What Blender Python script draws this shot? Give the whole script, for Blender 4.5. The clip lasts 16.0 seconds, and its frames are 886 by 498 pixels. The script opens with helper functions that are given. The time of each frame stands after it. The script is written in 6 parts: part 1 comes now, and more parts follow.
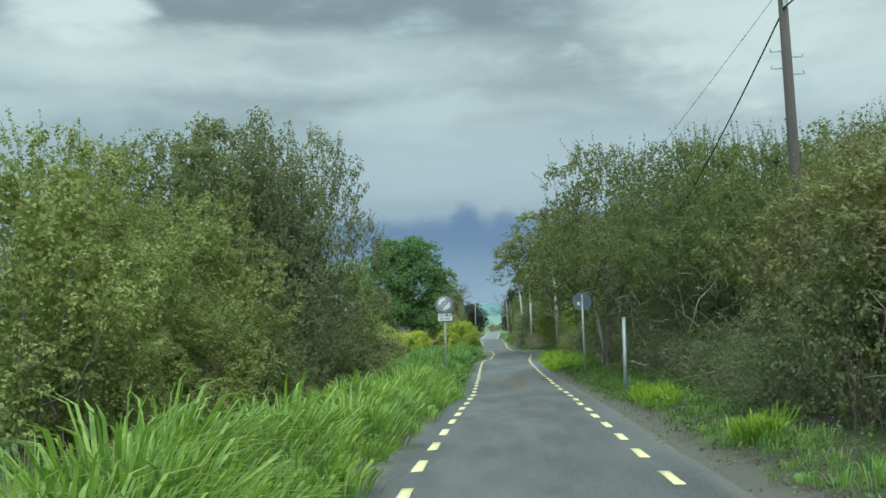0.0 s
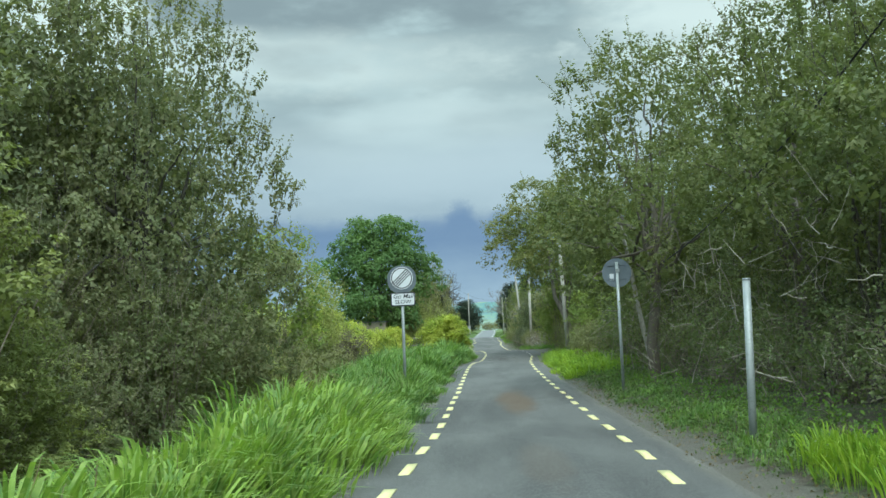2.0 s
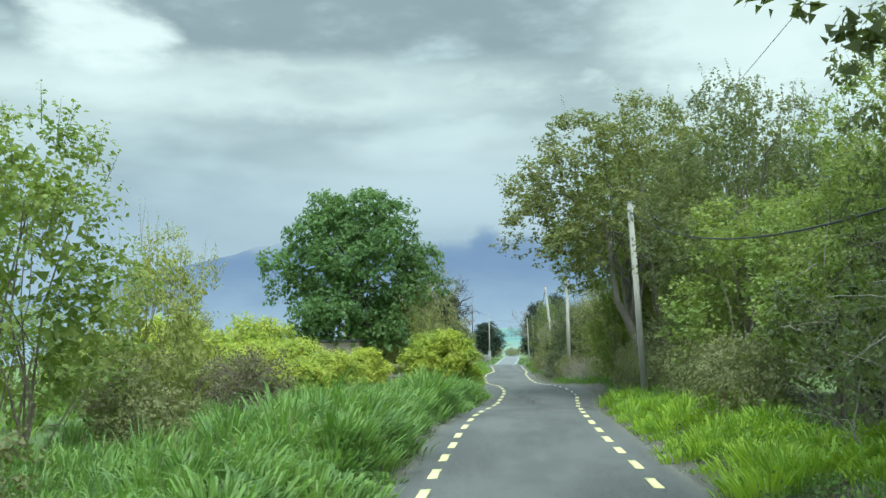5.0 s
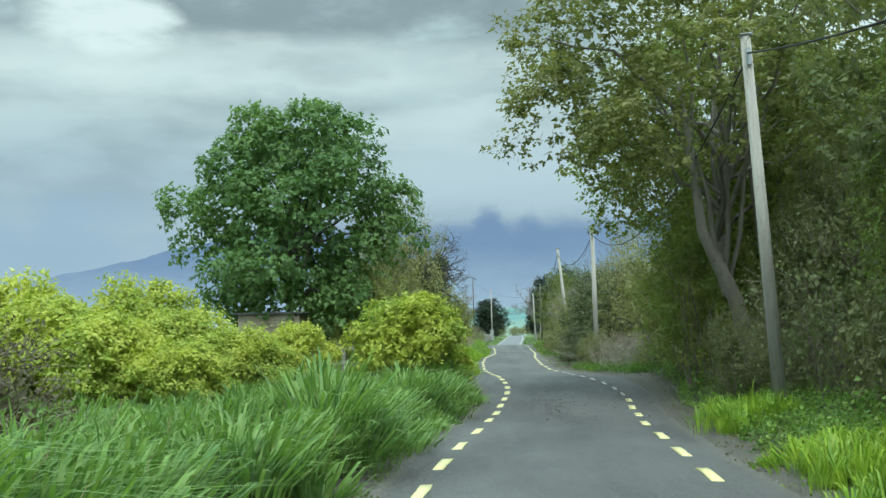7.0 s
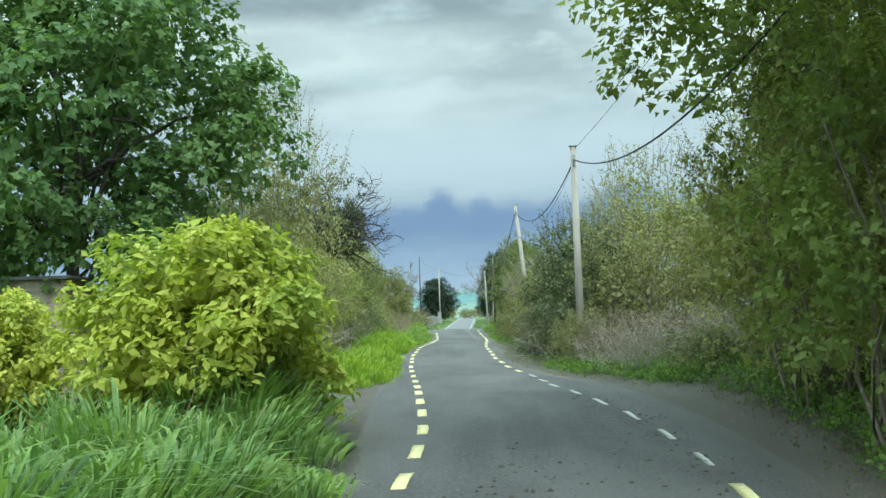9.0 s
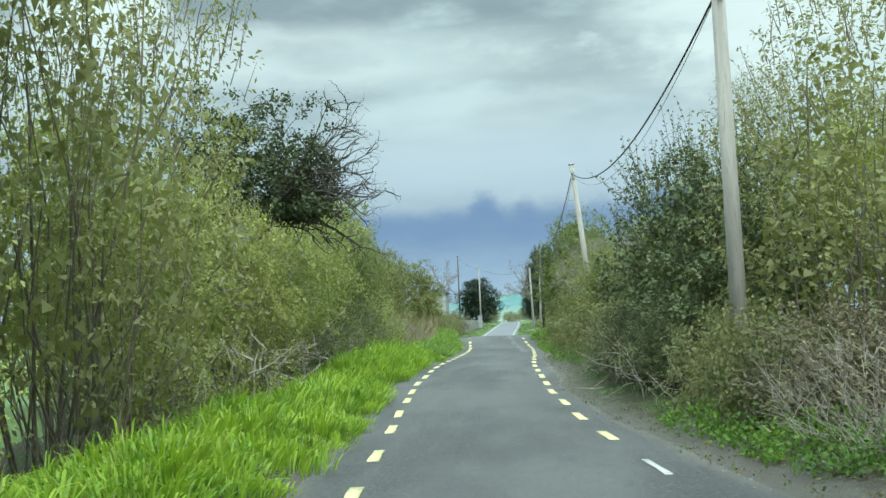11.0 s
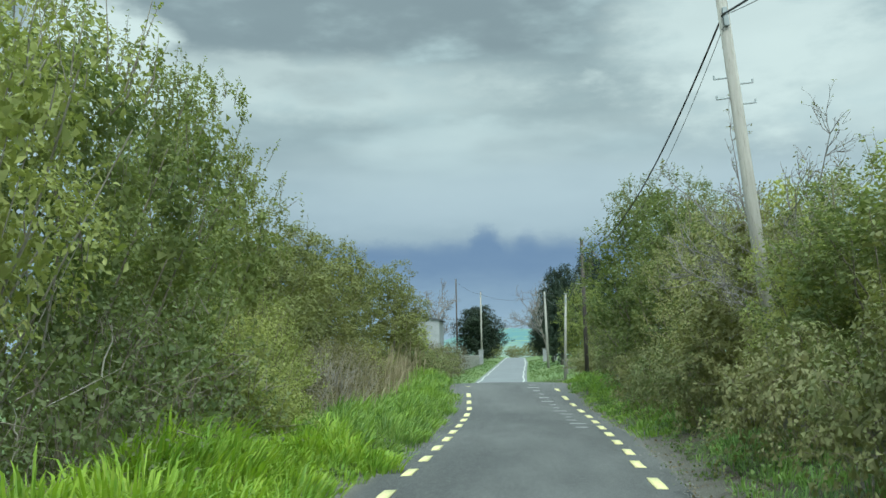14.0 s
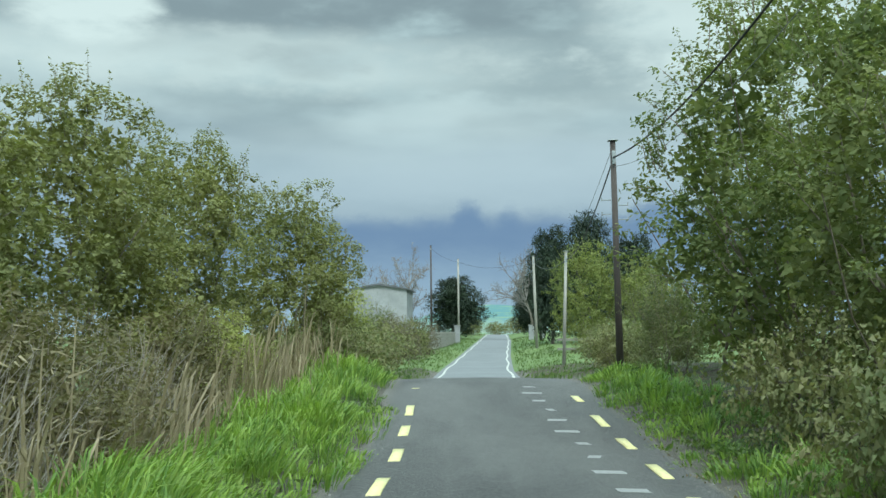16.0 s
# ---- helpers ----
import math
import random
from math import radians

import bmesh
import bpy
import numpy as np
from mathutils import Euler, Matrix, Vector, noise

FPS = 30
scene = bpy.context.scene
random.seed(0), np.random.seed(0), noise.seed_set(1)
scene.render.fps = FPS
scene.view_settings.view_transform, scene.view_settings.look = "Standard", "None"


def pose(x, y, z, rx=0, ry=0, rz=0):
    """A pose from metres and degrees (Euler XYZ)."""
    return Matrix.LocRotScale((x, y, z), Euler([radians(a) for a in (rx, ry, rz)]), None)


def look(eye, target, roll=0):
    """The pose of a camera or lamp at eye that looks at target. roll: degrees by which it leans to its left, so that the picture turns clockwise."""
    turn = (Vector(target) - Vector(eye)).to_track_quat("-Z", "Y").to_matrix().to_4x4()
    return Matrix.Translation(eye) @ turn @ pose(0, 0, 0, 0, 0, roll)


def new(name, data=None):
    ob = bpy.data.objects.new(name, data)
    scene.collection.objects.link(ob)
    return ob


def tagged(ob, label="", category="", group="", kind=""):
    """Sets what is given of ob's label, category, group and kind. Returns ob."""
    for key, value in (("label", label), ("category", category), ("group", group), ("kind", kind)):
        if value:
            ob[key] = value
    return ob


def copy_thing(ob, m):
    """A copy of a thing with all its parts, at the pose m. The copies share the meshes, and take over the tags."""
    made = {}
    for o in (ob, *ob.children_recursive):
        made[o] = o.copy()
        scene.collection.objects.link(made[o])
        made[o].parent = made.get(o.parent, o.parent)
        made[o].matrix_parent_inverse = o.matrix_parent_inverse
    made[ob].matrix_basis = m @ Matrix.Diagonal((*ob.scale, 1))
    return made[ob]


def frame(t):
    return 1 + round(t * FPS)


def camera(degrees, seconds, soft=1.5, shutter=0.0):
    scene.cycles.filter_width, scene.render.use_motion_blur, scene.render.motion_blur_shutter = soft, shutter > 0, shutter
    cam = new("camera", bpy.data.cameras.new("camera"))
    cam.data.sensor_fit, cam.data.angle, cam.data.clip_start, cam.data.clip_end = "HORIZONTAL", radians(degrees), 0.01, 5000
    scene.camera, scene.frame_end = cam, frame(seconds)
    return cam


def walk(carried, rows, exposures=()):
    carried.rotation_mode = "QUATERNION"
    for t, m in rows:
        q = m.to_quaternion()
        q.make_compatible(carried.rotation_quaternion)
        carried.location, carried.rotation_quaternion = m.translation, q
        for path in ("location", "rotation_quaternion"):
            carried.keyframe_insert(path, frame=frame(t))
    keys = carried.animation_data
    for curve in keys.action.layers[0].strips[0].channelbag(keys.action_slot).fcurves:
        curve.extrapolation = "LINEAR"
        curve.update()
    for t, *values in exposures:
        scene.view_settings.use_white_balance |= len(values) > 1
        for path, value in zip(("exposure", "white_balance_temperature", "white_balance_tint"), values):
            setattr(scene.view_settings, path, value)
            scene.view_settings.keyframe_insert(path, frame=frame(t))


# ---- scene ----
cam = camera(47.2, 16.0)
METRES, EYE, TILT, LEAN, TURN = 122.0, 1.75, 4.7, 1.2, 2.7
ROWS = [
    (0.0, 0.0, 0.0, 0.0, 0.0, 0.0, -0.0),
    (0.5, 0.0022, 0.0291, -0.0029, -0.42, 0.41, 0.26),
    (1.0, 0.0042, 0.0594, -0.0053, -0.74, 0.52, 0.35),
    (1.5, 0.0061, 0.0901, -0.0084, -0.78, 0.32, 0.39),
    (2.0, 0.0083, 0.1212, -0.012, -0.25, -0.01, 0.42),
    (2.5, 0.0106, 0.1527, -0.0146, 0.36, 0.29, 0.59),
    (3.0, 0.0129, 0.1845, -0.0174, 1.04, 0.88, 0.51),
    (3.5, 0.0145, 0.2164, -0.0192, 1.49, 1.71, 0.13),
    (6.0, 0.0218, 0.3776, -0.0342, 0.94, 1.06, -0.42),
    (6.5, 0.023, 0.4098, -0.0365, 1.07, 0.79, -0.24),
    (7.0, 0.0244, 0.4416, -0.0392, 1.32, 0.33, 0.23),
    (7.5, 0.0263, 0.4731, -0.0408, 1.2, -0.06, 0.54),
    (8.0, 0.0282, 0.5056, -0.0441, 0.54, -0.55, 0.74),
    (8.5, 0.0306, 0.5368, -0.0467, -0.55, -0.69, 0.65),
    (9.0, 0.0333, 0.5684, -0.0497, -1.37, -0.64, 0.37),
    (9.5, 0.0361, 0.6, -0.0524, -1.38, -0.54, 0.39),
    (10.0, 0.0387, 0.6315, -0.0544, -0.89, -0.41, 0.7),
    (12.5, 0.0405, 0.7702, -0.0657, 3.15, -0.39, 1.14),
    (13.0, 0.0402, 0.8027, -0.0683, 2.62, 0.33, 0.72),
    (13.5, 0.0405, 0.8356, -0.0699, 1.66, 1.11, 0.08),
    (14.0, 0.0414, 0.8682, -0.0721, 1.14, 1.47, -0.31),
    (14.5, 0.0428, 0.9004, -0.0741, 1.04, 1.59, -0.55),
    (15.0, 0.0438, 0.9322, -0.0762, 1.28, 1.3, -0.61),
    (15.5, 0.0453, 0.9637, -0.079, 1.06, 0.74, -0.74),
    (16.0, 0.0474, 0.9951, -0.0817, 0.13, 0.13, -0.9),
]
walk(cam, [(t, pose(0, 0, EYE, TILT, LEAN, TURN) @ pose(METRES * x, METRES * y, METRES * z, 90 + pitch, roll, yaw)) for t, x, y, z, yaw, pitch, roll in ROWS],
     [(0, -0.12), (1.5, 0.02), (3.5, 0.27), (6, 0.18), (7, 0.1), (8.5, 0.16), (9.2, 0.32), (10, 0.28), (12.5, 0.22), (13.0, 0.22), (13.6, 0.06), (14.4, -0.05), (15, 0.06), (16, 0.0)])

# ---------------------------------------------------------------- world, sun, exposure
def nodes_of(owner):
    owner.use_nodes = True
    t = owner.node_tree
    t.nodes.clear()
    return t


def mth(t, op, a, b=None, clamp=False):
    n = t.nodes.new("ShaderNodeMath")
    n.operation, n.use_clamp = op, clamp
    for i, v in enumerate((a, b)):
        if v is None:
            continue
        if isinstance(v, (int, float)):
            n.inputs[i].default_value = v
        else:
            t.links.new(v, n.inputs[i])
    return n.outputs[0]


def mixc(t, fac, a, b, blend="MIX"):
    n = t.nodes.new("ShaderNodeMix")
    n.data_type, n.blend_type = "RGBA", blend
    for sock, v in ((n.inputs[0], fac), (n.inputs[6], a), (n.inputs[7], b)):
        if isinstance(v, (int, float)):
            sock.default_value = v
        elif isinstance(v, tuple):
            sock.default_value = (*v, 1.0)
        else:
            t.links.new(v, sock)
    return n.outputs[2]


def ramp(t, fac, lo, hi):
    n = t.nodes.new("ShaderNodeMapRange")
    n.interpolation_type = "SMOOTHSTEP"
    n.inputs[1].default_value, n.inputs[2].default_value = lo, hi
    t.links.new(fac, n.inputs[0])
    return n.outputs[0]


def noise_tex(t, vec, scale, detail=4.0, rough=0.55, stretch=None):
    if stretch:
        m = t.nodes.new("ShaderNodeMapping")
        m.inputs["Scale"].default_value = stretch
        t.links.new(vec, m.inputs["Vector"])
        vec = m.outputs[0]
    n = t.nodes.new("ShaderNodeTexNoise")
    n.inputs["Scale"].default_value, n.inputs["Detail"].default_value, n.inputs["Roughness"].default_value = scale, detail, rough
    t.links.new(vec, n.inputs["Vector"])
    return n.outputs["Fac"]


SUN_UP, SUN_ROUND = radians(50), radians(172)
world = bpy.data.worlds.new("overcast")
scene.world = world
wt = nodes_of(world)
sky = wt.nodes.new("ShaderNodeTexSky")
sky.sky_type, sky.sun_disc = "NISHITA", False
sky.sun_elevation, sky.sun_rotation = SUN_UP, SUN_ROUND
sky_dim = mixc(wt, 1.0, sky.outputs[0], (0.1, 0.1, 0.1), "MULTIPLY")
direc = wt.nodes.new("ShaderNodeTexCoord").outputs["Generated"]
sep = wt.nodes.new("ShaderNodeSeparateXYZ")
wt.links.new(direc, sep.inputs[0])
sx, sy, sz = sep.outputs
# broken layers of stratus: long, flat noise at three sizes
big = noise_tex(wt, direc, 2.3, 3.0, 0.5, (1.0, 1.0, 4.5))
mid = noise_tex(wt, direc, 6.0, 3.0, 0.5, (1.0, 1.0, 3.4))
fine = noise_tex(wt, direc, 15.0, 4.0, 0.5, (1.0, 1.0, 2.6))
finest = noise_tex(wt, direc, 48.0, 5.0, 0.62, (1.0, 1.0, 2.2))
puff = mth(wt, "ADD", mth(wt, "MULTIPLY", mid, 0.62), mth(wt, "MULTIPLY", fine, 0.38))


def lump(u, v, wu, wv, soft=1.0):
    """A soft-edged cloud mass round the direction (u, 1, v), ragged by the noise."""
    du = mth(wt, "DIVIDE", mth(wt, "SUBTRACT", sx, u), wu)
    dv = mth(wt, "DIVIDE", mth(wt, "SUBTRACT", sz, v), wv)
    r2 = mth(wt, "ADD", mth(wt, "MULTIPLY", du, du), mth(wt, "MULTIPLY", dv, dv))
    r = mth(wt, "ADD", r2, mth(wt, "MULTIPLY", mth(wt, "SUBTRACT", mth(wt, "ADD", mth(wt, "MULTIPLY", mid, 0.3), mth(wt, "ADD", mth(wt, "MULTIPLY", fine, 0.55), mth(wt, "MULTIPLY", finest, 0.15))), 0.5), 6.5))
    ahead = ramp(wt, sy, 0.0, 0.3)
    return mth(wt, "MULTIPLY", mth(wt, "SUBTRACT", 1.0, ramp(wt, r, 1.0 - soft, 1.0 + soft)), ahead)


WHITE, PALE, GREY, SLATE, BLUE = (0.72, 0.90, 0.88), (0.46, 0.63, 0.65), (0.31, 0.43, 0.45), (0.235, 0.325, 0.35), (0.27, 0.44, 0.62)
cloud = mixc(wt, ramp(wt, puff, 0.36, 0.66), GREY, PALE)
cloud = mixc(wt, mth(wt, "MULTIPLY", ramp(wt, big, 0.42, 0.7), 0.55), cloud, WHITE)
cloud = mixc(wt, mth(wt, "MULTIPLY", mth(wt, "SUBTRACT", 1.0, ramp(wt, sz, 0.10, 0.25)), 0.8), cloud, (0.315, 0.45, 0.545))
for u, v, wu, wv, tint, much in ((-0.22, 0.335, 0.30, 0.060, SLATE, 0.85), (0.0, 0.27, 0.24, 0.018, GREY, 0.55), (0.12, 0.25, 0.22, 0.022, GREY, 0.5), (-0.37, 0.300, 0.05, 0.028, WHITE, 0.95),
                                 (-0.24, 0.262, 0.24, 0.026, WHITE, 0.55), (0.22, 0.30, 0.10, 0.08, WHITE, 0.75), (0.42, 0.25, 0.2, 0.05, WHITE, 0.5), (-0.17, 0.262, 0.05, 0.014, SLATE, 0.35),
                                 (-0.45, 0.08, 0.14, 0.05, BLUE, 0.45), (0.05, 0.155, 0.25, 0.03, (0.50, 0.67, 0.74), 0.35)):
    cloud = mixc(wt, mth(wt, "MULTIPLY", lump(u, v, wu, wv), much), cloud, tint)
over = mixc(wt, 0.93, sky_dim, cloud)
# an overcast sky is about three times as bright overhead as at the horizon
lift = mth(wt, "ADD", 1.0, mth(wt, "MULTIPLY", ramp(wt, sz, 0.33, 0.95), 2.9))
sun_dot = wt.nodes.new("ShaderNodeVectorMath")
sun_dot.operation = "DOT_PRODUCT"
wt.links.new(direc, sun_dot.inputs[0])
sun_dot.inputs[1].default_value = (math.sin(SUN_ROUND) * math.cos(SUN_UP), math.cos(SUN_ROUND) * math.cos(SUN_UP), math.sin(SUN_UP))
lift = mth(wt, "ADD", lift, mth(wt, "MULTIPLY", ramp(wt, sun_dot.outputs["Value"], 0.1, 1.0), 2.3))
bg = wt.nodes.new("ShaderNodeBackground")
lifted = wt.nodes.new("ShaderNodeVectorMath")
lifted.operation = "SCALE"
wt.links.new(over, lifted.inputs[0])
wt.links.new(lift, lifted.inputs["Scale"])
wt.links.new(lifted.outputs[0], bg.inputs["Color"])
bg.inputs["Strength"].default_value = 1.0
wo = wt.nodes.new("ShaderNodeOutputWorld")
wt.links.new(bg.outputs[0], wo.inputs[0])

sun = new("sun", bpy.data.lights.new("sun", "SUN"))
sun.data.energy, sun.data.angle, sun.data.color = 2.15, radians(16), (0.96, 1.0, 0.97)
toward = Vector((math.sin(SUN_ROUND) * math.cos(SUN_UP), math.cos(SUN_ROUND) * math.cos(SUN_UP), math.sin(SUN_UP)))
sun.matrix_basis = look(toward * 60, (0, 0, 0))
scene.view_settings.exposure = 0.0


# ---------------------------------------------------------------- materials
def material(name):
    m = bpy.data.materials.new(name)
    t = nodes_of(m)
    p = t.nodes.new("ShaderNodeBsdfPrincipled")
    o = t.nodes.new("ShaderNodeOutputMaterial")
    t.links.new(p.outputs[0], o.inputs[0])
    return m, t, p, o


def bump(t, p, height, dist, strength=1.0):
    b = t.nodes.new("ShaderNodeBump")
    b.inputs["Distance"].default_value, b.inputs["Strength"].default_value = dist, strength
    t.links.new(height, b.inputs["Height"])
    t.links.new(b.outputs[0], p.inputs["Normal"])


def place(t):
    return t.nodes.new("ShaderNodeNewGeometry").outputs["Position"]


def two_scale(name, a, b, c, coarse, fine_scale, rough=0.8, metal=0.0, relief=0.004, stretch=None, spec=0.4):
    """A surface whose colour wanders between a and b at one scale and is flecked with c at a finer one."""
    m, t, p, o = material(name)
    pos = t.nodes.new("ShaderNodeTexCoord").outputs["Object"]
    n1, n2 = noise_tex(t, pos, coarse, 4, 0.6, stretch), noise_tex(t, pos, fine_scale, 5, 0.65, stretch)
    col = mixc(t, ramp(t, n1, 0.35, 0.65), a, b)
    col = mixc(t, ramp(t, n2, 0.52, 0.72), col, c)
    t.links.new(col, p.inputs["Base Color"])
    p.inputs["Roughness"].default_value, p.inputs["Metallic"].default_value = rough, metal
    p.inputs["Specular IOR Level"].default_value = spec
    bump(t, p, n2, relief)
    return m


def foliage(name, a, b, c, through_light=0.36, rough=0.6, spread=0.5, grain=0.55):
    """Leaf: colour differs leaf by leaf and, more slowly, through the crown; light shines through."""
    m, t, p, o = material(name)
    g = t.nodes.new("ShaderNodeNewGeometry")
    own = g.outputs["Random Per Island"]
    slow = noise_tex(t, g.outputs["Position"], grain, 3, 0.6)
    col = mixc(t, ramp(t, slow, 0.38, 0.62), a, b)
    spray = noise_tex(t, g.outputs["Position"], grain * 6.0, 2, 0.5)
    col = mixc(t, mth(t, "MULTIPLY", ramp(t, spray, 0.48, 0.74), 0.45), col, c)
    col = mixc(t, mth(t, "MULTIPLY", mth(t, "POWER", own, 2.2), spread * 0.5), col, c)
    info = t.nodes.new("ShaderNodeObjectInfo")
    tint = mixc(t, info.outputs["Random"], (0.9, 0.92, 0.82), (1.1, 1.06, 1.02))
    col = mixc(t, 1.0, col, tint, "MULTIPLY")
    t.links.new(col, p.inputs["Base Color"])
    p.inputs["Roughness"].default_value = rough
    p.inputs["Specular IOR Level"].default_value = 0.22
    tr = t.nodes.new("ShaderNodeBsdfTranslucent")
    t.links.new(mixc(t, 1.0, col, (1.12, 1.16, 0.62), "MULTIPLY"), tr.inputs[0])
    mx = t.nodes.new("ShaderNodeMixShader")
    mx.inputs[0].default_value = through_light
    t.links.new(p.outputs[0], mx.inputs[1])
    t.links.new(tr.outputs[0], mx.inputs[2])
    t.links.new(mx.outputs[0], o.inputs[0])
    return m


WILLOW = foliage("willow_leaf", (0.218, 0.254, 0.0843), (0.29, 0.314, 0.104), (0.464, 0.475, 0.23))
WILLOW_GREEN = foliage("willow_green_leaf", (0.144, 0.18, 0.0607), (0.205, 0.234, 0.0772), (0.367, 0.377, 0.166))
HEDGE_DARK = foliage("hedge_leaf", (0.0999, 0.137, 0.0548), (0.149, 0.181, 0.0666), (0.297, 0.315, 0.143), 0.44)
BROWN_LEAF = foliage("brown_green_leaf", (0.115, 0.108, 0.06), (0.155, 0.14, 0.078), (0.26, 0.23, 0.15), 0.45)
OLIVE = foliage("olive_leaf", (0.135, 0.148, 0.062), (0.18, 0.186, 0.076), (0.30, 0.295, 0.15))
SALLOW = foliage("sallow_leaf", (0.134, 0.152, 0.0588), (0.185, 0.196, 0.0735), (0.308, 0.314, 0.147))
THORN = foliage("thorn_leaf", (0.106, 0.132, 0.0672), (0.149, 0.176, 0.0862), (0.283, 0.275, 0.172), 0.46)
SYCAMORE = foliage("sycamore_leaf", (0.0778, 0.155, 0.0641), (0.118, 0.204, 0.077), (0.229, 0.329, 0.129), 0.5, 0.5)
GOLDEN = foliage("golden_leaf", (0.228, 0.313, 0.0618), (0.353, 0.403, 0.0688), (0.684, 0.648, 0.194), 0.44)
SPRING = foliage("spring_leaf", (0.146, 0.214, 0.0627), (0.205, 0.264, 0.0732), (0.351, 0.397, 0.167), 0.48)
MAPLE = foliage("maple_leaf", (0.109, 0.142, 0.0545), (0.163, 0.181, 0.0667), (0.316, 0.297, 0.152), 0.5)
RUSSET = foliage("dull_green_leaf", (0.0983, 0.13, 0.0566), (0.136, 0.162, 0.0679), (0.261, 0.269, 0.142), 0.46)
IVY = foliage("ivy_leaf", (0.035, 0.055, 0.025), (0.055, 0.075, 0.03), (0.11, 0.12, 0.06), 0.15, 0.4)
IVY_BUSH = foliage("ivy_bush_leaf", (0.0646, 0.0949, 0.0431), (0.101, 0.127, 0.0575), (0.23, 0.245, 0.129), 0.2, 0.4)
UNDER_LEAF = foliage("undergrowth_leaf", (0.106, 0.147, 0.0682), (0.15, 0.185, 0.088), (0.288, 0.312, 0.176), 0.45)
PALE_WILLOW = foliage("pale_willow_leaf", (0.2, 0.21, 0.098), (0.255, 0.26, 0.12), (0.4, 0.4, 0.24))
BRAMBLE = foliage("bramble_leaf", (0.11, 0.142, 0.0598), (0.165, 0.174, 0.0805), (0.342, 0.318, 0.184))
CYPRESS = foliage("cypress_needle", (0.018, 0.032, 0.024), (0.028, 0.045, 0.028), (0.05, 0.07, 0.04), 0.05, 0.6)
WEED = foliage("weed_leaf", (0.05, 0.095, 0.035), (0.10, 0.155, 0.045), (0.2, 0.25, 0.09), 0.3, grain=1.3)
NETTLE = foliage("nettle_leaf", (0.0784, 0.171, 0.0385), (0.146, 0.259, 0.0495), (0.28, 0.374, 0.11), 0.4, grain=1.3)
BLADE = foliage("grass_blade", (0.088, 0.18, 0.044), (0.19, 0.315, 0.055), (0.36, 0.43, 0.15), 0.38, 0.45, grain=2.2)
BLADE_DEEP = foliage("deep_grass_blade", (0.0778, 0.171, 0.0519), (0.159, 0.285, 0.0679), (0.33, 0.406, 0.185), 0.38, 0.45, grain=1.6)
BLADE_BRIGHT = foliage("bright_grass_blade", (0.12, 0.245, 0.032), (0.23, 0.37, 0.035), (0.38, 0.44, 0.10), 0.38, 0.45, grain=2.0)
DEAD_BRAMBLE = foliage("dead_bramble_leaf", (0.101, 0.0828, 0.0581), (0.132, 0.113, 0.0774), (0.167, 0.18, 0.0924), 0.3, 0.7, grain=1.2)
DEAD_LEAF = foliage("dead_leaf", (0.15, 0.115, 0.075), (0.20, 0.16, 0.105), (0.32, 0.28, 0.20), 0.3, 0.8, grain=3.0)
STRAW = foliage("straw", (0.25, 0.21, 0.135), (0.19, 0.16, 0.105), (0.40, 0.35, 0.25), 0.2, 0.7)
BARK = two_scale("bark", (0.10, 0.085, 0.065), (0.15, 0.135, 0.11), (0.22, 0.21, 0.18), 1.5, 14, 0.9, relief=0.02, stretch=(1, 1, 0.35))
TWIG = two_scale("twig_bark", (0.13, 0.105, 0.075), (0.20, 0.17, 0.125), (0.33, 0.30, 0.24), 0.8, 9, 0.85)
GREY_TWIG = two_scale("grey_twig", (0.17, 0.155, 0.14), (0.23, 0.215, 0.20), (0.30, 0.28, 0.26), 0.8, 9, 0.9)
TRUNK_BARK = two_scale("grey_brown_bark", (0.125, 0.11, 0.088), (0.17, 0.153, 0.125), (0.09, 0.083, 0.066), 1.5, 11, 0.9, relief=0.015, stretch=(1, 1, 0.4))
DARK_BARK = two_scale("dark_mossy_bark", (0.045, 0.04, 0.032), (0.07, 0.064, 0.05), (0.12, 0.125, 0.09), 1.5, 12, 0.9, relief=0.012)
PALE_STICK = two_scale("bleached_stick", (0.22, 0.195, 0.155), (0.32, 0.295, 0.245), (0.15, 0.13, 0.10), 1.5, 14, 0.9)
POLE_WOOD = two_scale("weathered_pole", (0.25, 0.235, 0.205), (0.34, 0.325, 0.285), (0.17, 0.152, 0.125), 1.2, 11, 0.85, relief=0.008, stretch=(6, 6, 0.4))
POLE_DARK = two_scale("creosoted_pole", (0.05, 0.041, 0.036), (0.075, 0.062, 0.054), (0.033, 0.029, 0.026), 1.2, 11, 0.8, relief=0.008, stretch=(6, 6, 0.4))
RAIL_WOOD = two_scale("grey_rail", (0.16, 0.148, 0.125), (0.21, 0.198, 0.168), (0.10, 0.092, 0.076), 1.5, 14, 0.85, relief=0.005, stretch=(0.5, 6, 6))
STEEL = two_scale("galvanised_steel", (0.24, 0.27, 0.27), (0.31, 0.34, 0.34), (0.19, 0.21, 0.21), 3, 22, 0.55, 0.35, 0.001)
SIGN_BACK = two_scale("grey_sign_back", (0.085, 0.108, 0.125), (0.105, 0.13, 0.148), (0.07, 0.09, 0.105), 3, 20, 0.6, 0.1, 0.0005)
WHITE_FACE = two_scale("white_sheeting", (0.55, 0.575, 0.59), (0.50, 0.53, 0.55), (0.44, 0.47, 0.49), 3, 17, 0.4, 0, 0.0004)
BLACK_FACE = two_scale("black_sheeting", (0.016, 0.017, 0.02), (0.022, 0.024, 0.028), (0.03, 0.03, 0.034), 3, 17, 0.45, 0, 0.0004)
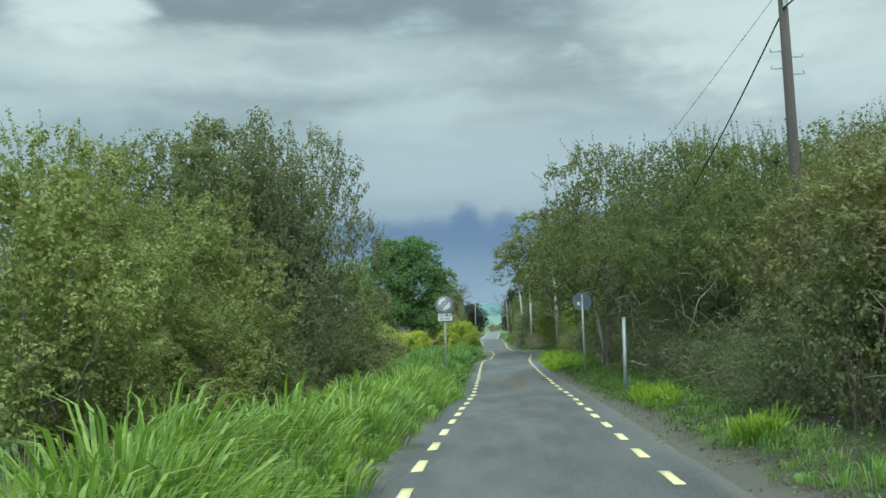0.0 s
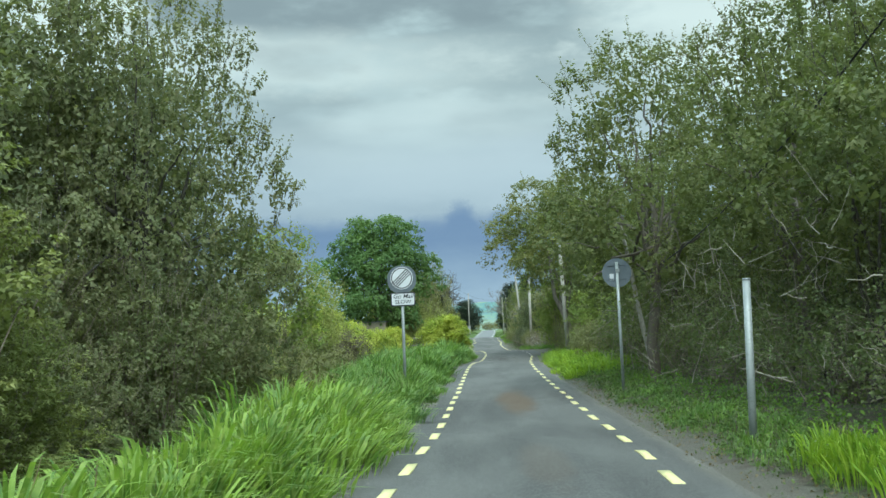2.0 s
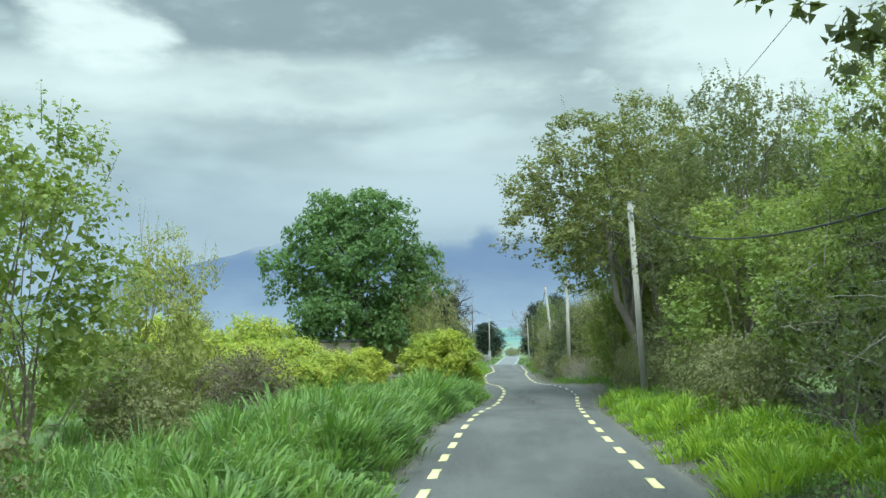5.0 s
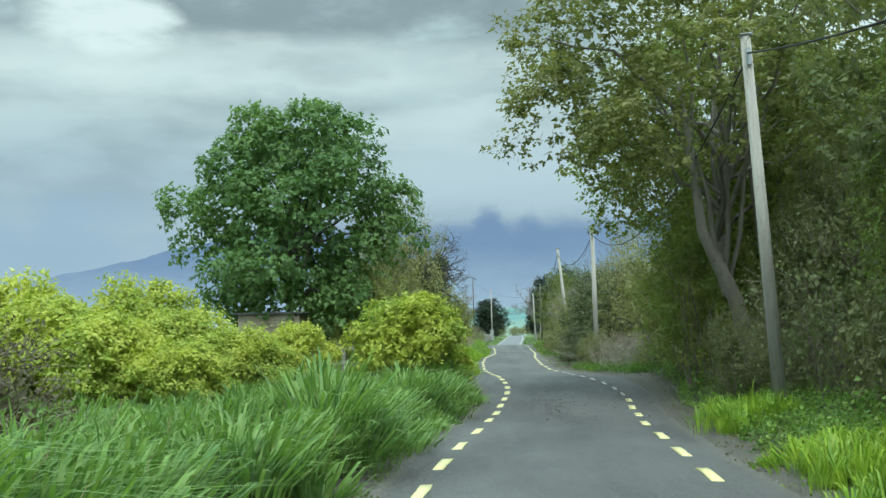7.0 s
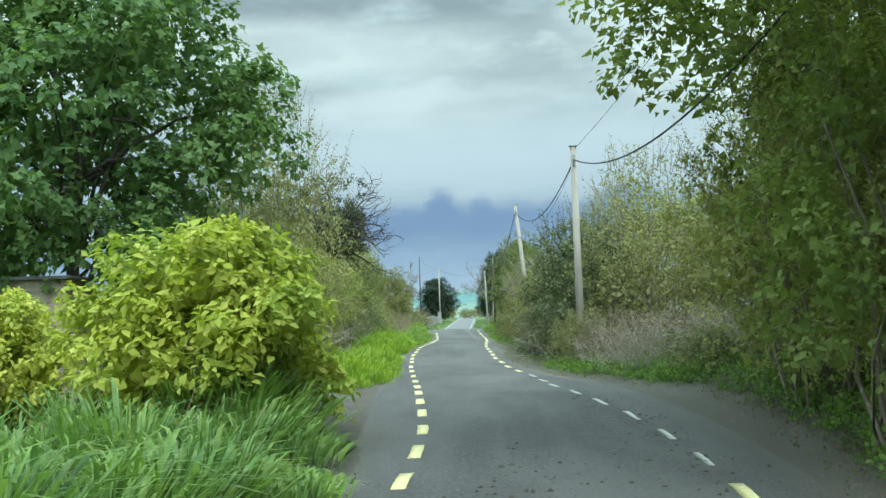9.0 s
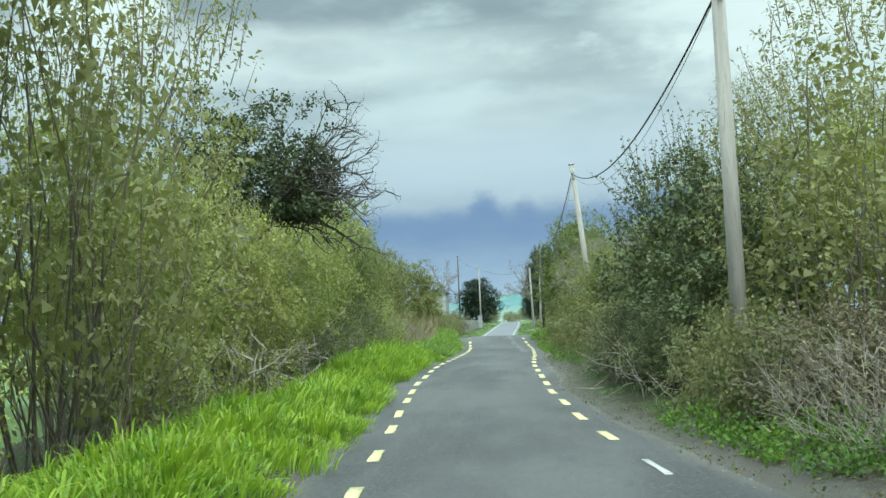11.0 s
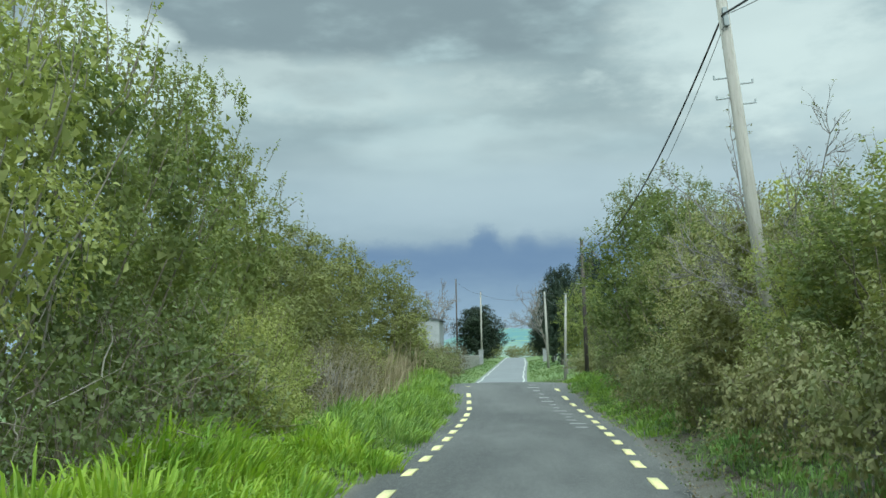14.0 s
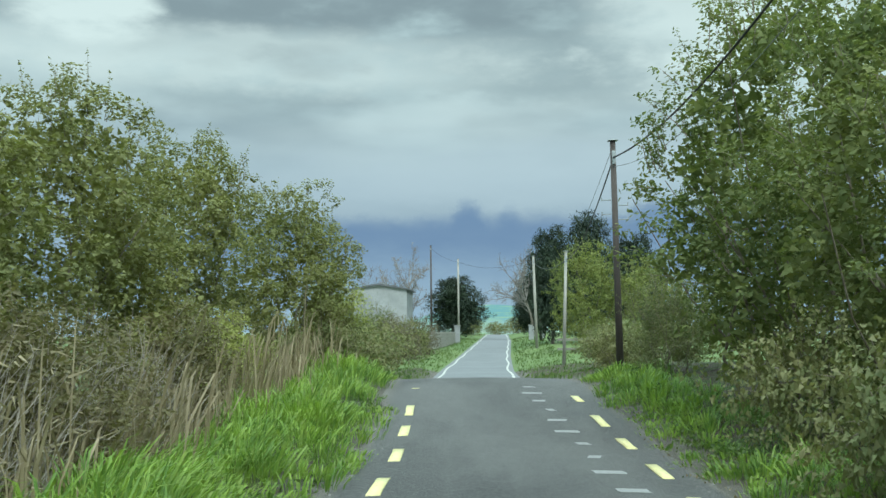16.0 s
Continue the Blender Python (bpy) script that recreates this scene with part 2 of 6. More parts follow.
BLUE_FACE = two_scale("blue_sheeting", (0.006, 0.055, 0.34), (0.008, 0.07, 0.40), (0.02, 0.09, 0.40), 3, 17, 0.4, 0, 0.0004)
CABLE = two_scale("black_cable", (0.012, 0.013, 0.015), (0.02, 0.02, 0.022), (0.03, 0.03, 0.03), 2, 20, 0.6)
WIRE = two_scale("thin_wire", (0.14, 0.15, 0.15), (0.18, 0.19, 0.19), (0.1, 0.1, 0.1), 2, 20, 0.5, 0.3)
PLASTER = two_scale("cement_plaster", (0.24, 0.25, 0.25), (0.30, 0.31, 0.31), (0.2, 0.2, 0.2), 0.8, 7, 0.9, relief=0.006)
ROOF = two_scale("slate_roof", (0.09, 0.095, 0.105), (0.12, 0.125, 0.135), (0.16, 0.16, 0.165), 1.0, 9, 0.75, relief=0.01)
STONE = two_scale("field_stone", (0.26, 0.25, 0.22), (0.36, 0.35, 0.31), (0.17, 0.17, 0.14), 2.0, 10, 0.9, relief=0.02)


def asphalt():
    """Worn chip-sealed asphalt; towards its edges (attribute 'edge') it goes over into grit and soil along a ragged line."""
    m, t, p, o = material("asphalt")
    pos = place(t)
    fine_n = noise_tex(t, pos, 42, 3, 0.75)
    grit = noise_tex(t, pos, 130, 2, 0.6)
    patch = noise_tex(t, pos, 0.5, 4, 0.6, (1.0, 0.3, 1))
    streak = noise_tex(t, pos, 1.6, 5, 0.65, (1.5, 0.12, 1))
    stain = noise_tex(t, pos, 1.1, 6, 0.7, (1, 0.6, 1))
    col = mixc(t, ramp(t, patch, 0.36, 0.64), (0.052, 0.053, 0.052), (0.100, 0.101, 0.097))
    col = mixc(t, mth(t, "MULTIPLY", ramp(t, streak, 0.45, 0.7), 0.5), col, (0.108, 0.109, 0.105))
    col = mixc(t, mth(t, "MULTIPLY", ramp(t, stain, 0.54, 0.74), 0.6), col, (0.055, 0.058, 0.059))
    chips = noise_tex(t, pos, 24, 2, 0.5, (1.0, 0.6, 1))
    col = mixc(t, mth(t, "MULTIPLY", ramp(t, chips, 0.5, 0.68), 0.5), col, (0.13, 0.131, 0.126))
    col = mixc(t, mth(t, "MULTIPLY", ramp(t, fine_n, 0.48, 0.70), 0.6), col, (0.19, 0.19, 0.182))
    col = mixc(t, mth(t, "MULTIPLY", ramp(t, grit, 0.55, 0.68), 0.45), col, (0.045, 0.046, 0.046))
    mid_band = t.nodes.new("ShaderNodeAttribute")
    mid_band.attribute_name = "middle"
    drip = mth(t, "MULTIPLY", mid_band.outputs["Fac"], ramp(t, noise_tex(t, pos, 0.75, 5, 0.65, (1, 0.35, 1)), 0.44, 0.66))
    col = mixc(t, mth(t, "MULTIPLY", drip, 0.42), col, (0.045, 0.046, 0.046))
    # brown mud carried onto the middle of the lane at two places
    sp = t.nodes.new("ShaderNodeSeparateXYZ")
    t.links.new(pos, sp.inputs[0])
    for mx, my, wx, wy, much in ((0.95, 40.2, 0.46, 4.2, 0.9), (0.95, 27.5, 0.3, 2.5, 0.25)):
        du, dv = mth(t, "DIVIDE", mth(t, "SUBTRACT", sp.outputs[0], mx), wx), mth(t, "DIVIDE", mth(t, "SUBTRACT", sp.outputs[1], my), wy)
        r = mth(t, "ADD", mth(t, "ADD", mth(t, "MULTIPLY", du, du), mth(t, "MULTIPLY", dv, dv)), mth(t, "MULTIPLY", mth(t, "SUBTRACT", stain, 0.5), 3.0))
        col = mixc(t, mth(t, "MULTIPLY", mth(t, "SUBTRACT", 1.0, ramp(t, r, 0.2, 1.5)), much), col, (0.10, 0.07, 0.048))
    e = t.nodes.new("ShaderNodeAttribute")
    e.attribute_name = "edge"
    rag = mth(t, "ADD", e.outputs["Fac"], mth(t, "MULTIPLY", mth(t, "SUBTRACT", mth(t, "ADD", mth(t, "MULTIPLY", stain, 0.5), mth(t, "MULTIPLY", fine_n, 0.5)), 0.5), 1.5))
    dirt = mixc(t, ramp(t, grit, 0.4, 0.66), (0.082, 0.076, 0.062), (0.19, 0.18, 0.16))
    col = mixc(t, mth(t, "MULTIPLY", ramp(t, rag, 0.30, 0.85), 0.9), col, dirt)
    t.links.new(col, p.inputs["Base Color"])
    p.inputs["Roughness"].default_value = 0.78
    p.inputs["Specular IOR Level"].default_value = 0.3
    bump(t, p, mth(t, "ADD", fine_n, grit), 0.009)
    return m


ASPHALT = asphalt()
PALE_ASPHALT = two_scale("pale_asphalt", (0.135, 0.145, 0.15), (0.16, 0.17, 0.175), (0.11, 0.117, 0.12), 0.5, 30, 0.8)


def worn_paint(name, a, b, wear):
    m, t, p, o = material(name)
    pos = place(t)
    n, n2 = noise_tex(t, pos, 22, 5, 0.7), noise_tex(t, pos, 3.0, 3, 0.6)
    col = mixc(t, n2, a, b)
    col = mixc(t, mth(t, "MULTIPLY", ramp(t, n, 0.5 + wear, 0.72), 0.8), col, (0.16, 0.16, 0.155))
    t.links.new(col, p.inputs["Base Color"])
    p.inputs["Roughness"].default_value = 0.7
    bump(t, p, n, 0.003)
    return m


YELLOW = worn_paint("yellow_road_paint", (0.68, 0.61, 0.25), (0.60, 0.55, 0.31), 0.0)
FADED = worn_paint("faded_road_paint", (0.46, 0.46, 0.41), (0.40, 0.40, 0.37), 0.0)
GHOST = worn_paint("ghost_of_paint", (0.27, 0.275, 0.265), (0.22, 0.225, 0.22), -0.05)


def verge_soil():
    """Trodden verge: brown soil with stones, overgrown with moss and low green in ragged patches."""
    m, t, p, o = material("verge_soil")
    pos = place(t)
    broad, patch, small, grit = noise_tex(t, pos, 0.6, 4, 0.6), noise_tex(t, pos, 3.2, 5, 0.7), noise_tex(t, pos, 16, 4, 0.7), noise_tex(t, pos, 60, 3, 0.7)
    col = mixc(t, ramp(t, small, 0.35, 0.65), (0.05, 0.042, 0.03), (0.095, 0.08, 0.06))
    green = mixc(t, ramp(t, small, 0.4, 0.66), (0.04, 0.072, 0.022), (0.085, 0.125, 0.04))
    cover = mth(t, "ADD", mth(t, "MULTIPLY", patch, 0.65), mth(t, "MULTIPLY", broad, 0.35))
    col = mixc(t, ramp(t, cover, 0.47, 0.58), col, green)
    col = mixc(t, mth(t, "MULTIPLY", ramp(t, grit, 0.58, 0.70), 0.6), col, (0.20, 0.185, 0.155))
    col = mixc(t, mth(t, "MULTIPLY", ramp(t, grit, 0.42, 0.30), 0.6), col, (0.028, 0.026, 0.02))
    e = t.nodes.new("ShaderNodeAttribute")
    e.attribute_name = "grit"
    rag = mth(t, "ADD", e.outputs["Fac"], mth(t, "MULTIPLY", mth(t, "SUBTRACT", patch, 0.5), 1.3))
    stony = mixc(t, ramp(t, noise_tex(t, pos, 130, 2, 0.6), 0.4, 0.66), (0.082, 0.076, 0.062), (0.19, 0.18, 0.16))
    col = mixc(t, mth(t, "MULTIPLY", ramp(t, rag, 0.30, 0.85), 0.9), col, stony)
    t.links.new(col, p.inputs["Base Color"])
    p.inputs["Roughness"].default_value = 0.95
    p.inputs["Specular IOR Level"].default_value = 0.2
    bump(t, p, mth(t, "ADD", small, mth(t, "MULTIPLY", grit, 0.4)), 0.05)
    return m


SOIL = verge_soil()


def field_ground():
    m, t, p, o = material("field_grass")
    pos = place(t)
    n, n2, n3 = noise_tex(t, pos, 0.02, 4, 0.6), noise_tex(t, pos, 0.6, 5, 0.65), noise_tex(t, pos, 6, 4, 0.7)
    col = mixc(t, ramp(t, n, 0.4, 0.6), (0.085, 0.15, 0.04), (0.12, 0.18, 0.05))
    col = mixc(t, mth(t, "MULTIPLY", ramp(t, n2, 0.45, 0.7), 0.5), col, (0.11, 0.095, 0.05))
    col = mixc(t, mth(t, "MULTIPLY", n3, 0.4), col, (0.05, 0.085, 0.025))
    t.links.new(col, p.inputs["Base Color"])
    p.inputs["Roughness"].default_value = 0.95
    bump(t, p, n3, 0.05)
    return m


FIELD = field_ground()


# ---------------------------------------------------------------- building helpers
def mesh_of(name, verts, faces, mats, smooth=False, face_mats=None):
    """A mesh from arrays; faces may be one array or a list of arrays (triangles, quads)."""
    me = bpy.data.meshes.new(name)
    verts = np.asarray(verts, np.float32).reshape(-1, 3)
    groups = [np.asarray(f, np.int32) for f in (faces if isinstance(faces, list) else [faces]) if len(f)]
    loops = np.concatenate([g.ravel() for g in groups])
    sizes = np.concatenate([np.full(len(g), g.shape[1], np.int32) for g in groups])
    starts = np.concatenate([[0], np.cumsum(sizes)[:-1]]).astype(np.int32)
    me.vertices.add(len(verts))
    me.vertices.foreach_set("co", verts.ravel())
    me.loops.add(len(loops))
    me.loops.foreach_set("vertex_index", loops)
    me.polygons.add(len(sizes))
    me.polygons.foreach_set("loop_start", starts)
    for m in (mats if isinstance(mats, (list, tuple)) else [mats]):
        me.materials.append(m)
    if face_mats is not None:
        me.polygons.foreach_set("material_index", np.asarray(face_mats, np.int32))
    if smooth:
        me.polygons.foreach_set("use_smooth", np.ones(len(sizes), bool))
    me.update(calc_edges=True)
    return me


def under(name, me, parent, label="", m=None):
    ob = new(name, me)
    ob.parent = parent
    if m is not None:
        ob.matrix_basis = m
    return tagged(ob, label)


def part(name, bm, mat, parent, label="", smooth=False, m=None):
    me = bpy.data.meshes.new(name)
    if smooth:
        for f in bm.faces:
            f.smooth = True
    bm.to_mesh(me)
    bm.free()
    me.materials.append(mat)
    return under(name, me, parent, label, m)


def box(bm, x0, y0, z0, x1, y1, z1, bevel=0.0):
    g = bmesh.ops.create_cube(bm, size=1.0, matrix=Matrix.Translation(((x0 + x1) / 2, (y0 + y1) / 2, (z0 + z1) / 2)) @ Matrix.Diagonal((x1 - x0, y1 - y0, z1 - z0, 1)))
    if bevel:
        edges = {e for v in g["verts"] for e in v.link_edges}
        bmesh.ops.bevel(bm, geom=list(edges), offset=bevel, segments=2, affect="EDGES", profile=0.5)
    return bm


def rod(bm, r0, r1, z0, z1, sides=16, bevel=0.0):
    bmesh.ops.create_cone(bm, cap_ends=True, segments=sides, radius1=r0, radius2=r1, depth=z1 - z0, matrix=Matrix.Translation((0, 0, (z0 + z1) / 2)))
    if bevel:
        rim = [e for e in bm.edges if e.is_manifold and abs(e.verts[0].co.z - e.verts[1].co.z) < 1e-6]
        bmesh.ops.bevel(bm, geom=rim, offset=bevel, segments=2, affect="EDGES")
    return bm


def tubes(paths, radii, sides=5):
    """Tapered tubes along many polylines of equal length: paths (n, k, 3), radii (n, k)."""
    paths, radii = np.asarray(paths, float), np.asarray(radii, float)
    n, k, _ = paths.shape
    tang = np.gradient(paths, axis=1)
    tang /= np.linalg.norm(tang, axis=2, keepdims=True) + 1e-9
    ref = np.where(np.abs(tang[..., 2:3]) > 0.85, np.array([1.0, 0, 0]), np.array([0, 0, 1.0]))
    a = np.cross(tang, ref)
    a /= np.linalg.norm(a, axis=2, keepdims=True) + 1e-9
    b = np.cross(tang, a)
    ang = np.arange(sides) * 2 * np.pi / sides
    ring = paths[:, :, None] + radii[:, :, None, None] * (np.cos(ang)[:, None] * a[:, :, None] + np.sin(ang)[:, None] * b[:, :, None])
    idx = np.arange(n * k * sides).reshape(n, k, sides)
    nxt = np.roll(idx, -1, axis=2)
    quads = np.stack([idx[:, :-1], nxt[:, :-1], nxt[:, 1:], idx[:, 1:]], -1).reshape(-1, 4)
    return ring.reshape(-1, 3), quads


def joined(lots):
    """Joins (verts, faces) lots whose faces have one size."""
    vs, fs, k = [], [], 0
    for v, f in lots:
        vs.append(v)
        fs.append(np.asarray(f) + k)
        k += len(v)
    return np.concatenate(vs), np.concatenate(fs)


# ---------------------------------------------------------------- the road's line and the lie of the land
ROAD_Z = [(-80, 0.1), (0, 0.10), (13, 0.03), (20, -0.06), (26, -0.16), (34, -0.29), (42, -0.31), (51, -0.31), (59, -0.22), (65, -0.18), (70, -0.25), (75, -0.33), (80, -0.18), (85, 0.0), (88, 0.0),
          (94, -0.13), (100, -0.2), (104, -0.12), (110, 0.03), (115, 0.09), (132, 0.11), (136, 0.2), (142, 0.57), (145, 0.62), (150, 0.4), (160, -0.1), (170, -0.12), (192, 0.16), (230, 0.95), (285, 1.6), (330, 1.4), (420, 0)]
ROAD_X = [(-80, 0.3), (0, 0.48), (13, 0.52), (20, 0.62), (30, 0.85), (42, 0.87), (60, 0.85), (66, 0.97), (72, 1.2), (77, 1.5), (80, 1.67), (83, 1.63), (88, 1.32), (94, 0.92), (100, 0.53), (106, 0.2),
          (115, 0.1), (125, 0.35), (132, 0.4), (137, 0.22), (142, -0.02), (150, -0.4), (170, -0.7), (192, -0.45), (230, 0.3), (285, 0.8), (330, 3), (420, 14)]


def gliding(table, soften):
    """A smooth curve through the table, as an array lookup."""
    ys = np.arange(-80, 420, 0.25)
    raw = np.interp(ys, [a for a, _ in table], [b for _, b in table])
    ker = np.exp(-0.5 * (np.arange(-20, 21) * 0.25 / soften) ** 2)
    smooth = np.convolve(np.pad(raw, 20, mode="edge"), ker / ker.sum(), mode="valid")
    return lambda y: np.interp(y, ys, smooth)


road_z, road_x = gliding(ROAD_Z, 1.1), gliding(ROAD_X, 1.4)


def bell(y, mid, wide):
    return np.exp(-((y - mid) / wide) ** 2)


def half_left(y):
    """Paved half-width left of the middle: it opens into the gateway's apron."""
    return 2.1 - 0.15 * np.clip((y - 112) / 8, 0, 1) + 1.75 * bell(y, 86.6, 3.8) + 0.12 * np.sin(y * 0.9) * np.sin(y * 0.37) + 0.5 * bell(y, 150, 5)


def half_right(y):
    return 2.15 + 0.75 * bell(y, 85.0, 7.0) + 0.3 * np.tanh(np.clip((y - 92) / 6, 0, 3)) * -1 + 0.12 * np.sin(y * 0.8 + 2) * np.sin(y * 0.31) + 0.5 * bell(y, 146, 5)


def ditch(y):
    """How deep the left ditch is along the lane, 0 to 1."""
    return np.interp(y, [40, 52, 90, 100, 150, 165], [1.0, 0.15, 0.15, 0.6, 0.6, 0.0])


def land(x, y):
    """Height of the ground at (x, y)."""
    x, y = np.asarray(x, float), np.asarray(y, float)
    s = x - road_x(y)
    base = road_z(y)
    left, right = np.clip((-s - half_left(y)), 0, None), np.clip(s - half_right(y), 0, None)
    bank = 0.10 * (1 - np.exp(-left / 0.4)) + 0.10 * bell(left, 0.9, 0.6) - 0.85 * np.clip((left - 1.3) / 1.5, 0, 1) ** 1.5 * ditch(y)
    bank = bank + 0.16 * (1 - np.exp(-right / 0.5)) + 0.25 * np.clip((right - 0.6) / 2.0, 0, 1)
    out = np.clip((np.abs(s) - 8) / 40, 0, 1)
    rough = 0.05 * np.sin(x * 1.7 + y * 0.6) * np.sin(y * 1.3 - x * 0.4) * np.clip((left + right) / 1.0, 0, 1)
    z = base * (1 - 0.7 * out) + bank * (1 - 0.6 * out) + rough
    far = np.clip((y - 330) / 600, 0, 1)
    return z * (1 - far)


def strip(name, ys, offsets, height, mat, smooth=True):
    """A band along the road; offsets(y) gives the x offsets across it from the middle."""
    rows = []
    for y in ys:
        off = np.asarray(offsets(y), float)
        x = road_x(y) + off
        rows.append(np.stack([x, np.full(len(off), y), height(off, y)], 1))
    grid = np.stack(rows)
    n, k, _ = grid.shape
    idx = np.arange(n * k).reshape(n, k)
    quads = np.stack([idx[:-1, :-1], idx[:-1, 1:], idx[1:, 1:], idx[1:, :-1]], -1).reshape(-1, 4)
    return mesh_of(name, grid.reshape(-1, 3), quads, mat, smooth)


# ---------------------------------------------------------------- ground, road, distance
def build_ground():
    ss = np.concatenate([-np.geomspace(2600, 14, 22), np.arange(-12, -1.0, 0.4), np.arange(-0.8, 1.0, 0.8), np.arange(1.2, 12, 0.4), np.geomspace(14, 2600, 22)])
    ys = np.concatenate([np.arange(-78, 0, 4.0), np.arange(0, 170, 0.8), np.arange(170, 330, 4), np.geomspace(334, 4300, 26)])
    X = road_x(np.clip(ys, -80, 330))[:, None] + ss[None]
    Y = np.repeat(ys[:, None], len(ss), 1)
    under_road = (np.abs(ss) < 1.7)[None] * 0.06
    Z = land(X, Y) - under_road
    idx = np.arange(X.size).reshape(X.shape)
    quads = np.stack([idx[:-1, :-1], idx[:-1, 1:], idx[1:, 1:], idx[1:, :-1]], -1).reshape(-1, 4)
    near = ((np.abs(ss[:-1]) < 9)[None] & (ys[:-1] < 170)[:, None]).ravel().astype(int)
    me = mesh_of("ground", np.stack([X, Y, Z], -1), quads, [FIELD, SOIL], True, near)
    s = X - road_x(np.clip(Y, -80, 330))
    beside = np.maximum(-s - half_left(Y), s - half_right(Y))
    grit = me.attributes.new("grit", "FLOAT", "POINT")
    grit.data.foreach_set("value", np.clip(1.0 - beside / 0.9, 0, 1).ravel().astype(np.float32))
    return tagged(new("ground", me), "grassy ground falling from the road verge to rough fields", "ground", kind="structure")


ground = build_ground()


def crown_of_road(off, y):
    return road_z(y) + 0.012 + 0.05 * (1 - (off / 2.2) ** 2).clip(-0.4, 1)


road_me = strip("road", np.arange(-70, 147.5, 0.5), lambda y: np.concatenate([np.linspace(-half_left(y), -1.75, 5), np.linspace(-1.45, 1.45, 7), np.linspace(1.75, half_right(y), 5)]), crown_of_road, ASPHALT)
edge = road_me.attributes.new("edge", "FLOAT", "POINT")
edge.data.foreach_set("value", np.tile(np.concatenate([np.linspace(1.0, 0.25, 5), np.zeros(7), np.linspace(0.25, 1.0, 5)]), len(road_me.vertices) // 17))
middle = road_me.attributes.new("middle", "FLOAT", "POINT")
middle.data.foreach_set("value", np.tile(np.concatenate([np.zeros(5), [0.0, 0.1, 0.75, 1.0, 0.75, 0.1, 0.0], np.zeros(5)]), len(road_me.vertices) // 17))
road = tagged(new("road", road_me), "narrow grey asphalt lane with worn, gritty edges", "road", kind="structure")
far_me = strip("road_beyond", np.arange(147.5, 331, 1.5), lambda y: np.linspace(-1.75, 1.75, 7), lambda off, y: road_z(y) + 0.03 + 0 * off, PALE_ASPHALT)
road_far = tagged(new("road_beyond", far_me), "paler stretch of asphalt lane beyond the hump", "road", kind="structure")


# painted dashes, one by one, with the uneven spacing of the old markings
DASH_AT = [(-6, -2), (0, 13.0), (3, 20.4), (6, 27.1), (10, 36.1), (13, 42.2), (17, 51), (21, 59.4), (25, 68.8), (27, 74.2), (32, 82.5), (33, 84.2), (34, 85.9), (35, 87.9), (36, 90.1), (37, 93), (38, 96.1), (39, 99.4),
           (41, 104.2), (42, 106.1), (43, 108.2), (44, 110.3), (45, 112.7), (46, 114.8), (48, 119.4), (53, 128.1), (55, 132), (56, 134.25), (57, 136.5), (58, 138.7), (59, 142.0)]


def dash(y0, y1, off, wide, mat, rnd):
    ys = np.linspace(y0, y1, 4)
    rows = []
    for y in ys:
        o = off + np.array([-wide / 2, wide / 2]) + rnd.uniform(-0.008, 0.008, 2)
        top = crown_of_road(o, y) + 0.009
        rows.append(np.stack([road_x(y) + o, [y, y], top], 1))
    v = np.concatenate(rows)
    low = v - np.array([0, 0, 0.012])
    k = len(v)
    f = [[i, i + 1, i + 3, i + 2] for i in (0, 2, 4)] + [[i, i + k, i + 2 + k, i + 2] for i in (0, 2, 4)] + [[i + 1, i + 3, i + 3 + k, i + 1 + k] for i in (0, 2, 4)] + [[0, k, k + 1, 1], [6, 7, 7 + k, 6 + k]]
    return under("dash", mesh_of("dash", np.concatenate([v, low]), np.array(f), mat), road)


def build_dashes():
    rnd = np.random.default_rng(5)
    ns, at = [a for a, _ in DASH_AT], [b for _, b in DASH_AT]
    for side, shift in ((-1, 0.0), (1, 0.45)):
        for n in range(-6, 60):
            c0, c1 = np.interp(n + shift, ns, at), np.interp(n + shift + 1, ns, at)
            if side > 0 and n > 58:
                continue
            length = min(0.46 * (c1 - c0), 1.1) + rnd.uniform(-0.06, 0.06)
            worn = side > 0 and 30 <= n <= 37
            dash(c0 - length / 2, c0 + length / 2, (-1.46 if side < 0 else 1.46 - 0.36 * float(bell(c0, 88, 5))) + rnd.uniform(-0.02, 0.02), 0.075 if worn else 0.135, FADED if worn else YELLOW, rnd)


build_dashes()
for tag, side in (("left", -1), ("right", 1)):
    me = strip("edge_line", np.arange(150, 300, 1.5), lambda y: np.array([-0.05, 0.05]) + side * 1.5 + 0.05 * math.sin(y * 0.5), lambda off, y: road_z(y) + 0.042 + 0 * off, FADED)
    under("edge_line", me, road_far)


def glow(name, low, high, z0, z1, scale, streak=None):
    """A far backdrop, self-lit, with haze painted into its colour, paler towards its foot."""
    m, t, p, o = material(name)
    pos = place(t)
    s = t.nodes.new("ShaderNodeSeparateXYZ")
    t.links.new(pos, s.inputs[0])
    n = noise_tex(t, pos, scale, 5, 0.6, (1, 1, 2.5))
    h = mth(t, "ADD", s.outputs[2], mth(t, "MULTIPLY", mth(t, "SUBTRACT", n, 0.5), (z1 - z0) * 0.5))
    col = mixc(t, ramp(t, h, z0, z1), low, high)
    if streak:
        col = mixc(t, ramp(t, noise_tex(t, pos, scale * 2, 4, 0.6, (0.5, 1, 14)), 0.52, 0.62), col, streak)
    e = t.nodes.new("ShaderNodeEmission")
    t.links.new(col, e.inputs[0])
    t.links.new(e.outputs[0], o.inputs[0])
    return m


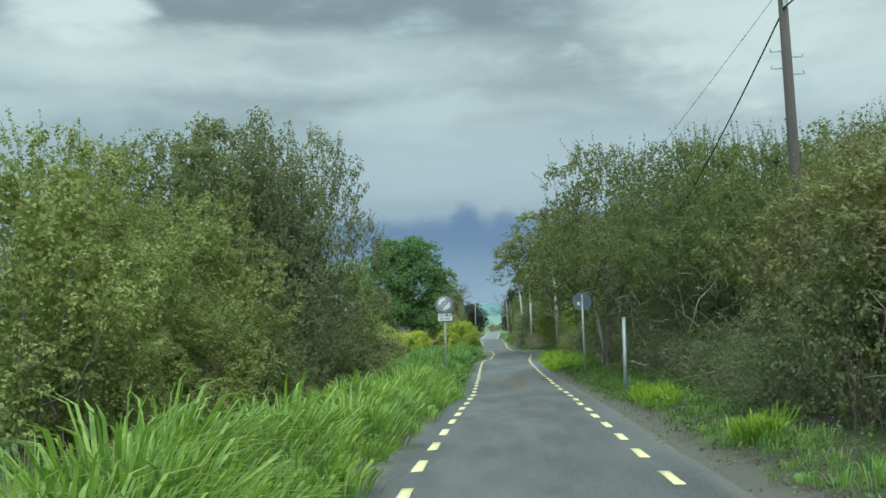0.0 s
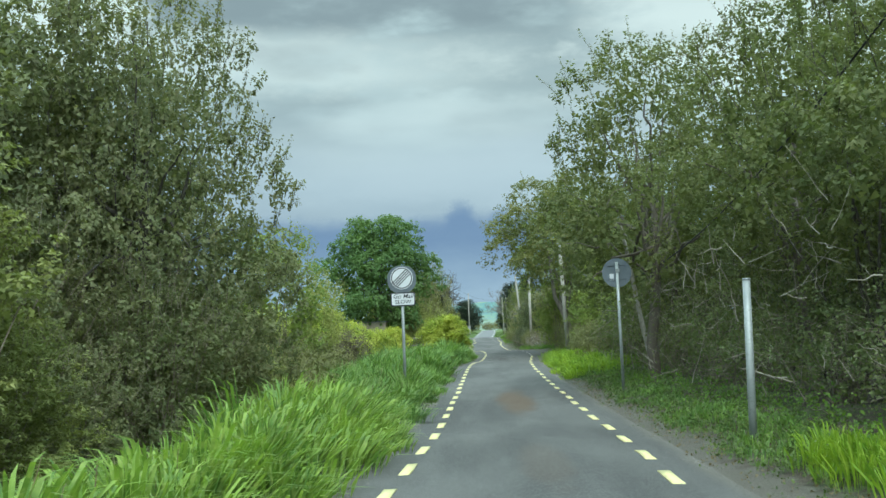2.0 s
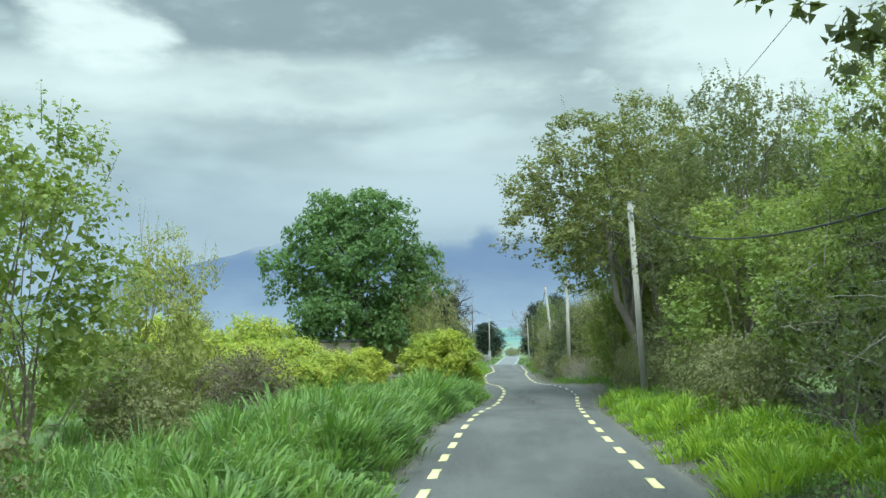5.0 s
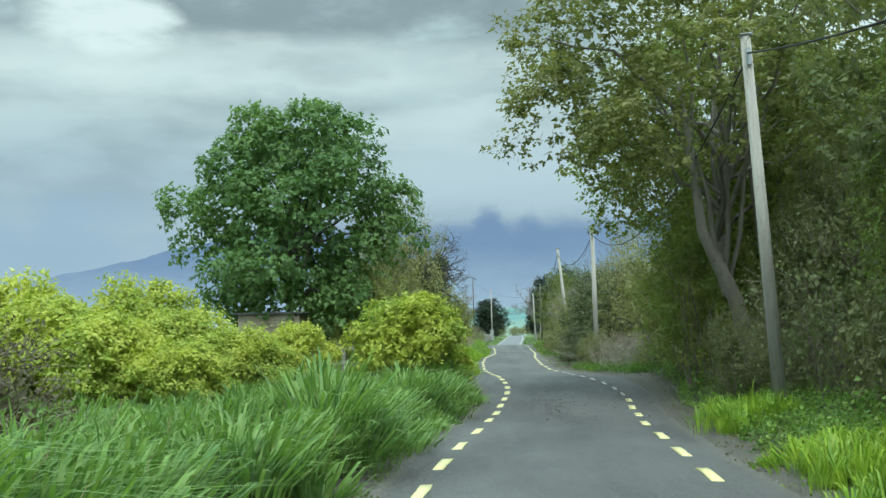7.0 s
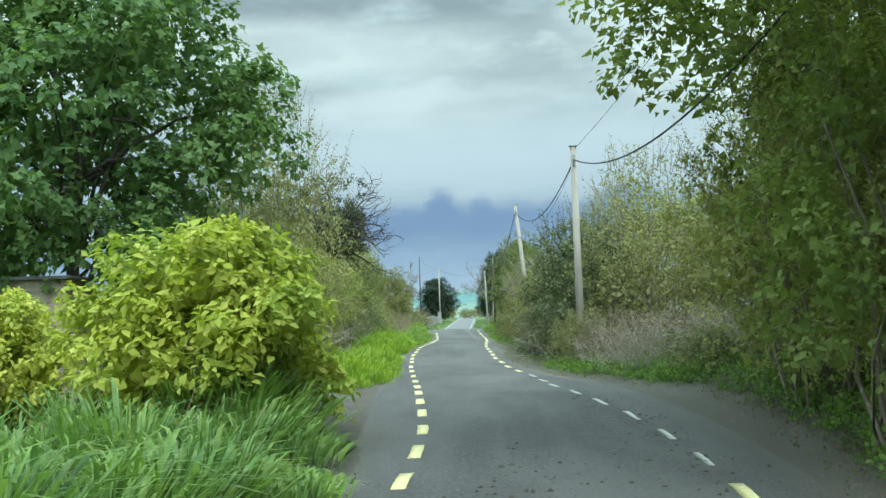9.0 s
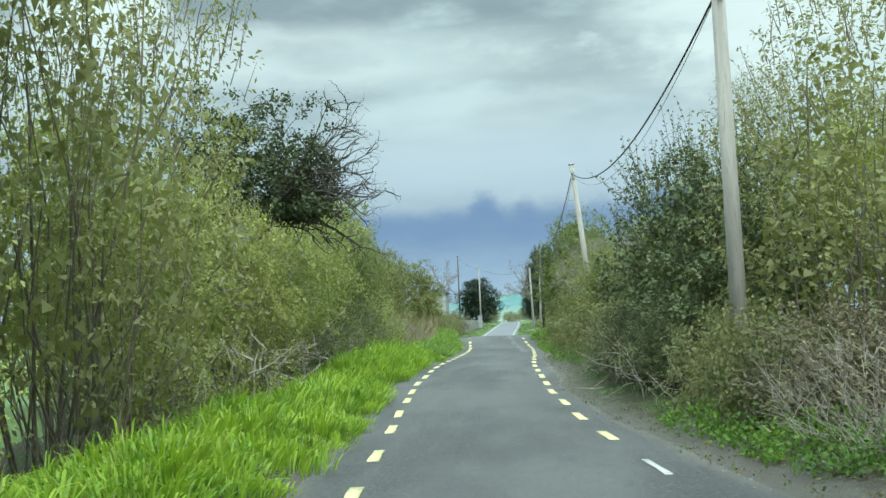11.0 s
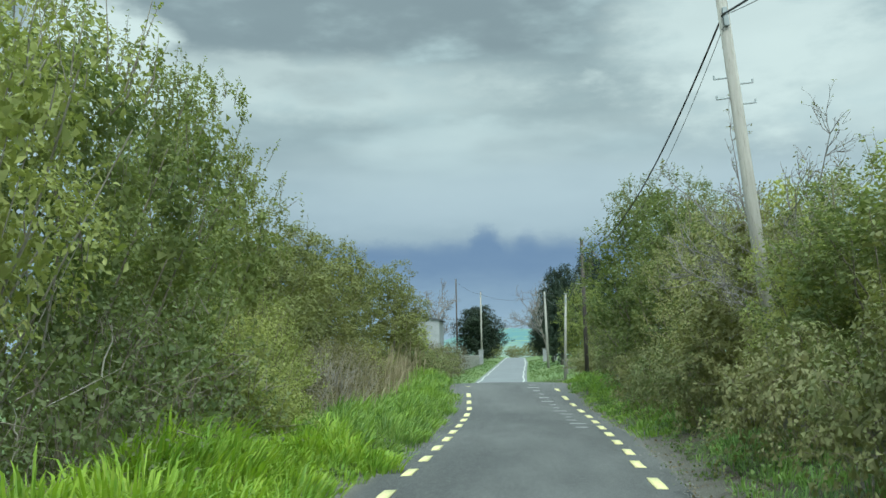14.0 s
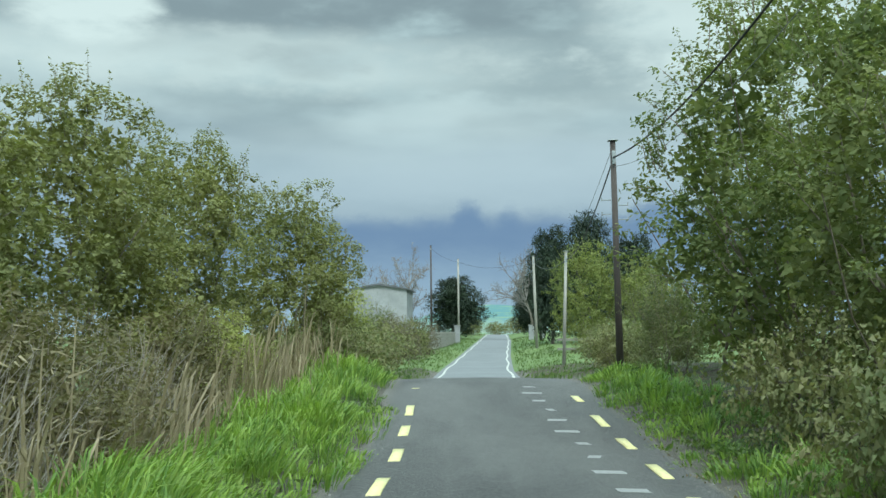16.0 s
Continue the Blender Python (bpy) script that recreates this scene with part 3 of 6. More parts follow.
def ridge(name, y, pts, fine_amp, mat, label, depth=250):
    xs = np.linspace(pts[0][0], pts[-1][0], 260)
    zs = np.interp(xs, [a for a, _ in pts], [b for _, b in pts])
    zs = np.convolve(np.pad(zs, 3, mode="edge"), np.ones(7) / 7, mode="valid")
    zs = zs + fine_amp * np.array([noise.fractal(Vector((x * 0.006, y, 0)), 1.0, 2.0, 5) for x in xs])
    zs = np.maximum(zs, 2)
    rows = [np.stack([xs, np.full_like(xs, y - depth), np.full_like(xs, -8)], 1), np.stack([xs, np.full_like(xs, y - depth * 0.4), zs * 0.55], 1), np.stack([xs, np.full_like(xs, y), zs], 1), np.stack([xs, np.full_like(xs, y + 150), np.full_like(xs, -8)], 1)]
    idx = np.arange(4 * len(xs)).reshape(4, -1)
    quads = np.stack([idx[:-1, :-1], idx[:-1, 1:], idx[1:, 1:], idx[1:, :-1]], -1).reshape(-1, 4)
    return tagged(new(name, mesh_of(name, np.concatenate(rows), quads, mat, True)), label, "hills", kind="structure")


# Blue haze is painted into the mountain's glowing colour, paler low down.
HILL = glow("haze_painted_mountain", (0.32, 0.48, 0.60), (0.17, 0.29, 0.45), 60, 420, 0.004)


def into_cloud(m, level, soft, gaps):
    """Lets the mountain fade into the cloud that lies on it, higher up where the cloud has gaps."""
    t = m.node_tree
    out = [n for n in t.nodes if n.type == "OUTPUT_MATERIAL"][0]
    shown = out.inputs[0].links[0].from_socket
    pos = place(t)
    s = t.nodes.new("ShaderNodeSeparateXYZ")
    t.links.new(pos, s.inputs[0])
    z = mth(t, "ADD", s.outputs[2], mth(t, "MULTIPLY", mth(t, "SUBTRACT", noise_tex(t, pos, 0.006, 5, 0.6, (1, 1, 1.6)), 0.5), 110))
    for x, wide, high in gaps:
        d = mth(t, "DIVIDE", mth(t, "SUBTRACT", s.outputs[0], x), wide)
        z = mth(t, "SUBTRACT", z, mth(t, "MULTIPLY", mth(t, "SUBTRACT", 1.0, ramp(t, mth(t, "ADD", mth(t, "ABSOLUTE", d), mth(t, "MULTIPLY", mth(t, "SUBTRACT", noise_tex(t, pos, 0.02, 4, 0.6), 0.5), 1.6)), 0.1, 1.3)), high))
    clear = t.nodes.new("ShaderNodeBsdfTransparent")
    mx = t.nodes.new("ShaderNodeMixShader")
    t.links.new(ramp(t, z, level - soft, level + soft), mx.inputs[0])
    t.links.new(shown, mx.inputs[1])
    t.links.new(clear.outputs[0], mx.inputs[2])
    t.links.new(mx.outputs[0], out.inputs[0])


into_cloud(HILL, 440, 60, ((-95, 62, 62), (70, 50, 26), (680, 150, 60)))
# Sunlight and haze on the far fields, painted in as a turquoise glow.
SUNLIT_PAINT = glow("painted_sunlit_fields", (0.42, 0.64, 0.58), (0.20, 0.50, 0.53), 5, 70, 0.012, (0.36, 0.64, 0.42))
ridge("backdrop_mountain", 4150, [(-3200, 40), (-2400, 195), (-1900, 300), (-1700, 332), (-1420, 385), (-1000, 470), (-600, 620), (0, 700), (700, 680), (1100, 560), (1700, 420), (3200, 120)], 16, HILL, "dark blue mountain, haze painted in, with its top in cloud")
ridge("backdrop_fields", 3300, [(-900, 8), (-300, 30), (-140, 80), (0, 96), (140, 84), (320, 40), (900, 10)], 3, SUNLIT_PAINT, "turquoise fields far below the mountain, their sunlight painted in", 60)


# ---------------------------------------------------------------- plants
def unit(v):
    return v / (np.linalg.norm(v, axis=-1, keepdims=True) + 1e-9)


def leaf_lot(base, way, face, length, wide, shape="plain"):
    """Leaves with a midrib fold: base points, directions, facing hints, lengths and widths."""
    n = len(base)
    side = unit(np.cross(way, face))
    up = unit(np.cross(side, way))
    L, W = length[:, None], wide[:, None]
    if shape == "palm":
        # a five-pointed leaf: three lobes out of a short stalk
        pts = [base, base + way * 0.35 * L + side * 0.62 * W + up * 0.05 * L, base + way * 0.55 * L + side * 0.25 * W, base + way * L - up * 0.12 * L, base + way * 0.55 * L - side * 0.25 * W, base + way * 0.35 * L - side * 0.62 * W + up * 0.05 * L]
        v = np.stack(pts, 1).reshape(-1, 3)
        k = np.arange(n)[:, None] * 6
        return v, np.concatenate([k + np.array([[0, 1, 2]]), k + np.array([[0, 2, 4]]), k + np.array([[2, 3, 4]]), k + np.array([[0, 4, 5]])])
    if shape == "small":
        v = np.stack([base + side * 0.5 * W, base - side * 0.5 * W + up * 0.1 * L, base + way * L], 1).reshape(-1, 3)
        return v, np.arange(3 * n).reshape(-1, 3)
    mid = base + way * 0.5 * L
    v = np.stack([base, mid + side * 0.5 * W + up * 0.10 * L, base + way * L - up * 0.06 * L, mid - side * 0.5 * W + up * 0.10 * L], 1).reshape(-1, 3)
    k = np.arange(n)[:, None] * 4
    return v, np.concatenate([k + np.array([[0, 1, 2]]), k + np.array([[0, 2, 3]])])


def lobes_of(rnd, h, r, low, count, top=1.0, spread=0.62, lump_r=(0.30, 0.50)):
    """Uneven masses that make up a crown: centres and radii inside a rounded envelope."""
    ang = np.arange(count) * 2.4 + rnd.uniform(0, 1, count)
    f = (np.arange(count) + 0.5) / count
    z = low + (h - low) * (0.10 + 0.74 * f)
    girth = np.sin(np.pi * np.clip(0.22 + 0.70 * f, 0, 1)) ** 0.7
    out = r * spread * girth * rnd.uniform(0.5, 1.15, count)
    cen = np.stack([np.cos(ang) * out, np.sin(ang) * out, z], 1)
    rad = np.stack([r * rnd.uniform(*lump_r, count)] * 2 + [(h - low) * rnd.uniform(0.13, 0.22, count) * top], 1)
    return cen, rad


def plant(name, mat, seed, h, r, low=0.15, lobes=16, twigs=900, leaves=24, leaf=0.11, slim=0.45, twig_len=0.6, upright=0.7, stems=9, stem_r=0.035, shape="plain",
          bark=TWIG, core=1200, single=False, whips=0, whip_len=1.0, shell=0.6, droop=0.0, bare=0.0, spread=0.62, lump_r=(0.30, 0.50), lump_h=1.0, show=5, wiggle=0.12, flat=1.0, bunch=1.9, trunks=()):
    """A shrub or tree: stems or one trunk with limbs, twigs, and leaves set along the twigs."""
    rnd = np.random.default_rng(seed)
    thing = new(name)
    cen, rad = lobes_of(rnd, h, r, low, lobes, lump_h, spread, lump_r)
    # twig roots lie on the open outside of the masses; what lies inside a neighbour is passed over
    more = twigs * 7
    pick = rnd.integers(0, lobes, more)
    d = unit(rnd.normal(size=(more, 3)) + np.array([0, 0, 0.55]))
    root = cen[pick] + d * rnd.uniform(0.55, 1.0, (more, 1)) ** shell * rad[pick]
    deep = np.full(more, 9.0)
    for j in range(lobes):
        gap = np.linalg.norm((root - cen[j]) / rad[j], axis=1)
        deep = np.where(pick == j, deep, np.minimum(deep, gap))
    order = np.argsort(-np.minimum(deep, 0.92 + rnd.uniform(-0.25, 0.1, more)), kind="stable")[:twigs]
    root, d = root[order], d[order]
    root[:, 2] = np.clip(root[:, 2], low * 0.5 + 0.06, None)
    out = unit(root * np.array([1, 1, 0.6]) - np.array([0, 0, h * 0.27]))
    facing = unit(d * 0.5 + out * 0.5)
    way = unit(facing * 0.8 + np.array([0, 0, upright]) + rnd.normal(size=(twigs, 3)) * 0.4)
    ln = twig_len * rnd.uniform(0.5, 1.3, (twigs, 1))
    tight = np.ones(twigs)
    if whips:
        # straight thin shoots that stand out of the top, with small leaves close to the wood
        w = rnd.choice(np.argsort(root[:, 2])[twigs // 2:], whips, replace=False)
        way[w] = unit(np.array([0, 0, 1.0]) + out[w] * 0.45 + rnd.normal(size=(whips, 3)) * 0.2)
        ln[w] = whip_len * rnd.uniform(0.45, 1.2, (whips, 1))
        tight[w] = 0.55
    t = np.linspace(0, 1, 4)[None, :, None]
    bend = rnd.normal(size=(twigs, 1, 3)) * wiggle - np.array([0, 0, droop])
    path = root[:, None] + way[:, None] * ln[:, None] * t + bend * ln[:, None] * t ** 2
    rt = 0.0075 * np.array([1.0, 0.8, 0.6, 0.25])[None] * rnd.uniform(0.7, 1.4, (twigs, 1))
    few = np.arange(twigs) % show < 1
    if whips:
        few[w] = True
    pts = (0, 1, 2, 3) if show < 2 else (0, 1, 3) if show < 4 else (0, 3)
    tv, tf = tubes(path[few][:, pts], rt[few][:, pts], 3)
    tagged(under("branchwork", mesh_of(name + "_twigs", tv, tf, bark), thing, "thin brown twigs"), kind="stuff")
    # leaves: most in a domed tuft at the twig's end, the rest along it; faces turned out of the tuft and up
    n = twigs * leaves
    own = np.repeat(np.arange(twigs), leaves)
    s = (np.tile(np.arange(leaves), twigs) + rnd.uniform(0, 1, n)) / leaves
    in_tuft = (s > 0.35) & (tight[own] > 0.9)
    s = np.where(in_tuft, 0.85, 0.05 + s)
    pos = root[own] + way[own] * ln[own] * s[:, None] + bend[own, 0] * ln[own] * (s[:, None] ** 2)
    spray = unit(rnd.normal(size=(n, 3)) + np.array([0, 0, 0.35]))
    reach = np.where(in_tuft, leaf * bunch * rnd.uniform(0.7, 1.3, twigs)[own], leaf * 0.8 * tight[own])
    pos = pos + spray * (rnd.uniform(0.1, 1.0, n) ** 0.5 * reach)[:, None] * np.array([1.15, 1.15, 0.8])
    face = unit(spray * 0.55 + facing[own] * 0.3 + np.array([0, 0, 0.45]) + rnd.normal(size=(n, 3)) * 0.3 * flat)
    lw = unit(way[own] * 0.4 + spray * 0.5 + rnd.normal(size=(n, 3)) * 0.5 + np.array([0, 0, -0.15]))
    lw = unit(lw - 0.85 * face * np.sum(lw * face, axis=1, keepdims=True))
    keep = rnd.uniform(size=n) > bare
    size = leaf * rnd.uniform(0.6, 1.35, n) * (0.35 + 0.65 * tight[own])
    lv, lf = leaf_lot(pos[keep], lw[keep], face[keep], size[keep], size[keep] * slim, shape)
    lots = [(lv, lf)]
    if core:
        core = core * 2
        # shaded inner leaves
        pk = rnd.integers(0, lobes, core)
        cpos = cen[pk] * np.array([0.86, 0.86, 0.97]) + unit(rnd.normal(size=(core, 3))) * rnd.uniform(0.1, 1, (core, 1)) ** 0.5 * 0.72 * rad[pk]
        cw = unit(rnd.normal(size=(core, 3)))
        cs = leaf * 1.5 * rnd.uniform(0.7, 1.3, core)
        lots.append(leaf_lot(cpos, cw, unit(rnd.normal(size=(core, 3))), cs, cs * 0.9, "small"))
    lv, lf = joined(lots)
    under("crown", mesh_of(name + "_crown", lv, lf, mat), thing)
    # stems or trunk with limbs
    k = 7
    tt = np.linspace(0, 1, k)[None, :, None]
    if single:
        trunk = np.array([[0.06 * h * math.sin(i * 0.9 + seed), 0.04 * h * math.cos(i * 1.3 + seed), h * 0.62 * i / 6] for i in range(7)])
        trunk[0] = (0, 0, -0.5)
        trunk[1:, :2] *= 0.35
        tr = stem_r * np.array([1.35, 1.0, 0.9, 0.78, 0.62, 0.45, 0.3])
        for line in trunks or (trunk,):
            line = np.array([np.interp(np.linspace(0, len(line) - 1, 7), np.arange(len(line)), [q[i] for q in line]) for i in range(3)]).T
            v0, f0 = tubes(line[None], tr[None], 9)
            under("trunk", mesh_of(name + "_trunk", v0, f0, bark, True), thing, "rough grey-brown trunk")
        ends = cen + rnd.normal(size=cen.shape) * 0.15
        start_f = np.clip(rnd.uniform(0.25, 0.85, lobes), 0, 1)
        starts = np.stack([np.interp(start_f * 6, np.arange(7), trunk[:, i]) for i in range(3)], 1)
        sag = np.array([0, 0, 1.0]) * (0.12 * h) * np.sin(tt * np.pi)
        limb = starts[:, None] * (1 - tt) + ends[:, None] * tt + sag * rnd.uniform(-0.2, 0.6, (lobes, 1, 1)) + rnd.normal(size=(lobes, k, 3)) * 0.010 * h * np.sin(tt * np.pi)
        lr = stem_r * 0.38 * np.linspace(1, 0.22, k)[None] * rnd.uniform(0.7, 1.2, (lobes, 1))
        few_limbs = slice(None, None, max(1, lobes // 20))
        v1, f1 = tubes(limb[few_limbs], lr[few_limbs], 5)
        tagged(under("limb_frame", mesh_of(name + "_limbs", v1, f1, bark, True), thing, "spreading limbs"), kind="stuff")
    else:
        ang = rnd.uniform(0, 2 * np.pi, stems)
        base = np.stack([np.cos(ang) * r * 0.35 * rnd.uniform(0.1, 1, stems), np.sin(ang) * r * 0.35 * rnd.uniform(0.1, 1, stems), np.full(stems, -0.45)], 1)
        ends = cen[rnd.integers(0, lobes, stems)] + rnd.normal(size=(stems, 3)) * 0.12 * r
        limb = base[:, None] * (1 - tt) + ends[:, None] * tt + rnd.normal(size=(stems, k, 3)) * 0.035 * h * np.sin(tt * np.pi)
        lr = stem_r * np.linspace(1, 0.3, k)[None] * rnd.uniform(0.6, 1.3, (stems, 1))
        v1, f1 = tubes(limb[:, ::2], lr[:, ::2], 4)
        tagged(under("stem_base", mesh_of(name + "_stems", v1, f1, bark, True), thing, "bare brown stems"), kind="stuff")
    return thing, h, r


KINDS = {}


def put(kind, x, y, h, r, label="", turn=None, group="", sink=0.0, stretch=1.0, lean=(0, 0)):
    """Plants one of a kind at (x, y) with height h and radius r. The first is the pattern, later ones are copies."""
    make, category, base_label, used = KINDS[kind]
    if used is None:
        used = KINDS[kind][3] = make()
        ob = used[0]
    else:
        ob = copy_thing(used[0], Matrix())
    _, h0, r0 = used
    a = turn if turn is not None else (x * 37.7 + y * 91.3) % 360
    z = float(land(x, y)) - sink
    ob.matrix_basis = pose(x, y, z, lean[0], lean[1], 0) @ Matrix.Diagonal((r / r0 * stretch, r / r0, h / h0, 1)) @ pose(0, 0, 0, 0, 0, a)
    return tagged(ob, label or base_label, category, group)


KINDS["willow"] = [lambda: plant("willow_shrub", WILLOW, shape="plain", seed=11, h=5.0, r=2.2, lobes=34, spread=0.76, lump_r=(0.20, 0.34), lump_h=0.62, twigs=520, leaves=21, leaf=0.078, slim=0.55, whips=90, whip_len=0.75, twig_len=0.30, stems=16, core=1800, show=3), "shrub", "grey-green willow shrub in young leaf beside the verge", None]
KINDS["willow_open"] = [lambda: plant("willow_shrub", WILLOW, shape="plain", seed=51, h=5.0, r=2.2, low=1.15, lobes=34, spread=0.76, lump_r=(0.20, 0.34), lump_h=0.62, twigs=520, leaves=21, leaf=0.078, slim=0.55, whips=90, whip_len=0.75, twig_len=0.30, stems=42, stem_r=0.022, bark=PALE_STICK, core=1300, show=3), "shrub", "willow shrub in young leaf over a foot of bare pale stems", None]
KINDS["willow_thin"] = [lambda: plant("willow_shrub", PALE_WILLOW, shape="plain", seed=12, h=5.0, r=2.2, lobes=34, spread=0.72, lump_r=(0.20, 0.34), lump_h=0.8, twigs=760, leaves=17, leaf=0.074, whips=150, whip_len=0.8, twig_len=0.5, upright=1.1, stems=40, stem_r=0.024, core=900, show=3), "shrub", "olive-green willow shrub with many upright shoots", None]
KINDS["thorn"] = [lambda: plant("hawthorn_tree", THORN, shape="small", seed=13, h=8.0, r=3.4, low=0.05, lobes=70, spread=0.80, lump_r=(0.17, 0.30), lump_h=0.6, twigs=1700, leaves=32, leaf=0.066, slim=0.8, twig_len=0.32, single=True, stem_r=0.16, bark=DARK_BARK, whips=260, whip_len=0.6, core=2400, show=2), "tree", "dark hawthorn tree with dense small leaves", None]
KINDS["tall"] = [lambda: plant("roadside_tree", RUSSET, shape="small", seed=14, h=9.0, r=3.3, low=1.6, lobes=48, spread=0.78, lump_r=(0.18, 0.32), lump_h=0.6, twigs=850, leaves=30, leaf=0.092, slim=0.75, twig_len=0.40, single=True, stem_r=0.15, bark=BARK, whips=150, whip_len=0.8, core=1700, show=3), "tree", "tall roadside tree with dull green spring leaves", None]
KINDS["sycamore"] = [lambda: plant("sycamore_tree", SYCAMORE, 15, 10.0, 4.4, low=1.3, lobes=58, spread=0.84, lump_r=(0.16, 0.30), lump_h=0.5, twigs=2300, leaves=12, leaf=0.16, slim=0.95, twig_len=0.36, upright=0.1, single=True, stem_r=0.17, bark=DARK_BARK, shape="palm", core=2600, droop=0.2, flat=0.7, bunch=1.3), "tree", "large sycamore tree in full dark green leaf", None]
KINDS["maple"] = [lambda: plant("sycamore_tree", MAPLE, 21, 11.0, 4.4, low=4.2, lobes=64, spread=0.86, lump_r=(0.14, 0.27), lump_h=0.6, twigs=1750, leaves=24, leaf=0.105, slim=0.85, twig_len=0.5, upright=0.15, single=True, stem_r=0.17, bark=TRUNK_BARK, shape="small", core=650, whips=120, whip_len=0.9, droop=0.1, flat=0.8,
                                trunks=(((0.5, -0.4, -0.5), (-0.1, -0.8, 2.0), (-0.75, -1.2, 3.4), (-1.1, -1.4, 6.5)), ((1.35, 0.9, -0.5), (1.1, 0.8, 1.9), (0.76, 0.5, 3.6), (0.3, 0.2, 8.0)))), "tree", "spreading roadside sycamore with bronze-green leaves and two bare trunks", None]
KINDS["green_maple"] = [lambda: plant("sycamore_tree", SPRING, 61, 9.6, 4.2, low=3.6, lobes=56, spread=0.86, lump_r=(0.14, 0.27), twigs=1500, leaves=22, leaf=0.12, slim=0.85, twig_len=0.45, upright=0.15, single=True, stem_r=0.14, bark=TRUNK_BARK, shape="small", core=700, whips=80, whip_len=0.8, droop=0.1, flat=0.8), "tree", "roadside sycamore with fresh green leaves over the verge", None]
KINDS["overhang"] = [lambda: plant("hedge_tree", RUSSET, shape="small", seed=47, h=6.4, r=2.6, low=2.1, lobes=40, spread=0.80, lump_r=(0.18, 0.32), lump_h=0.75, twigs=720, leaves=29, leaf=0.084, slim=0.75, twig_len=0.34, upright=0.4, stems=12, stem_r=0.05, bark=DARK_BARK, whips=150, whip_len=0.9, core=800, show=3), "tree", "small hedge tree with bare dark stems under its crown", None]
KINDS["golden"] = [lambda: plant("golden_elder", GOLDEN, 16, 2.4, 1.7, low=0.1, lobes=34, spread=0.78, lump_r=(0.18, 0.30), lump_h=0.6, twigs=680, leaves=16, leaf=0.12, slim=0.6, twig_len=0.22, upright=0.5, stems=18, stem_r=0.016, core=900, flat=0.7, droop=0.1, bunch=1.1), "shrub", "golden yellow-leaved elder shrub above the verge", None]
KINDS["spring"] = [lambda: plant("young_tree", SPRING, 17, 5.5, 2.0, low=0.4, lobes=26, lump_r=(0.20, 0.34), lump_h=0.6, spread=0.8, twigs=460, leaves=18, leaf=0.11, slim=0.66, twig_len=0.45, stems=12, stem_r=0.035, whips=70, whip_len=0.8, core=500, shape="plain"), "tree", "young tree with fresh light green leaves", None]
KINDS["bramble"] = [lambda: plant("bramble_bush", BRAMBLE, shape="small", seed=19, h=1.4, r=1.6, low=0.02, lobes=24, lump_r=(0.2, 0.36), twigs=300, leaves=16, leaf=0.07, slim=0.85, twig_len=0.36, upright=0.25, stems=30, stem_r=0.010, droop=0.35, core=300, bare=0.1, show=3), "shrub", "tangled bramble bush with brown stems", None]
KINDS["dead_bramble"] = [lambda: plant("bramble_bush", DEAD_BRAMBLE, shape="plain", seed=43, h=1.4, r=1.6, low=0.02, lobes=24, lump_r=(0.2, 0.36), twigs=520, leaves=9, leaf=0.075, slim=0.62, twig_len=0.5, upright=0.35, stems=30, stem_r=0.010, droop=0.25, core=350, bare=0.35, show=1), "shrub", "tangled brown half-dead bramble thicket", None]
KINDS["ivy_bush"] = [lambda: plant("ivy_bush", IVY_BUSH, shape="small", seed=36, h=4.5, r=2.0, low=0.1, lobes=40, spread=0.74, lump_r=(0.17, 0.30), lump_h=0.6, twigs=560, leaves=22, leaf=0.075, slim=0.9, twig_len=0.34, stems=30, stem_r=0.02, whips=150, whip_len=1.1, core=1000, bare=0.1, show=3, bark=DARK_BARK), "shrub", "nearly black ivy-grown thorn bush with thin shoots", None]
KINDS["dark"] = [lambda: plant("blackthorn_shrub", THORN, shape="small", seed=20, h=4.5, r=2.0, low=0.1, lobes=34, spread=0.74, lump_r=(0.18, 0.32), lump_h=0.65, twigs=430, leaves=26, leaf=0.072, slim=0.75, twig_len=0.34, stems=24, stem_r=0.026, whips=110, whip_len=0.9, core=900, bare=0.08, show=3), "shrub", "dense blackthorn shrub with grey twigs", None]
KINDS["under"] = [lambda: plant("hedge_undergrowth", UNDER_LEAF, shape="plain", seed=22, h=2.6, r=1.7, low=0.02, lobes=20, twigs=420, leaves=8, leaf=0.075, slim=0.6, twig_len=0.5, upright=0.3, stems=46, stem_r=0.016, core=350, bare=0.35, show=2), "shrub", "shaded hedge undergrowth of bare stems and few leaves", None]
KINDS["brown_scrub"] = [lambda: plant("brown_shrub", BROWN_LEAF, shape="plain", seed=45, h=3.6, r=1.7, low=0.02, lobes=30, lump_r=(0.2, 0.34), twigs=520, leaves=13, leaf=0.08, slim=0.6, twig_len=0.45, upright=0.3, stems=46, stem_r=0.016, core=700, bare=0.12, show=3, bark=PALE_STICK), "shrub", "brownish hedge shrub of dead twigs and few leaves", None]
KINDS["scrub"] = [lambda: plant("sallow_shrub", OLIVE, shape="small", seed=26, h=5.0, r=2.0, low=0.1, lobes=36, spread=0.76, lump_r=(0.19, 0.32), lump_h=0.6, twigs=520, leaves=28, leaf=0.08, slim=0.7, twig_len=0.30, upright=0.4, stems=22, stem_r=0.02, whips=80, whip_len=0.75, core=1800, show=3), "shrub", "brownish green sallow shrub close to the lane", None]
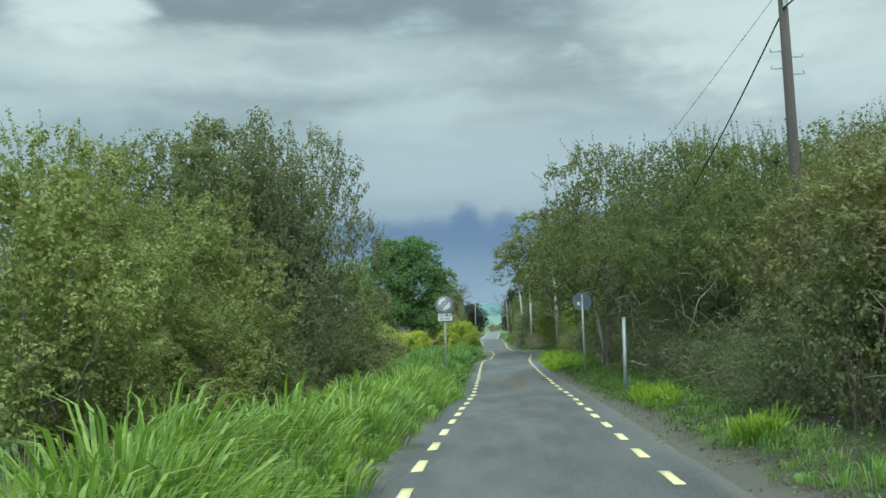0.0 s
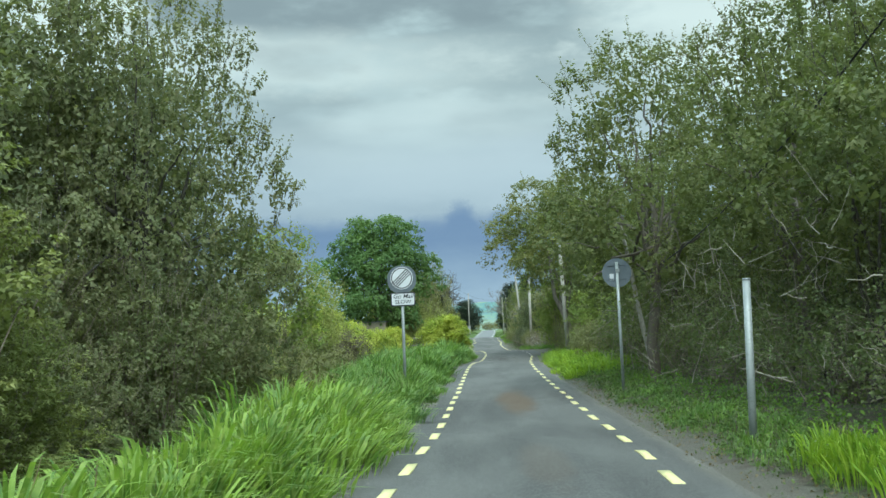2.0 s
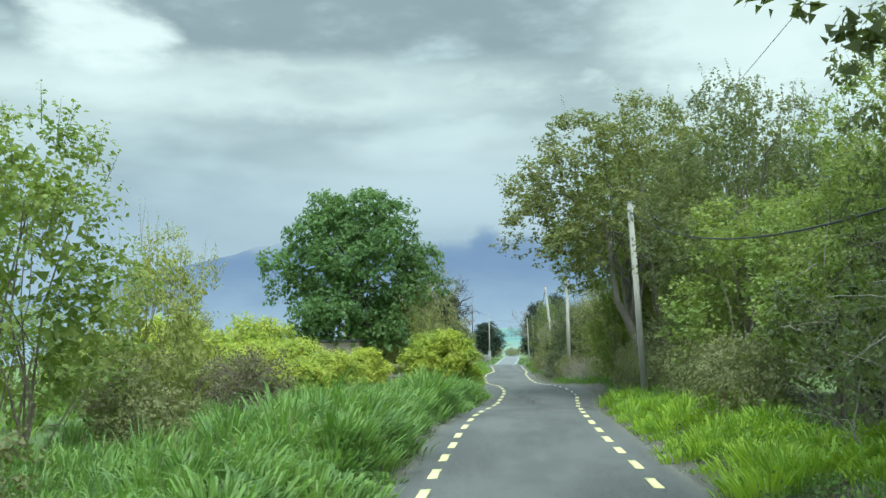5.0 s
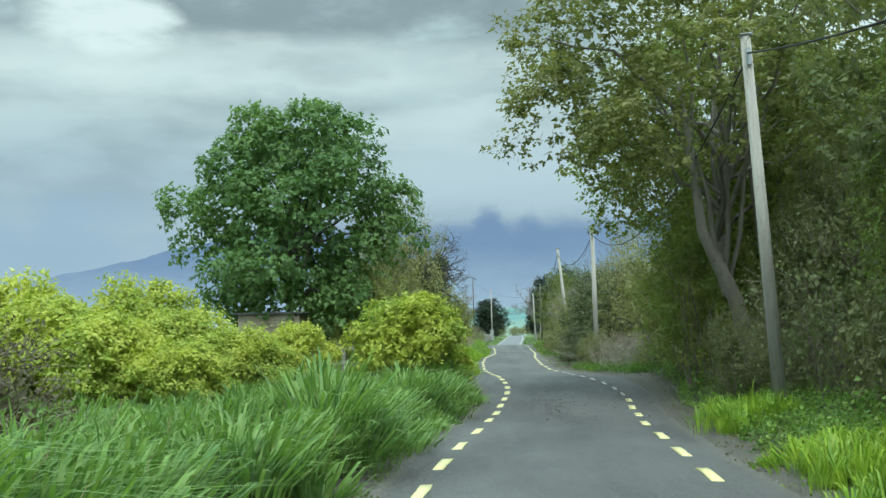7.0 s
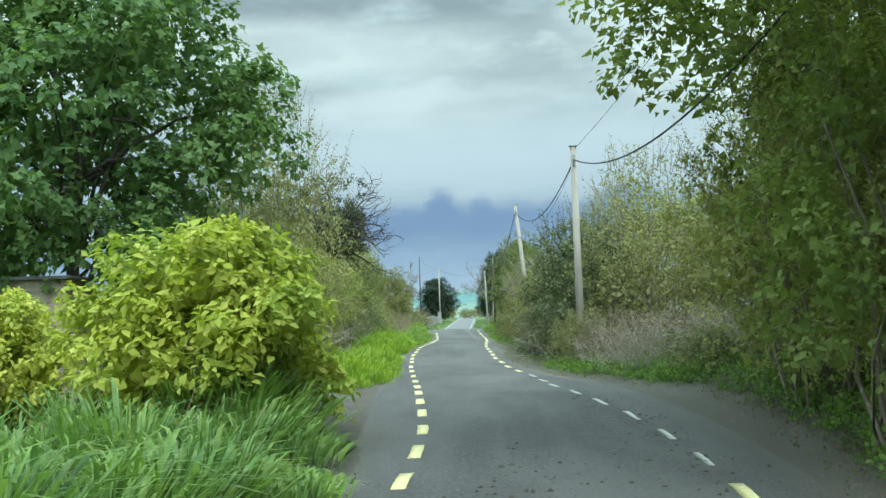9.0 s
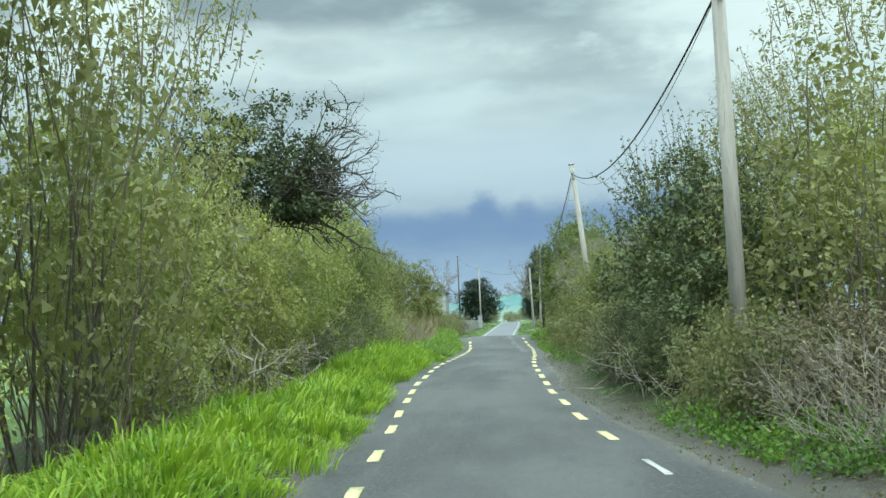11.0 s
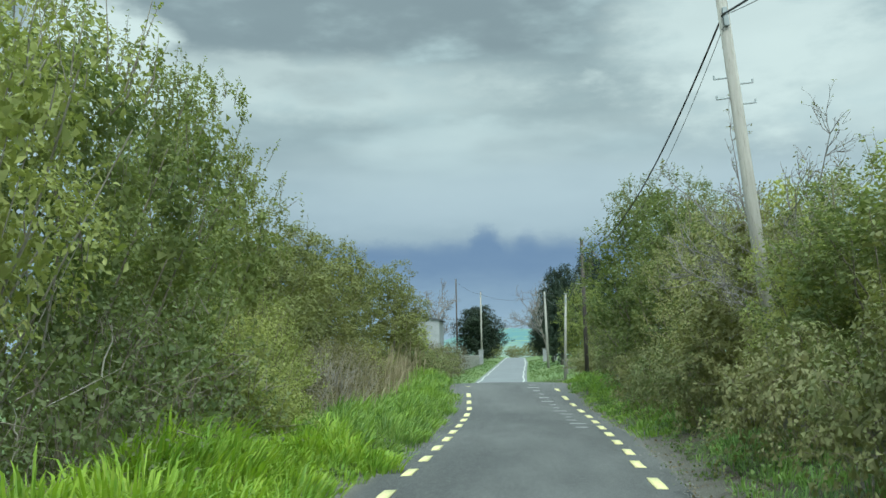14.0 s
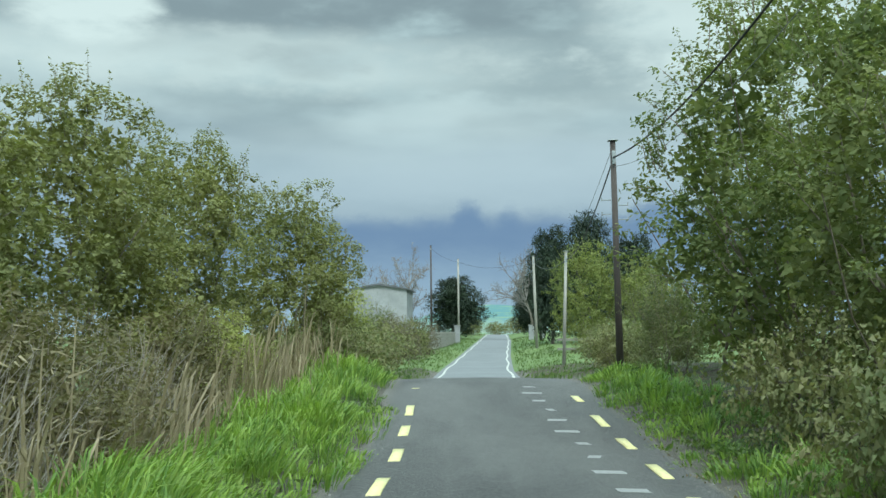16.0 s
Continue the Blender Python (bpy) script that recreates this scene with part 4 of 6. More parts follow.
KINDS["thicket"] = [lambda: plant("dead_thicket", STRAW, shape="small", seed=27, h=2.0, r=1.4, low=0.02, lobes=12, twigs=520, leaves=2, leaf=0.14, slim=0.12, twig_len=0.9, upright=1.3, stems=120, stem_r=0.009, core=0, bare=0.3, show=2, bark=PALE_STICK), "thicket", "dead straw-coloured thicket of stems in the ditch", None]
KINDS["pale_under"] = [lambda: plant("hedge_undergrowth", WILLOW, shape="plain", seed=28, h=2.4, r=1.6, low=0.02, lobes=20, twigs=480, leaves=10, leaf=0.08, slim=0.55, twig_len=0.45, upright=0.5, stems=44, stem_r=0.012, bark=PALE_STICK, core=300, bare=0.15, show=2), "shrub", "willow undergrowth with pale bare stems", None]
KINDS["spring_tall"] = [lambda: plant("roadside_tree", SPRING, shape="small", seed=29, h=9.0, r=3.2, low=1.0, lobes=46, spread=0.78, lump_r=(0.18, 0.32), lump_h=0.65, twigs=850, leaves=30, leaf=0.09, slim=0.75, twig_len=0.38, single=True, stem_r=0.13, bark=BARK, whips=120, whip_len=0.8, core=900), "tree", "tall roadside tree in fresh light green leaf", None]
KINDS["willow_tall"] = [lambda: plant("willow_shrub", WILLOW_GREEN, shape="small", seed=31, h=7.6, r=2.7, low=0.1, lobes=56, spread=0.78, lump_r=(0.17, 0.30), lump_h=0.5, twigs=800, leaves=29, leaf=0.084, slim=0.7, whips=150, whip_len=0.75, twig_len=0.32, stems=16, core=3400, show=3), "shrub", "tall light green willow shrub at the ditch", None]
KINDS["sallow_tall"] = [lambda: plant("willow_shrub", SALLOW, shape="small", seed=53, h=7.6, r=2.7, low=0.1, lobes=56, spread=0.78, lump_r=(0.17, 0.30), lump_h=0.5, twigs=950, leaves=29, leaf=0.084, slim=0.7, whips=70, whip_len=0.75, twig_len=0.32, stems=16, core=3400, show=3), "shrub", "tall dull olive sallow shrub at the ditch", None]
KINDS["hedge_tree"] = [lambda: plant("hedge_shrub", HEDGE_DARK, shape="plain", seed=41, h=7.6, r=2.7, low=0.1, lobes=56, spread=0.78, lump_r=(0.17, 0.30), lump_h=0.5, twigs=800, leaves=21, leaf=0.084, slim=0.6, whips=150, whip_len=0.75, twig_len=0.32, stems=16, core=3600, show=3), "shrub", "tall dark green hedge shrub close to the lane", None]
KINDS["willow_back"] = [lambda: plant("willow_shrub", WILLOW, shape="small", seed=32, h=5.2, r=2.3, lobes=34, spread=0.76, lump_r=(0.19, 0.33), lump_h=0.62, twigs=620, leaves=12, leaf=0.15, slim=0.5, whips=60, whip_len=0.8, twig_len=0.36, stems=8, core=900), "shrub", "olive-green willow shrub in the far hedgerow", None]
KINDS["thorn_back"] = [lambda: plant("hawthorn_tree", THORN, shape="small", seed=33, h=8.0, r=3.4, low=0.1, lobes=46, spread=0.78, lump_r=(0.19, 0.32), lump_h=0.6, twigs=1100, leaves=24, leaf=0.115, slim=0.7, twig_len=0.4, single=True, stem_r=0.16, bark=BARK, core=1500), "tree", "dark hawthorn tree behind the hedge", None]
KINDS["golden_back"] = [lambda: plant("golden_elder", GOLDEN, shape="small", seed=34, h=2.8, r=2.0, low=0.1, lobes=32, spread=0.78, lump_r=(0.18, 0.30), lump_h=0.7, twigs=900, leaves=14, leaf=0.13, slim=0.6, twig_len=0.26, upright=0.4, stems=10, stem_r=0.016, core=700, flat=0.7, droop=0.1), "shrub", "golden yellow-leaved elder shrub above the verge", None]
KINDS["cypress"] = [lambda: plant("cypress_tree", CYPRESS, shape="small", seed=23, h=9.0, r=3.2, low=0.8, lobes=20, twigs=700, leaves=24, leaf=0.21, slim=0.5, twig_len=0.6, upright=0.1, single=True, stem_r=0.2, bark=BARK, core=2600), "tree", "dark evergreen cypress tree", None]

# left of the road
for x, y, h, r in ((-8.6, 18.8, 7.0, 2.5), (-9.2, 22.6, 7.5, 2.6), (-7.9, 27.0, 6.9, 2.6), (-12.0, 29.5, 8.4, 3.0), (-7.0, 24.2, 4.0, 1.7), (-6.9, 29.2, 3.6, 1.5)):
    put("willow_tall", x, y, h, r)
put("thorn", -7.0, 36.2, 10.6, 3.6)
put("thorn_back", -9.4, 36.0, 11.2, 3.3)
put("thorn_back", -10.3, 33.0, 9.8, 3.4)
put("thorn_back", -8.6, 39.0, 9.6, 3.6)
for x, y, h, r, kind in ((-5.6, 33.6, 3.6, 1.7, "dark"), (-5.3, 37.6, 2.4, 1.7, "bramble"), (-8.0, 32.2, 4.6, 2.0, "dark"), (-6.4, 31.2, 2.4, 1.4, "dark"), (-6.8, 34.4, 4.2, 2.0, "dark")):
    put(kind, x, y, h, r)
put("willow_tall", -7.8, 20.0, 3.2, 1.7)
for x, y, h, r, kind in ((-6.2, 42.5, 2.2, 1.5, "willow"), (-7.6, 46.5, 3.0, 1.9, "willow_thin"), (-6.0, 49.0, 1.6, 1.5, "bramble"), (-8.3, 55.5, 6.3, 2.5, "spring"), (-10.5, 51.0, 4.2, 2.1, "spring"), (-9.4, 48.0, 3.6, 1.9, "willow"),
                         (-7.35, 60.8, 4.8, 1.6, "willow"), (-11.5, 63.0, 3.2, 1.8, "spring"), (-7.0, 67.4, 1.7, 1.6, "dead_bramble"), (-11.6, 69.5, 1.9, 1.9, "dead_bramble"), (-6.4, 57.0, 1.4, 1.4, "bramble"), (-9.3, 68.5, 1.8, 1.8, "dead_bramble"), (-5.4, 45.0, 1.3, 1.3, "bramble")):
    put(kind, x, y, h, r)
for x, y, h, r in ((-11.6, 86.0, 3.6, 2.2), (-15.0, 85.0, 3.7, 2.5), (-9.2, 83.5, 2.5, 1.9), (-13.0, 82.0, 3.0, 2.2), (-10.6, 80.6, 2.5, 1.9), (-16.5, 80.5, 2.9, 2.4), (-8.3, 80.0, 1.7, 1.5), (-7.3, 82.4, 2.0, 1.4), (-6.1, 84.3, 2.1, 1.2), (-2.38, 82.2, 2.6, 1.75), (-2.75, 84.4, 1.8, 1.2)):
    put("golden" if x > -7 else "golden_back", x, y, h, r, group="golden shrubs at the gateway", sink=0.1)
put("sycamore", -7.9, 92.4, 11.4, 4.35, turn=20)
put("willow_thin", -4.7, 97.0, 8.1, 2.5, "tall pale willow with sparse young leaves")
for x, y, h, r, kind in ((-5.0, 92.8, 4.3, 1.9, "willow"), (-6.2, 100.6, 6.4, 2.1, "willow_open"), (-5.3, 103.6, 5.6, 1.8, "willow_open"), (-4.7, 105.6, 4.5, 1.5, "willow_open"), (-5.0, 108.8, 4.0, 1.6, "willow_open"), (-7.4, 105.5, 5.6, 2.3, "willow"), (-5.2, 111.6, 5.0, 2.0, "willow_open"), (-5.6, 115.0, 6.2, 2.3, "willow_open"), (-7.6, 110.0, 5.0, 2.0, "dark"),
                         (-5.6, 118.8, 7.0, 2.3, "hedge_tree"), (-5.6, 123.4, 7.4, 2.0, "willow_tall"), (-6.8, 128.0, 5.0, 2.2, "sallow_tall"), (-7.0, 132.5, 6.0, 2.4, "sallow_tall"), (-6.8, 137.5, 6.2, 2.4, "sallow_tall"),
                         (-6.3, 142.5, 6.0, 2.2, "sallow_tall"), (-5.0, 147.3, 5.4, 2.1, "sallow_tall"), (-4.7, 151.5, 3.0, 1.5, "willow_back"), (-9.5, 109, 5.5, 2.6, "willow_back"), (-9.8, 120, 5.6, 2.6, "willow_back"), (-9.8, 130, 5.4, 2.6, "willow_back"), (-9.6, 138.5, 5.8, 2.5, "willow_back")):
    put(kind, x, y, h, r, group="left hedgerow")
for x, y in ((-4.0, 121.4), (-4.1, 123.8)):
    put("willow", x, y, 2.6, 1.15, "low green willow growth at the verge")
for x, y, kind in ((-4.9, 101.5, "pale_under"), (-4.9, 104.6, "pale_under"), (-5.0, 107.5, "pale_under"), (-4.5, 110.6, "under"), (-4.4, 113.2, "under"), (-4.0, 115.4, "under"), (-3.7, 117.6, "under"), (-3.9, 120.2, "willow"),
                   (-4.1, 127.6, "thicket"), (-4.5, 129.5, "thicket"), (-4.4, 132.0, "brown_scrub"), (-4.7, 134.5, "thicket"), (-4.5, 125.2, "brown_scrub"), (-4.3, 130.8, "brown_scrub"), (-4.6, 137.0, "brown_scrub"), (-4.8, 140.0, "willow")):
    put(kind, x, y, 2.1 if kind != "thicket" else 1.5, 1.25, group="left hedge foot")
for x, y, h, r in ((-3.9, 146, 1.3, 1.3), (-3.6, 149.5, 1.2, 1.4), (-4.8, 153, 1.6, 1.6), (-5.2, 158, 1.8, 1.8)):
    put("bramble", x, y, h, r)


def crooked(rnd, start, way, length, kink, droop):
    """Polylines that wander as they grow."""
    n, k = len(start), 8
    pts, w = [start], unit(way)
    for i in range(k - 1):
        w = unit(w + rnd.normal(size=(n, 3)) * kink + np.array([0, 0, -droop]))
        pts.append(pts[-1] + w * length[:, None] / (k - 1))
    return np.stack(pts, 1)


def bare_tree(x, y, h, r, toward, seed, label, buds=0):
    """A leafless tree: trunk, boughs, branches and a haze of fine twigs, leaning by toward (x, y) as it grows."""
    rnd = np.random.default_rng(seed)
    thing = tagged(new("bare_tree"), label, "tree")
    thing.matrix_basis = Matrix.Translation((x, y, float(land(x, y))))
    k = np.linspace(0, 1, 7)
    line = np.stack([toward[0] * k ** 2 * 0.6 + 0.1 * np.sin(k * 6), toward[1] * k ** 2 * 0.6, -0.4 + (h * 0.6 + 0.4) * k], 1)
    v, f = tubes(line[None], (0.016 * h * np.array([1.2, 1.0, 0.85, 0.7, 0.55, 0.42, 0.3]))[None], 8)
    under("trunk", mesh_of("bare_trunk", v, f, BARK, True), thing, "grey-brown trunk")
    m = 18
    at_f = rnd.uniform(0.42, 1.0, m) * 6
    start = np.stack([np.interp(at_f, np.arange(7), line[:, i]) for i in range(3)], 1)
    a = np.arange(m) * 2.4 + rnd.uniform(0, 1, m)
    way = np.stack([np.cos(a) + toward[0] / r * 0.5, np.sin(a) + toward[1] / r * 0.5, rnd.uniform(0.35, 1.1, m) * h / (2.4 * r)], 1)
    main = crooked(rnd, start, way, r * rnd.uniform(1.2, 1.9, m), 0.14, 0.01)
    lots = [tubes(main, 0.005 * h * np.linspace(1, 0.35, 8)[None] * rnd.uniform(0.7, 1.2, (m, 1)), 5)]
    own, i = np.repeat(np.arange(m), 12), rnd.integers(2, 8, m * 12)
    base, along = main[own, i], unit(main[own, i] - main[own, i - 1])
    side = crooked(rnd, base, along * 0.8 + rnd.normal(size=(m * 12, 3)) * 0.5 + np.array([0, 0, 0.25]), r * rnd.uniform(0.2, 0.5, m * 12), 0.18, 0.0)
    lots.append(tubes(side[:, ::2], 0.0021 * h * np.linspace(1, 0.5, 4)[None] * np.ones((m * 12, 1)), 3))
    own, i = np.repeat(np.arange(m * 12), 8), rnd.integers(2, 8, m * 96)
    base, along = side[own, i], unit(side[own, i] - side[own, i - 1])
    twig = crooked(rnd, base, along * 0.8 + rnd.normal(size=(m * 96, 3)) * 0.5 + np.array([0, 0, 0.2]), r * rnd.uniform(0.08, 0.26, m * 96), 0.2, 0.0)[:, (0, 4, 7)]
    lots.append(tubes(twig, 0.0011 * h * np.array([[1.0, 0.8, 0.5]]) * np.ones((m * 96, 1)), 3))
    tagged(under("branchwork", mesh_of("bare_branches", *joined(lots), GREY_TWIG), thing, "fine grey leafless branches"), kind="stuff")
    if buds:
        k = rnd.choice(m * 96, buds)
        size = rnd.uniform(0.03, 0.07, buds)
        lv, lf = leaf_lot(twig[k, 2], unit(rnd.normal(size=(buds, 3))), unit(rnd.normal(size=(buds, 3)) + np.array([0, 0, 0.5])), size, size * 0.5)
        under("crown", mesh_of("opening_leaves", lv, lf, OLIVE), thing, "scattered opening leaves")
    return thing


def ivy_tree(x, y):
    """A crooked old thorn: an ivy-clad head over the hedge, its bare black branches twisting out over the verge."""
    rnd = np.random.default_rng(71)
    thing = tagged(new("ivy_clad_tree"), "dark ivy-clad thorn tree with bare twisted branches", "tree")
    thing.matrix_basis = Matrix.Translation((x, y, float(land(x, y))))
    line = np.array([(-1.0, 0.1, -0.5), (-0.9, 0.0, 1.2), (-0.5, 0.1, 2.6), (0.1, -0.1, 3.7), (0.5, 0.0, 4.6), (0.7, 0.1, 5.3)])
    v, f = tubes(line[None], np.array([[0.2, 0.17, 0.15, 0.13, 0.1, 0.06]]), 9)
    under("trunk", mesh_of("thorn_trunk", v, f, DARK_BARK, True), thing, "crooked dark trunk")

    m = 34
    f0 = rnd.uniform(0.74, 1.0, m) * 5
    start = np.stack([np.interp(f0, np.arange(6), line[:, i]) for i in range(3)], 1)
    a = rnd.normal(0.25, 0.75, m)
    way = np.stack([np.cos(a) + 0.25, np.sin(a) * 0.6 + 0.25, rnd.uniform(0.1, 1.5, m)], 1)
    way[:3, 2] = -0.3
    main = crooked(rnd, start, way, rnd.uniform(1.2, 2.7, m), 0.24, 0.02)
    lots = [tubes(main, np.linspace(0.032, 0.011, 8)[None] * rnd.uniform(0.7, 1.2, (m, 1)), 5)]
    own, at_i = np.repeat(np.arange(m), 9), rnd.integers(2, 8, m * 9)
    base, along = main[own, at_i], unit(main[own, at_i] - main[own, at_i - 1])
    side = crooked(rnd, base, along * 0.6 + rnd.normal(size=(m * 9, 3)) * 0.6 + np.array([0, 0, 0.06]), rnd.uniform(0.35, 0.9, m * 9), 0.3, 0.0)
    lots.append(tubes(side, np.linspace(0.016, 0.006, 8)[None] * rnd.uniform(0.7, 1.2, (m * 9, 1)), 4))
    own2, at_2 = np.repeat(np.arange(m * 9), 4), rnd.integers(2, 8, m * 36)
    base, along = side[own2, at_2], unit(side[own2, at_2] - side[own2, at_2 - 1])
    fine_w = crooked(rnd, base, along * 0.6 + rnd.normal(size=(m * 36, 3)) * 0.6, rnd.uniform(0.12, 0.42, m * 36), 0.3, 0.0)[:, ::2]
    lots.append(tubes(fine_w, np.linspace(0.006, 0.003, 4)[None] * np.ones((m * 36, 1)), 3))
    v, f = joined(lots)
    tagged(under("branchwork", mesh_of("thorn_branches", v, f, DARK_BARK, True), thing, "bare black twisting branches"), kind="stuff")
    # ivy in thick bunches round the head and up the inner branches
    c = 540
    cen = np.stack([np.interp(rnd.uniform(2.6, 5, c), np.arange(6), line[:, i]) for i in range(3)], 1) + np.clip(rnd.normal(size=(c, 3)), -1.7, 1.7) * np.array([1.0, 0.8, 0.85]) + np.array([-0.5, 0.2, 0.7])
    cen[:, 2] = np.maximum(cen[:, 2], 4.6)
    n = c * 46
    own = np.repeat(np.arange(c), 46)
    spray = unit(rnd.normal(size=(n, 3)))
    pos = cen[own] + spray * (rnd.uniform(0, 1, n) ** 0.5)[:, None] * 0.24
    size = rnd.uniform(0.05, 0.10, n)
    face = unit(spray * 0.6 + np.array([0, 0, 0.5]) + rnd.normal(size=(n, 3)) * 0.4)
    lv, lf = leaf_lot(pos, unit(rnd.normal(size=(n, 3)) + np.array([0, 0, -0.4])), face, size, size * 0.85)
    # a few pale spring leaves out on the twigs
    k = rnd.choice(m * 36, 700)
    lv2, lf2 = leaf_lot(fine_w[k, 3], unit(rnd.normal(size=(700, 3))), unit(rnd.normal(size=(700, 3)) + np.array([0, 0, 0.6])), rnd.uniform(0.025, 0.05, 700), rnd.uniform(0.015, 0.03, 700))
    under("crown", mesh_of("thorn_ivy", *joined([(lv, lf), (lv2, lf2)]), IVY), thing, "thick dark ivy")
    return thing


ivy_tree(-4.9, 107.2)

# right of the road
for x, y, h, r, kind in ((7.0, 9.0, 4.6, 2.2, "scrub"), (6.1, 14.0, 4.2, 1.9, "scrub"), (6.2, 17.6, 4.3, 1.7, "scrub"), (8.2, 20.8, 5.6, 2.3, "overhang"), (6.9, 23.2, 5.6, 2.1, "overhang"), (6.7, 27.2, 6.3, 2.3, "overhang"), (6.6, 31.5, 7.2, 2.5, "overhang"), (6.8, 36.0, 8.6, 2.9, "tall"),
                         (4.9, 43.0, 10.0, 3.4, "tall"), (6.6, 49.4, 8.2, 2.5, "tall"), (7.2, 54.6, 6.6, 2.3, "spring_tall"), (10.5, 30, 7.5, 3.2, "thorn_back"), (10.5, 42, 8.0, 3.4, "thorn_back"), (11, 50, 9, 3.2, "thorn_back")):
    put(kind, x, y, h, r, group="right hedgerow")
for x, y, h, r in ((5.9, 12.0, 4.0, 1.6), (5.6, 15.2, 4.0, 1.4), (5.8, 18.6, 3.7, 1.3)):
    put("brown_scrub", x, y, h, r, group="right hedgerow")
for x, y, h, r in ((5.2, 10.5, 2.4, 1.2), (4.9, 13.5, 2.4, 1.1), (4.9, 16.5, 2.0, 1.1), (5.2, 19.5, 1.6, 1.0), (5.5, 22.5, 1.6, 1.1), (4.8, 18.0, 1.1, 0.9), (5.4, 25.4, 1.4, 1.1)):
    put("under", x, y, h, r, group="right hedge foot")
for x, y, h, r in ((5.9, 28.5, 1.8, 1.3), (6.1, 32.0, 2.0, 1.4), (5.9, 35.4, 2.2, 1.4), (5.8, 39.0, 2.2, 1.3), (5.7, 43.5, 2.4, 1.4), (5.6, 47.5, 2.6, 1.4), (5.5, 52.0, 2.6, 1.4)):
    put("under", x, y, h, r, group="right hedge foot")
for x, y, h, r, kind in ((6.3, 62.8, 5.1, 2.1, "spring"), (7.1, 58.4, 4.6, 1.8, "spring"), (7.0, 66.2, 9.0, 3.0, "tall"), (9.2, 62.0, 6.4, 2.4, "willow_back"), (4.9, 57.6, 1.5, 1.2, "bramble"), (5.0, 60.4, 1.5, 1.2, "bramble"), (5.2, 63.4, 1.6, 1.2, "bramble"), (5.6, 67.5, 1.7, 1.3, "bramble")):
    put(kind, x, y, h, r)
for x, y, h, r in ((4.9, 75.0, 1.9, 0.9), (5.5, 73.9, 1.6, 0.9), (6.3, 76.2, 2.2, 1.0)):
    put("dark", x, y, h, r)
put("spring", 4.9, 79.4, 4.8, 1.6, "light green shrub under the sycamore")
put("maple", 5.2, 76.8, 11.0, 4.75, turn=0)
put("green_maple", 6.7, 82.8, 9.6, 4.2, turn=90)
put("spring_tall", 6.5, 83.6, 6.2, 2.1)
put("hedge_tree", 6.3, 85.6, 6.6, 2.0)
put("tall", 9.0, 84.0, 8.4, 2.8)
put("willow_thin", 9.5, 95.2, 8.6, 2.5, "tall pale willow with sparse young leaves")
put("tall", 9.2, 72.0, 8.6, 2.8)
put("thorn_back", 9.6, 67.5, 7.6, 2.6)
put("thorn_back", 10.0, 78.5, 6.5, 2.6)
put("thorn_back", 12.6, 84.5, 6.5, 2.8)
put("dark", 7.6, 75.0, 5.0, 1.9)
put("spring_tall", 6.3, 67.6, 5.4, 1.7)
for x, y, h, r, kind in ((6.0, 72.5, 2.8, 1.4, "under"), (6.9, 75.6, 4.6, 1.7, "dark"), (5.8, 80.6, 4.4, 1.6, "willow"), (5.4, 83.2, 4.8, 1.8, "willow"), (6.4, 87.2, 3.6, 1.4, "dark"), (7.8, 77.6, 6.0, 2.0, "willow_tall")):
    put(kind, x, y, h, r)
for x, y in ((8.3, 40.0), (8.4, 46.5), (8.2, 53.0), (8.4, 36.5), (7.3, 50.0), (7.2, 56.5), (8.6, 25.0), (8.5, 28.5), (8.4, 32.5)):
    put("ivy_bush", x, y, 4.6, 2.0, "dark ivy-grown thorn bush inside the hedge")
put("willow_thin", 9.4, 91.5, 5.6, 1.7)
for x, y, h, r, kind in ((6.4, 99.5, 5.9, 2.5, "willow_thin"), (4.75, 102.6, 4.3, 1.9, "ivy_bush"), (9.2, 101.5, 5.0, 2.2, "willow_thin"), (8.0, 104.5, 5.2, 2.4, "willow_back"), (11.5, 98.5, 4.6, 2.4, "willow_back"), (4.6, 95.5, 1.1, 1.3, "dead_bramble"), (5.9, 94.0, 1.0, 1.4, "dead_bramble"), (7.6, 95.5, 1.0, 1.4, "bramble"), (4.0, 99.0, 1.3, 1.0, "bramble"), (3.9, 96.6, 1.4, 0.9, "bramble"), (4.4, 91.0, 0.8, 1.1, "thicket"), (5.6, 92.0, 0.9, 1.3, "thicket"), (4.3, 93.6, 0.8, 1.1, "thicket"), (6.8, 91.6, 0.9, 1.3, "thicket"), (7.9, 93.2, 0.9, 1.3, "thicket"), (5.3, 88.6, 0.8, 1.1, "bramble"), (6.8, 89.2, 0.9, 1.2, "thicket")):
    put(kind, x, y, h, r)
for x, y, h, r, kind in ((4.8, 105.2, 4.4, 1.9, "ivy_bush"), (4.8, 110.0, 2.9, 1.6, "dark"), (6.2, 104.8, 5.8, 1.5, "willow_thin"), (4.7, 114.5, 3.2, 1.7, "scrub"), (5.0, 119.0, 3.7, 1.9, "hedge_tree"), (4.6, 123.5, 3.6, 1.7, "scrub"),
                         (4.9, 128.0, 4.2, 1.9, "willow_thin"), (5.0, 133.0, 5.6, 2.2, "hedge_tree"), (4.7, 136.6, 6.9, 2.7, "hedge_tree"), (5.6, 141.5, 5.6, 1.9, "hedge_tree"), (8.0, 114, 3.4, 2.2, "willow_back"), (8.0, 125, 5.2, 2.3, "willow_back"), (8.4, 135, 6.0, 2.4, "willow_back")):
    put(kind, x - 0.2, y, h, r, group="right hedgerow beyond the field gap")
put("willow", 4.3, 120.4, 3.0, 1.3)
put("dark", 3.6, 142.8, 2.0, 1.0)
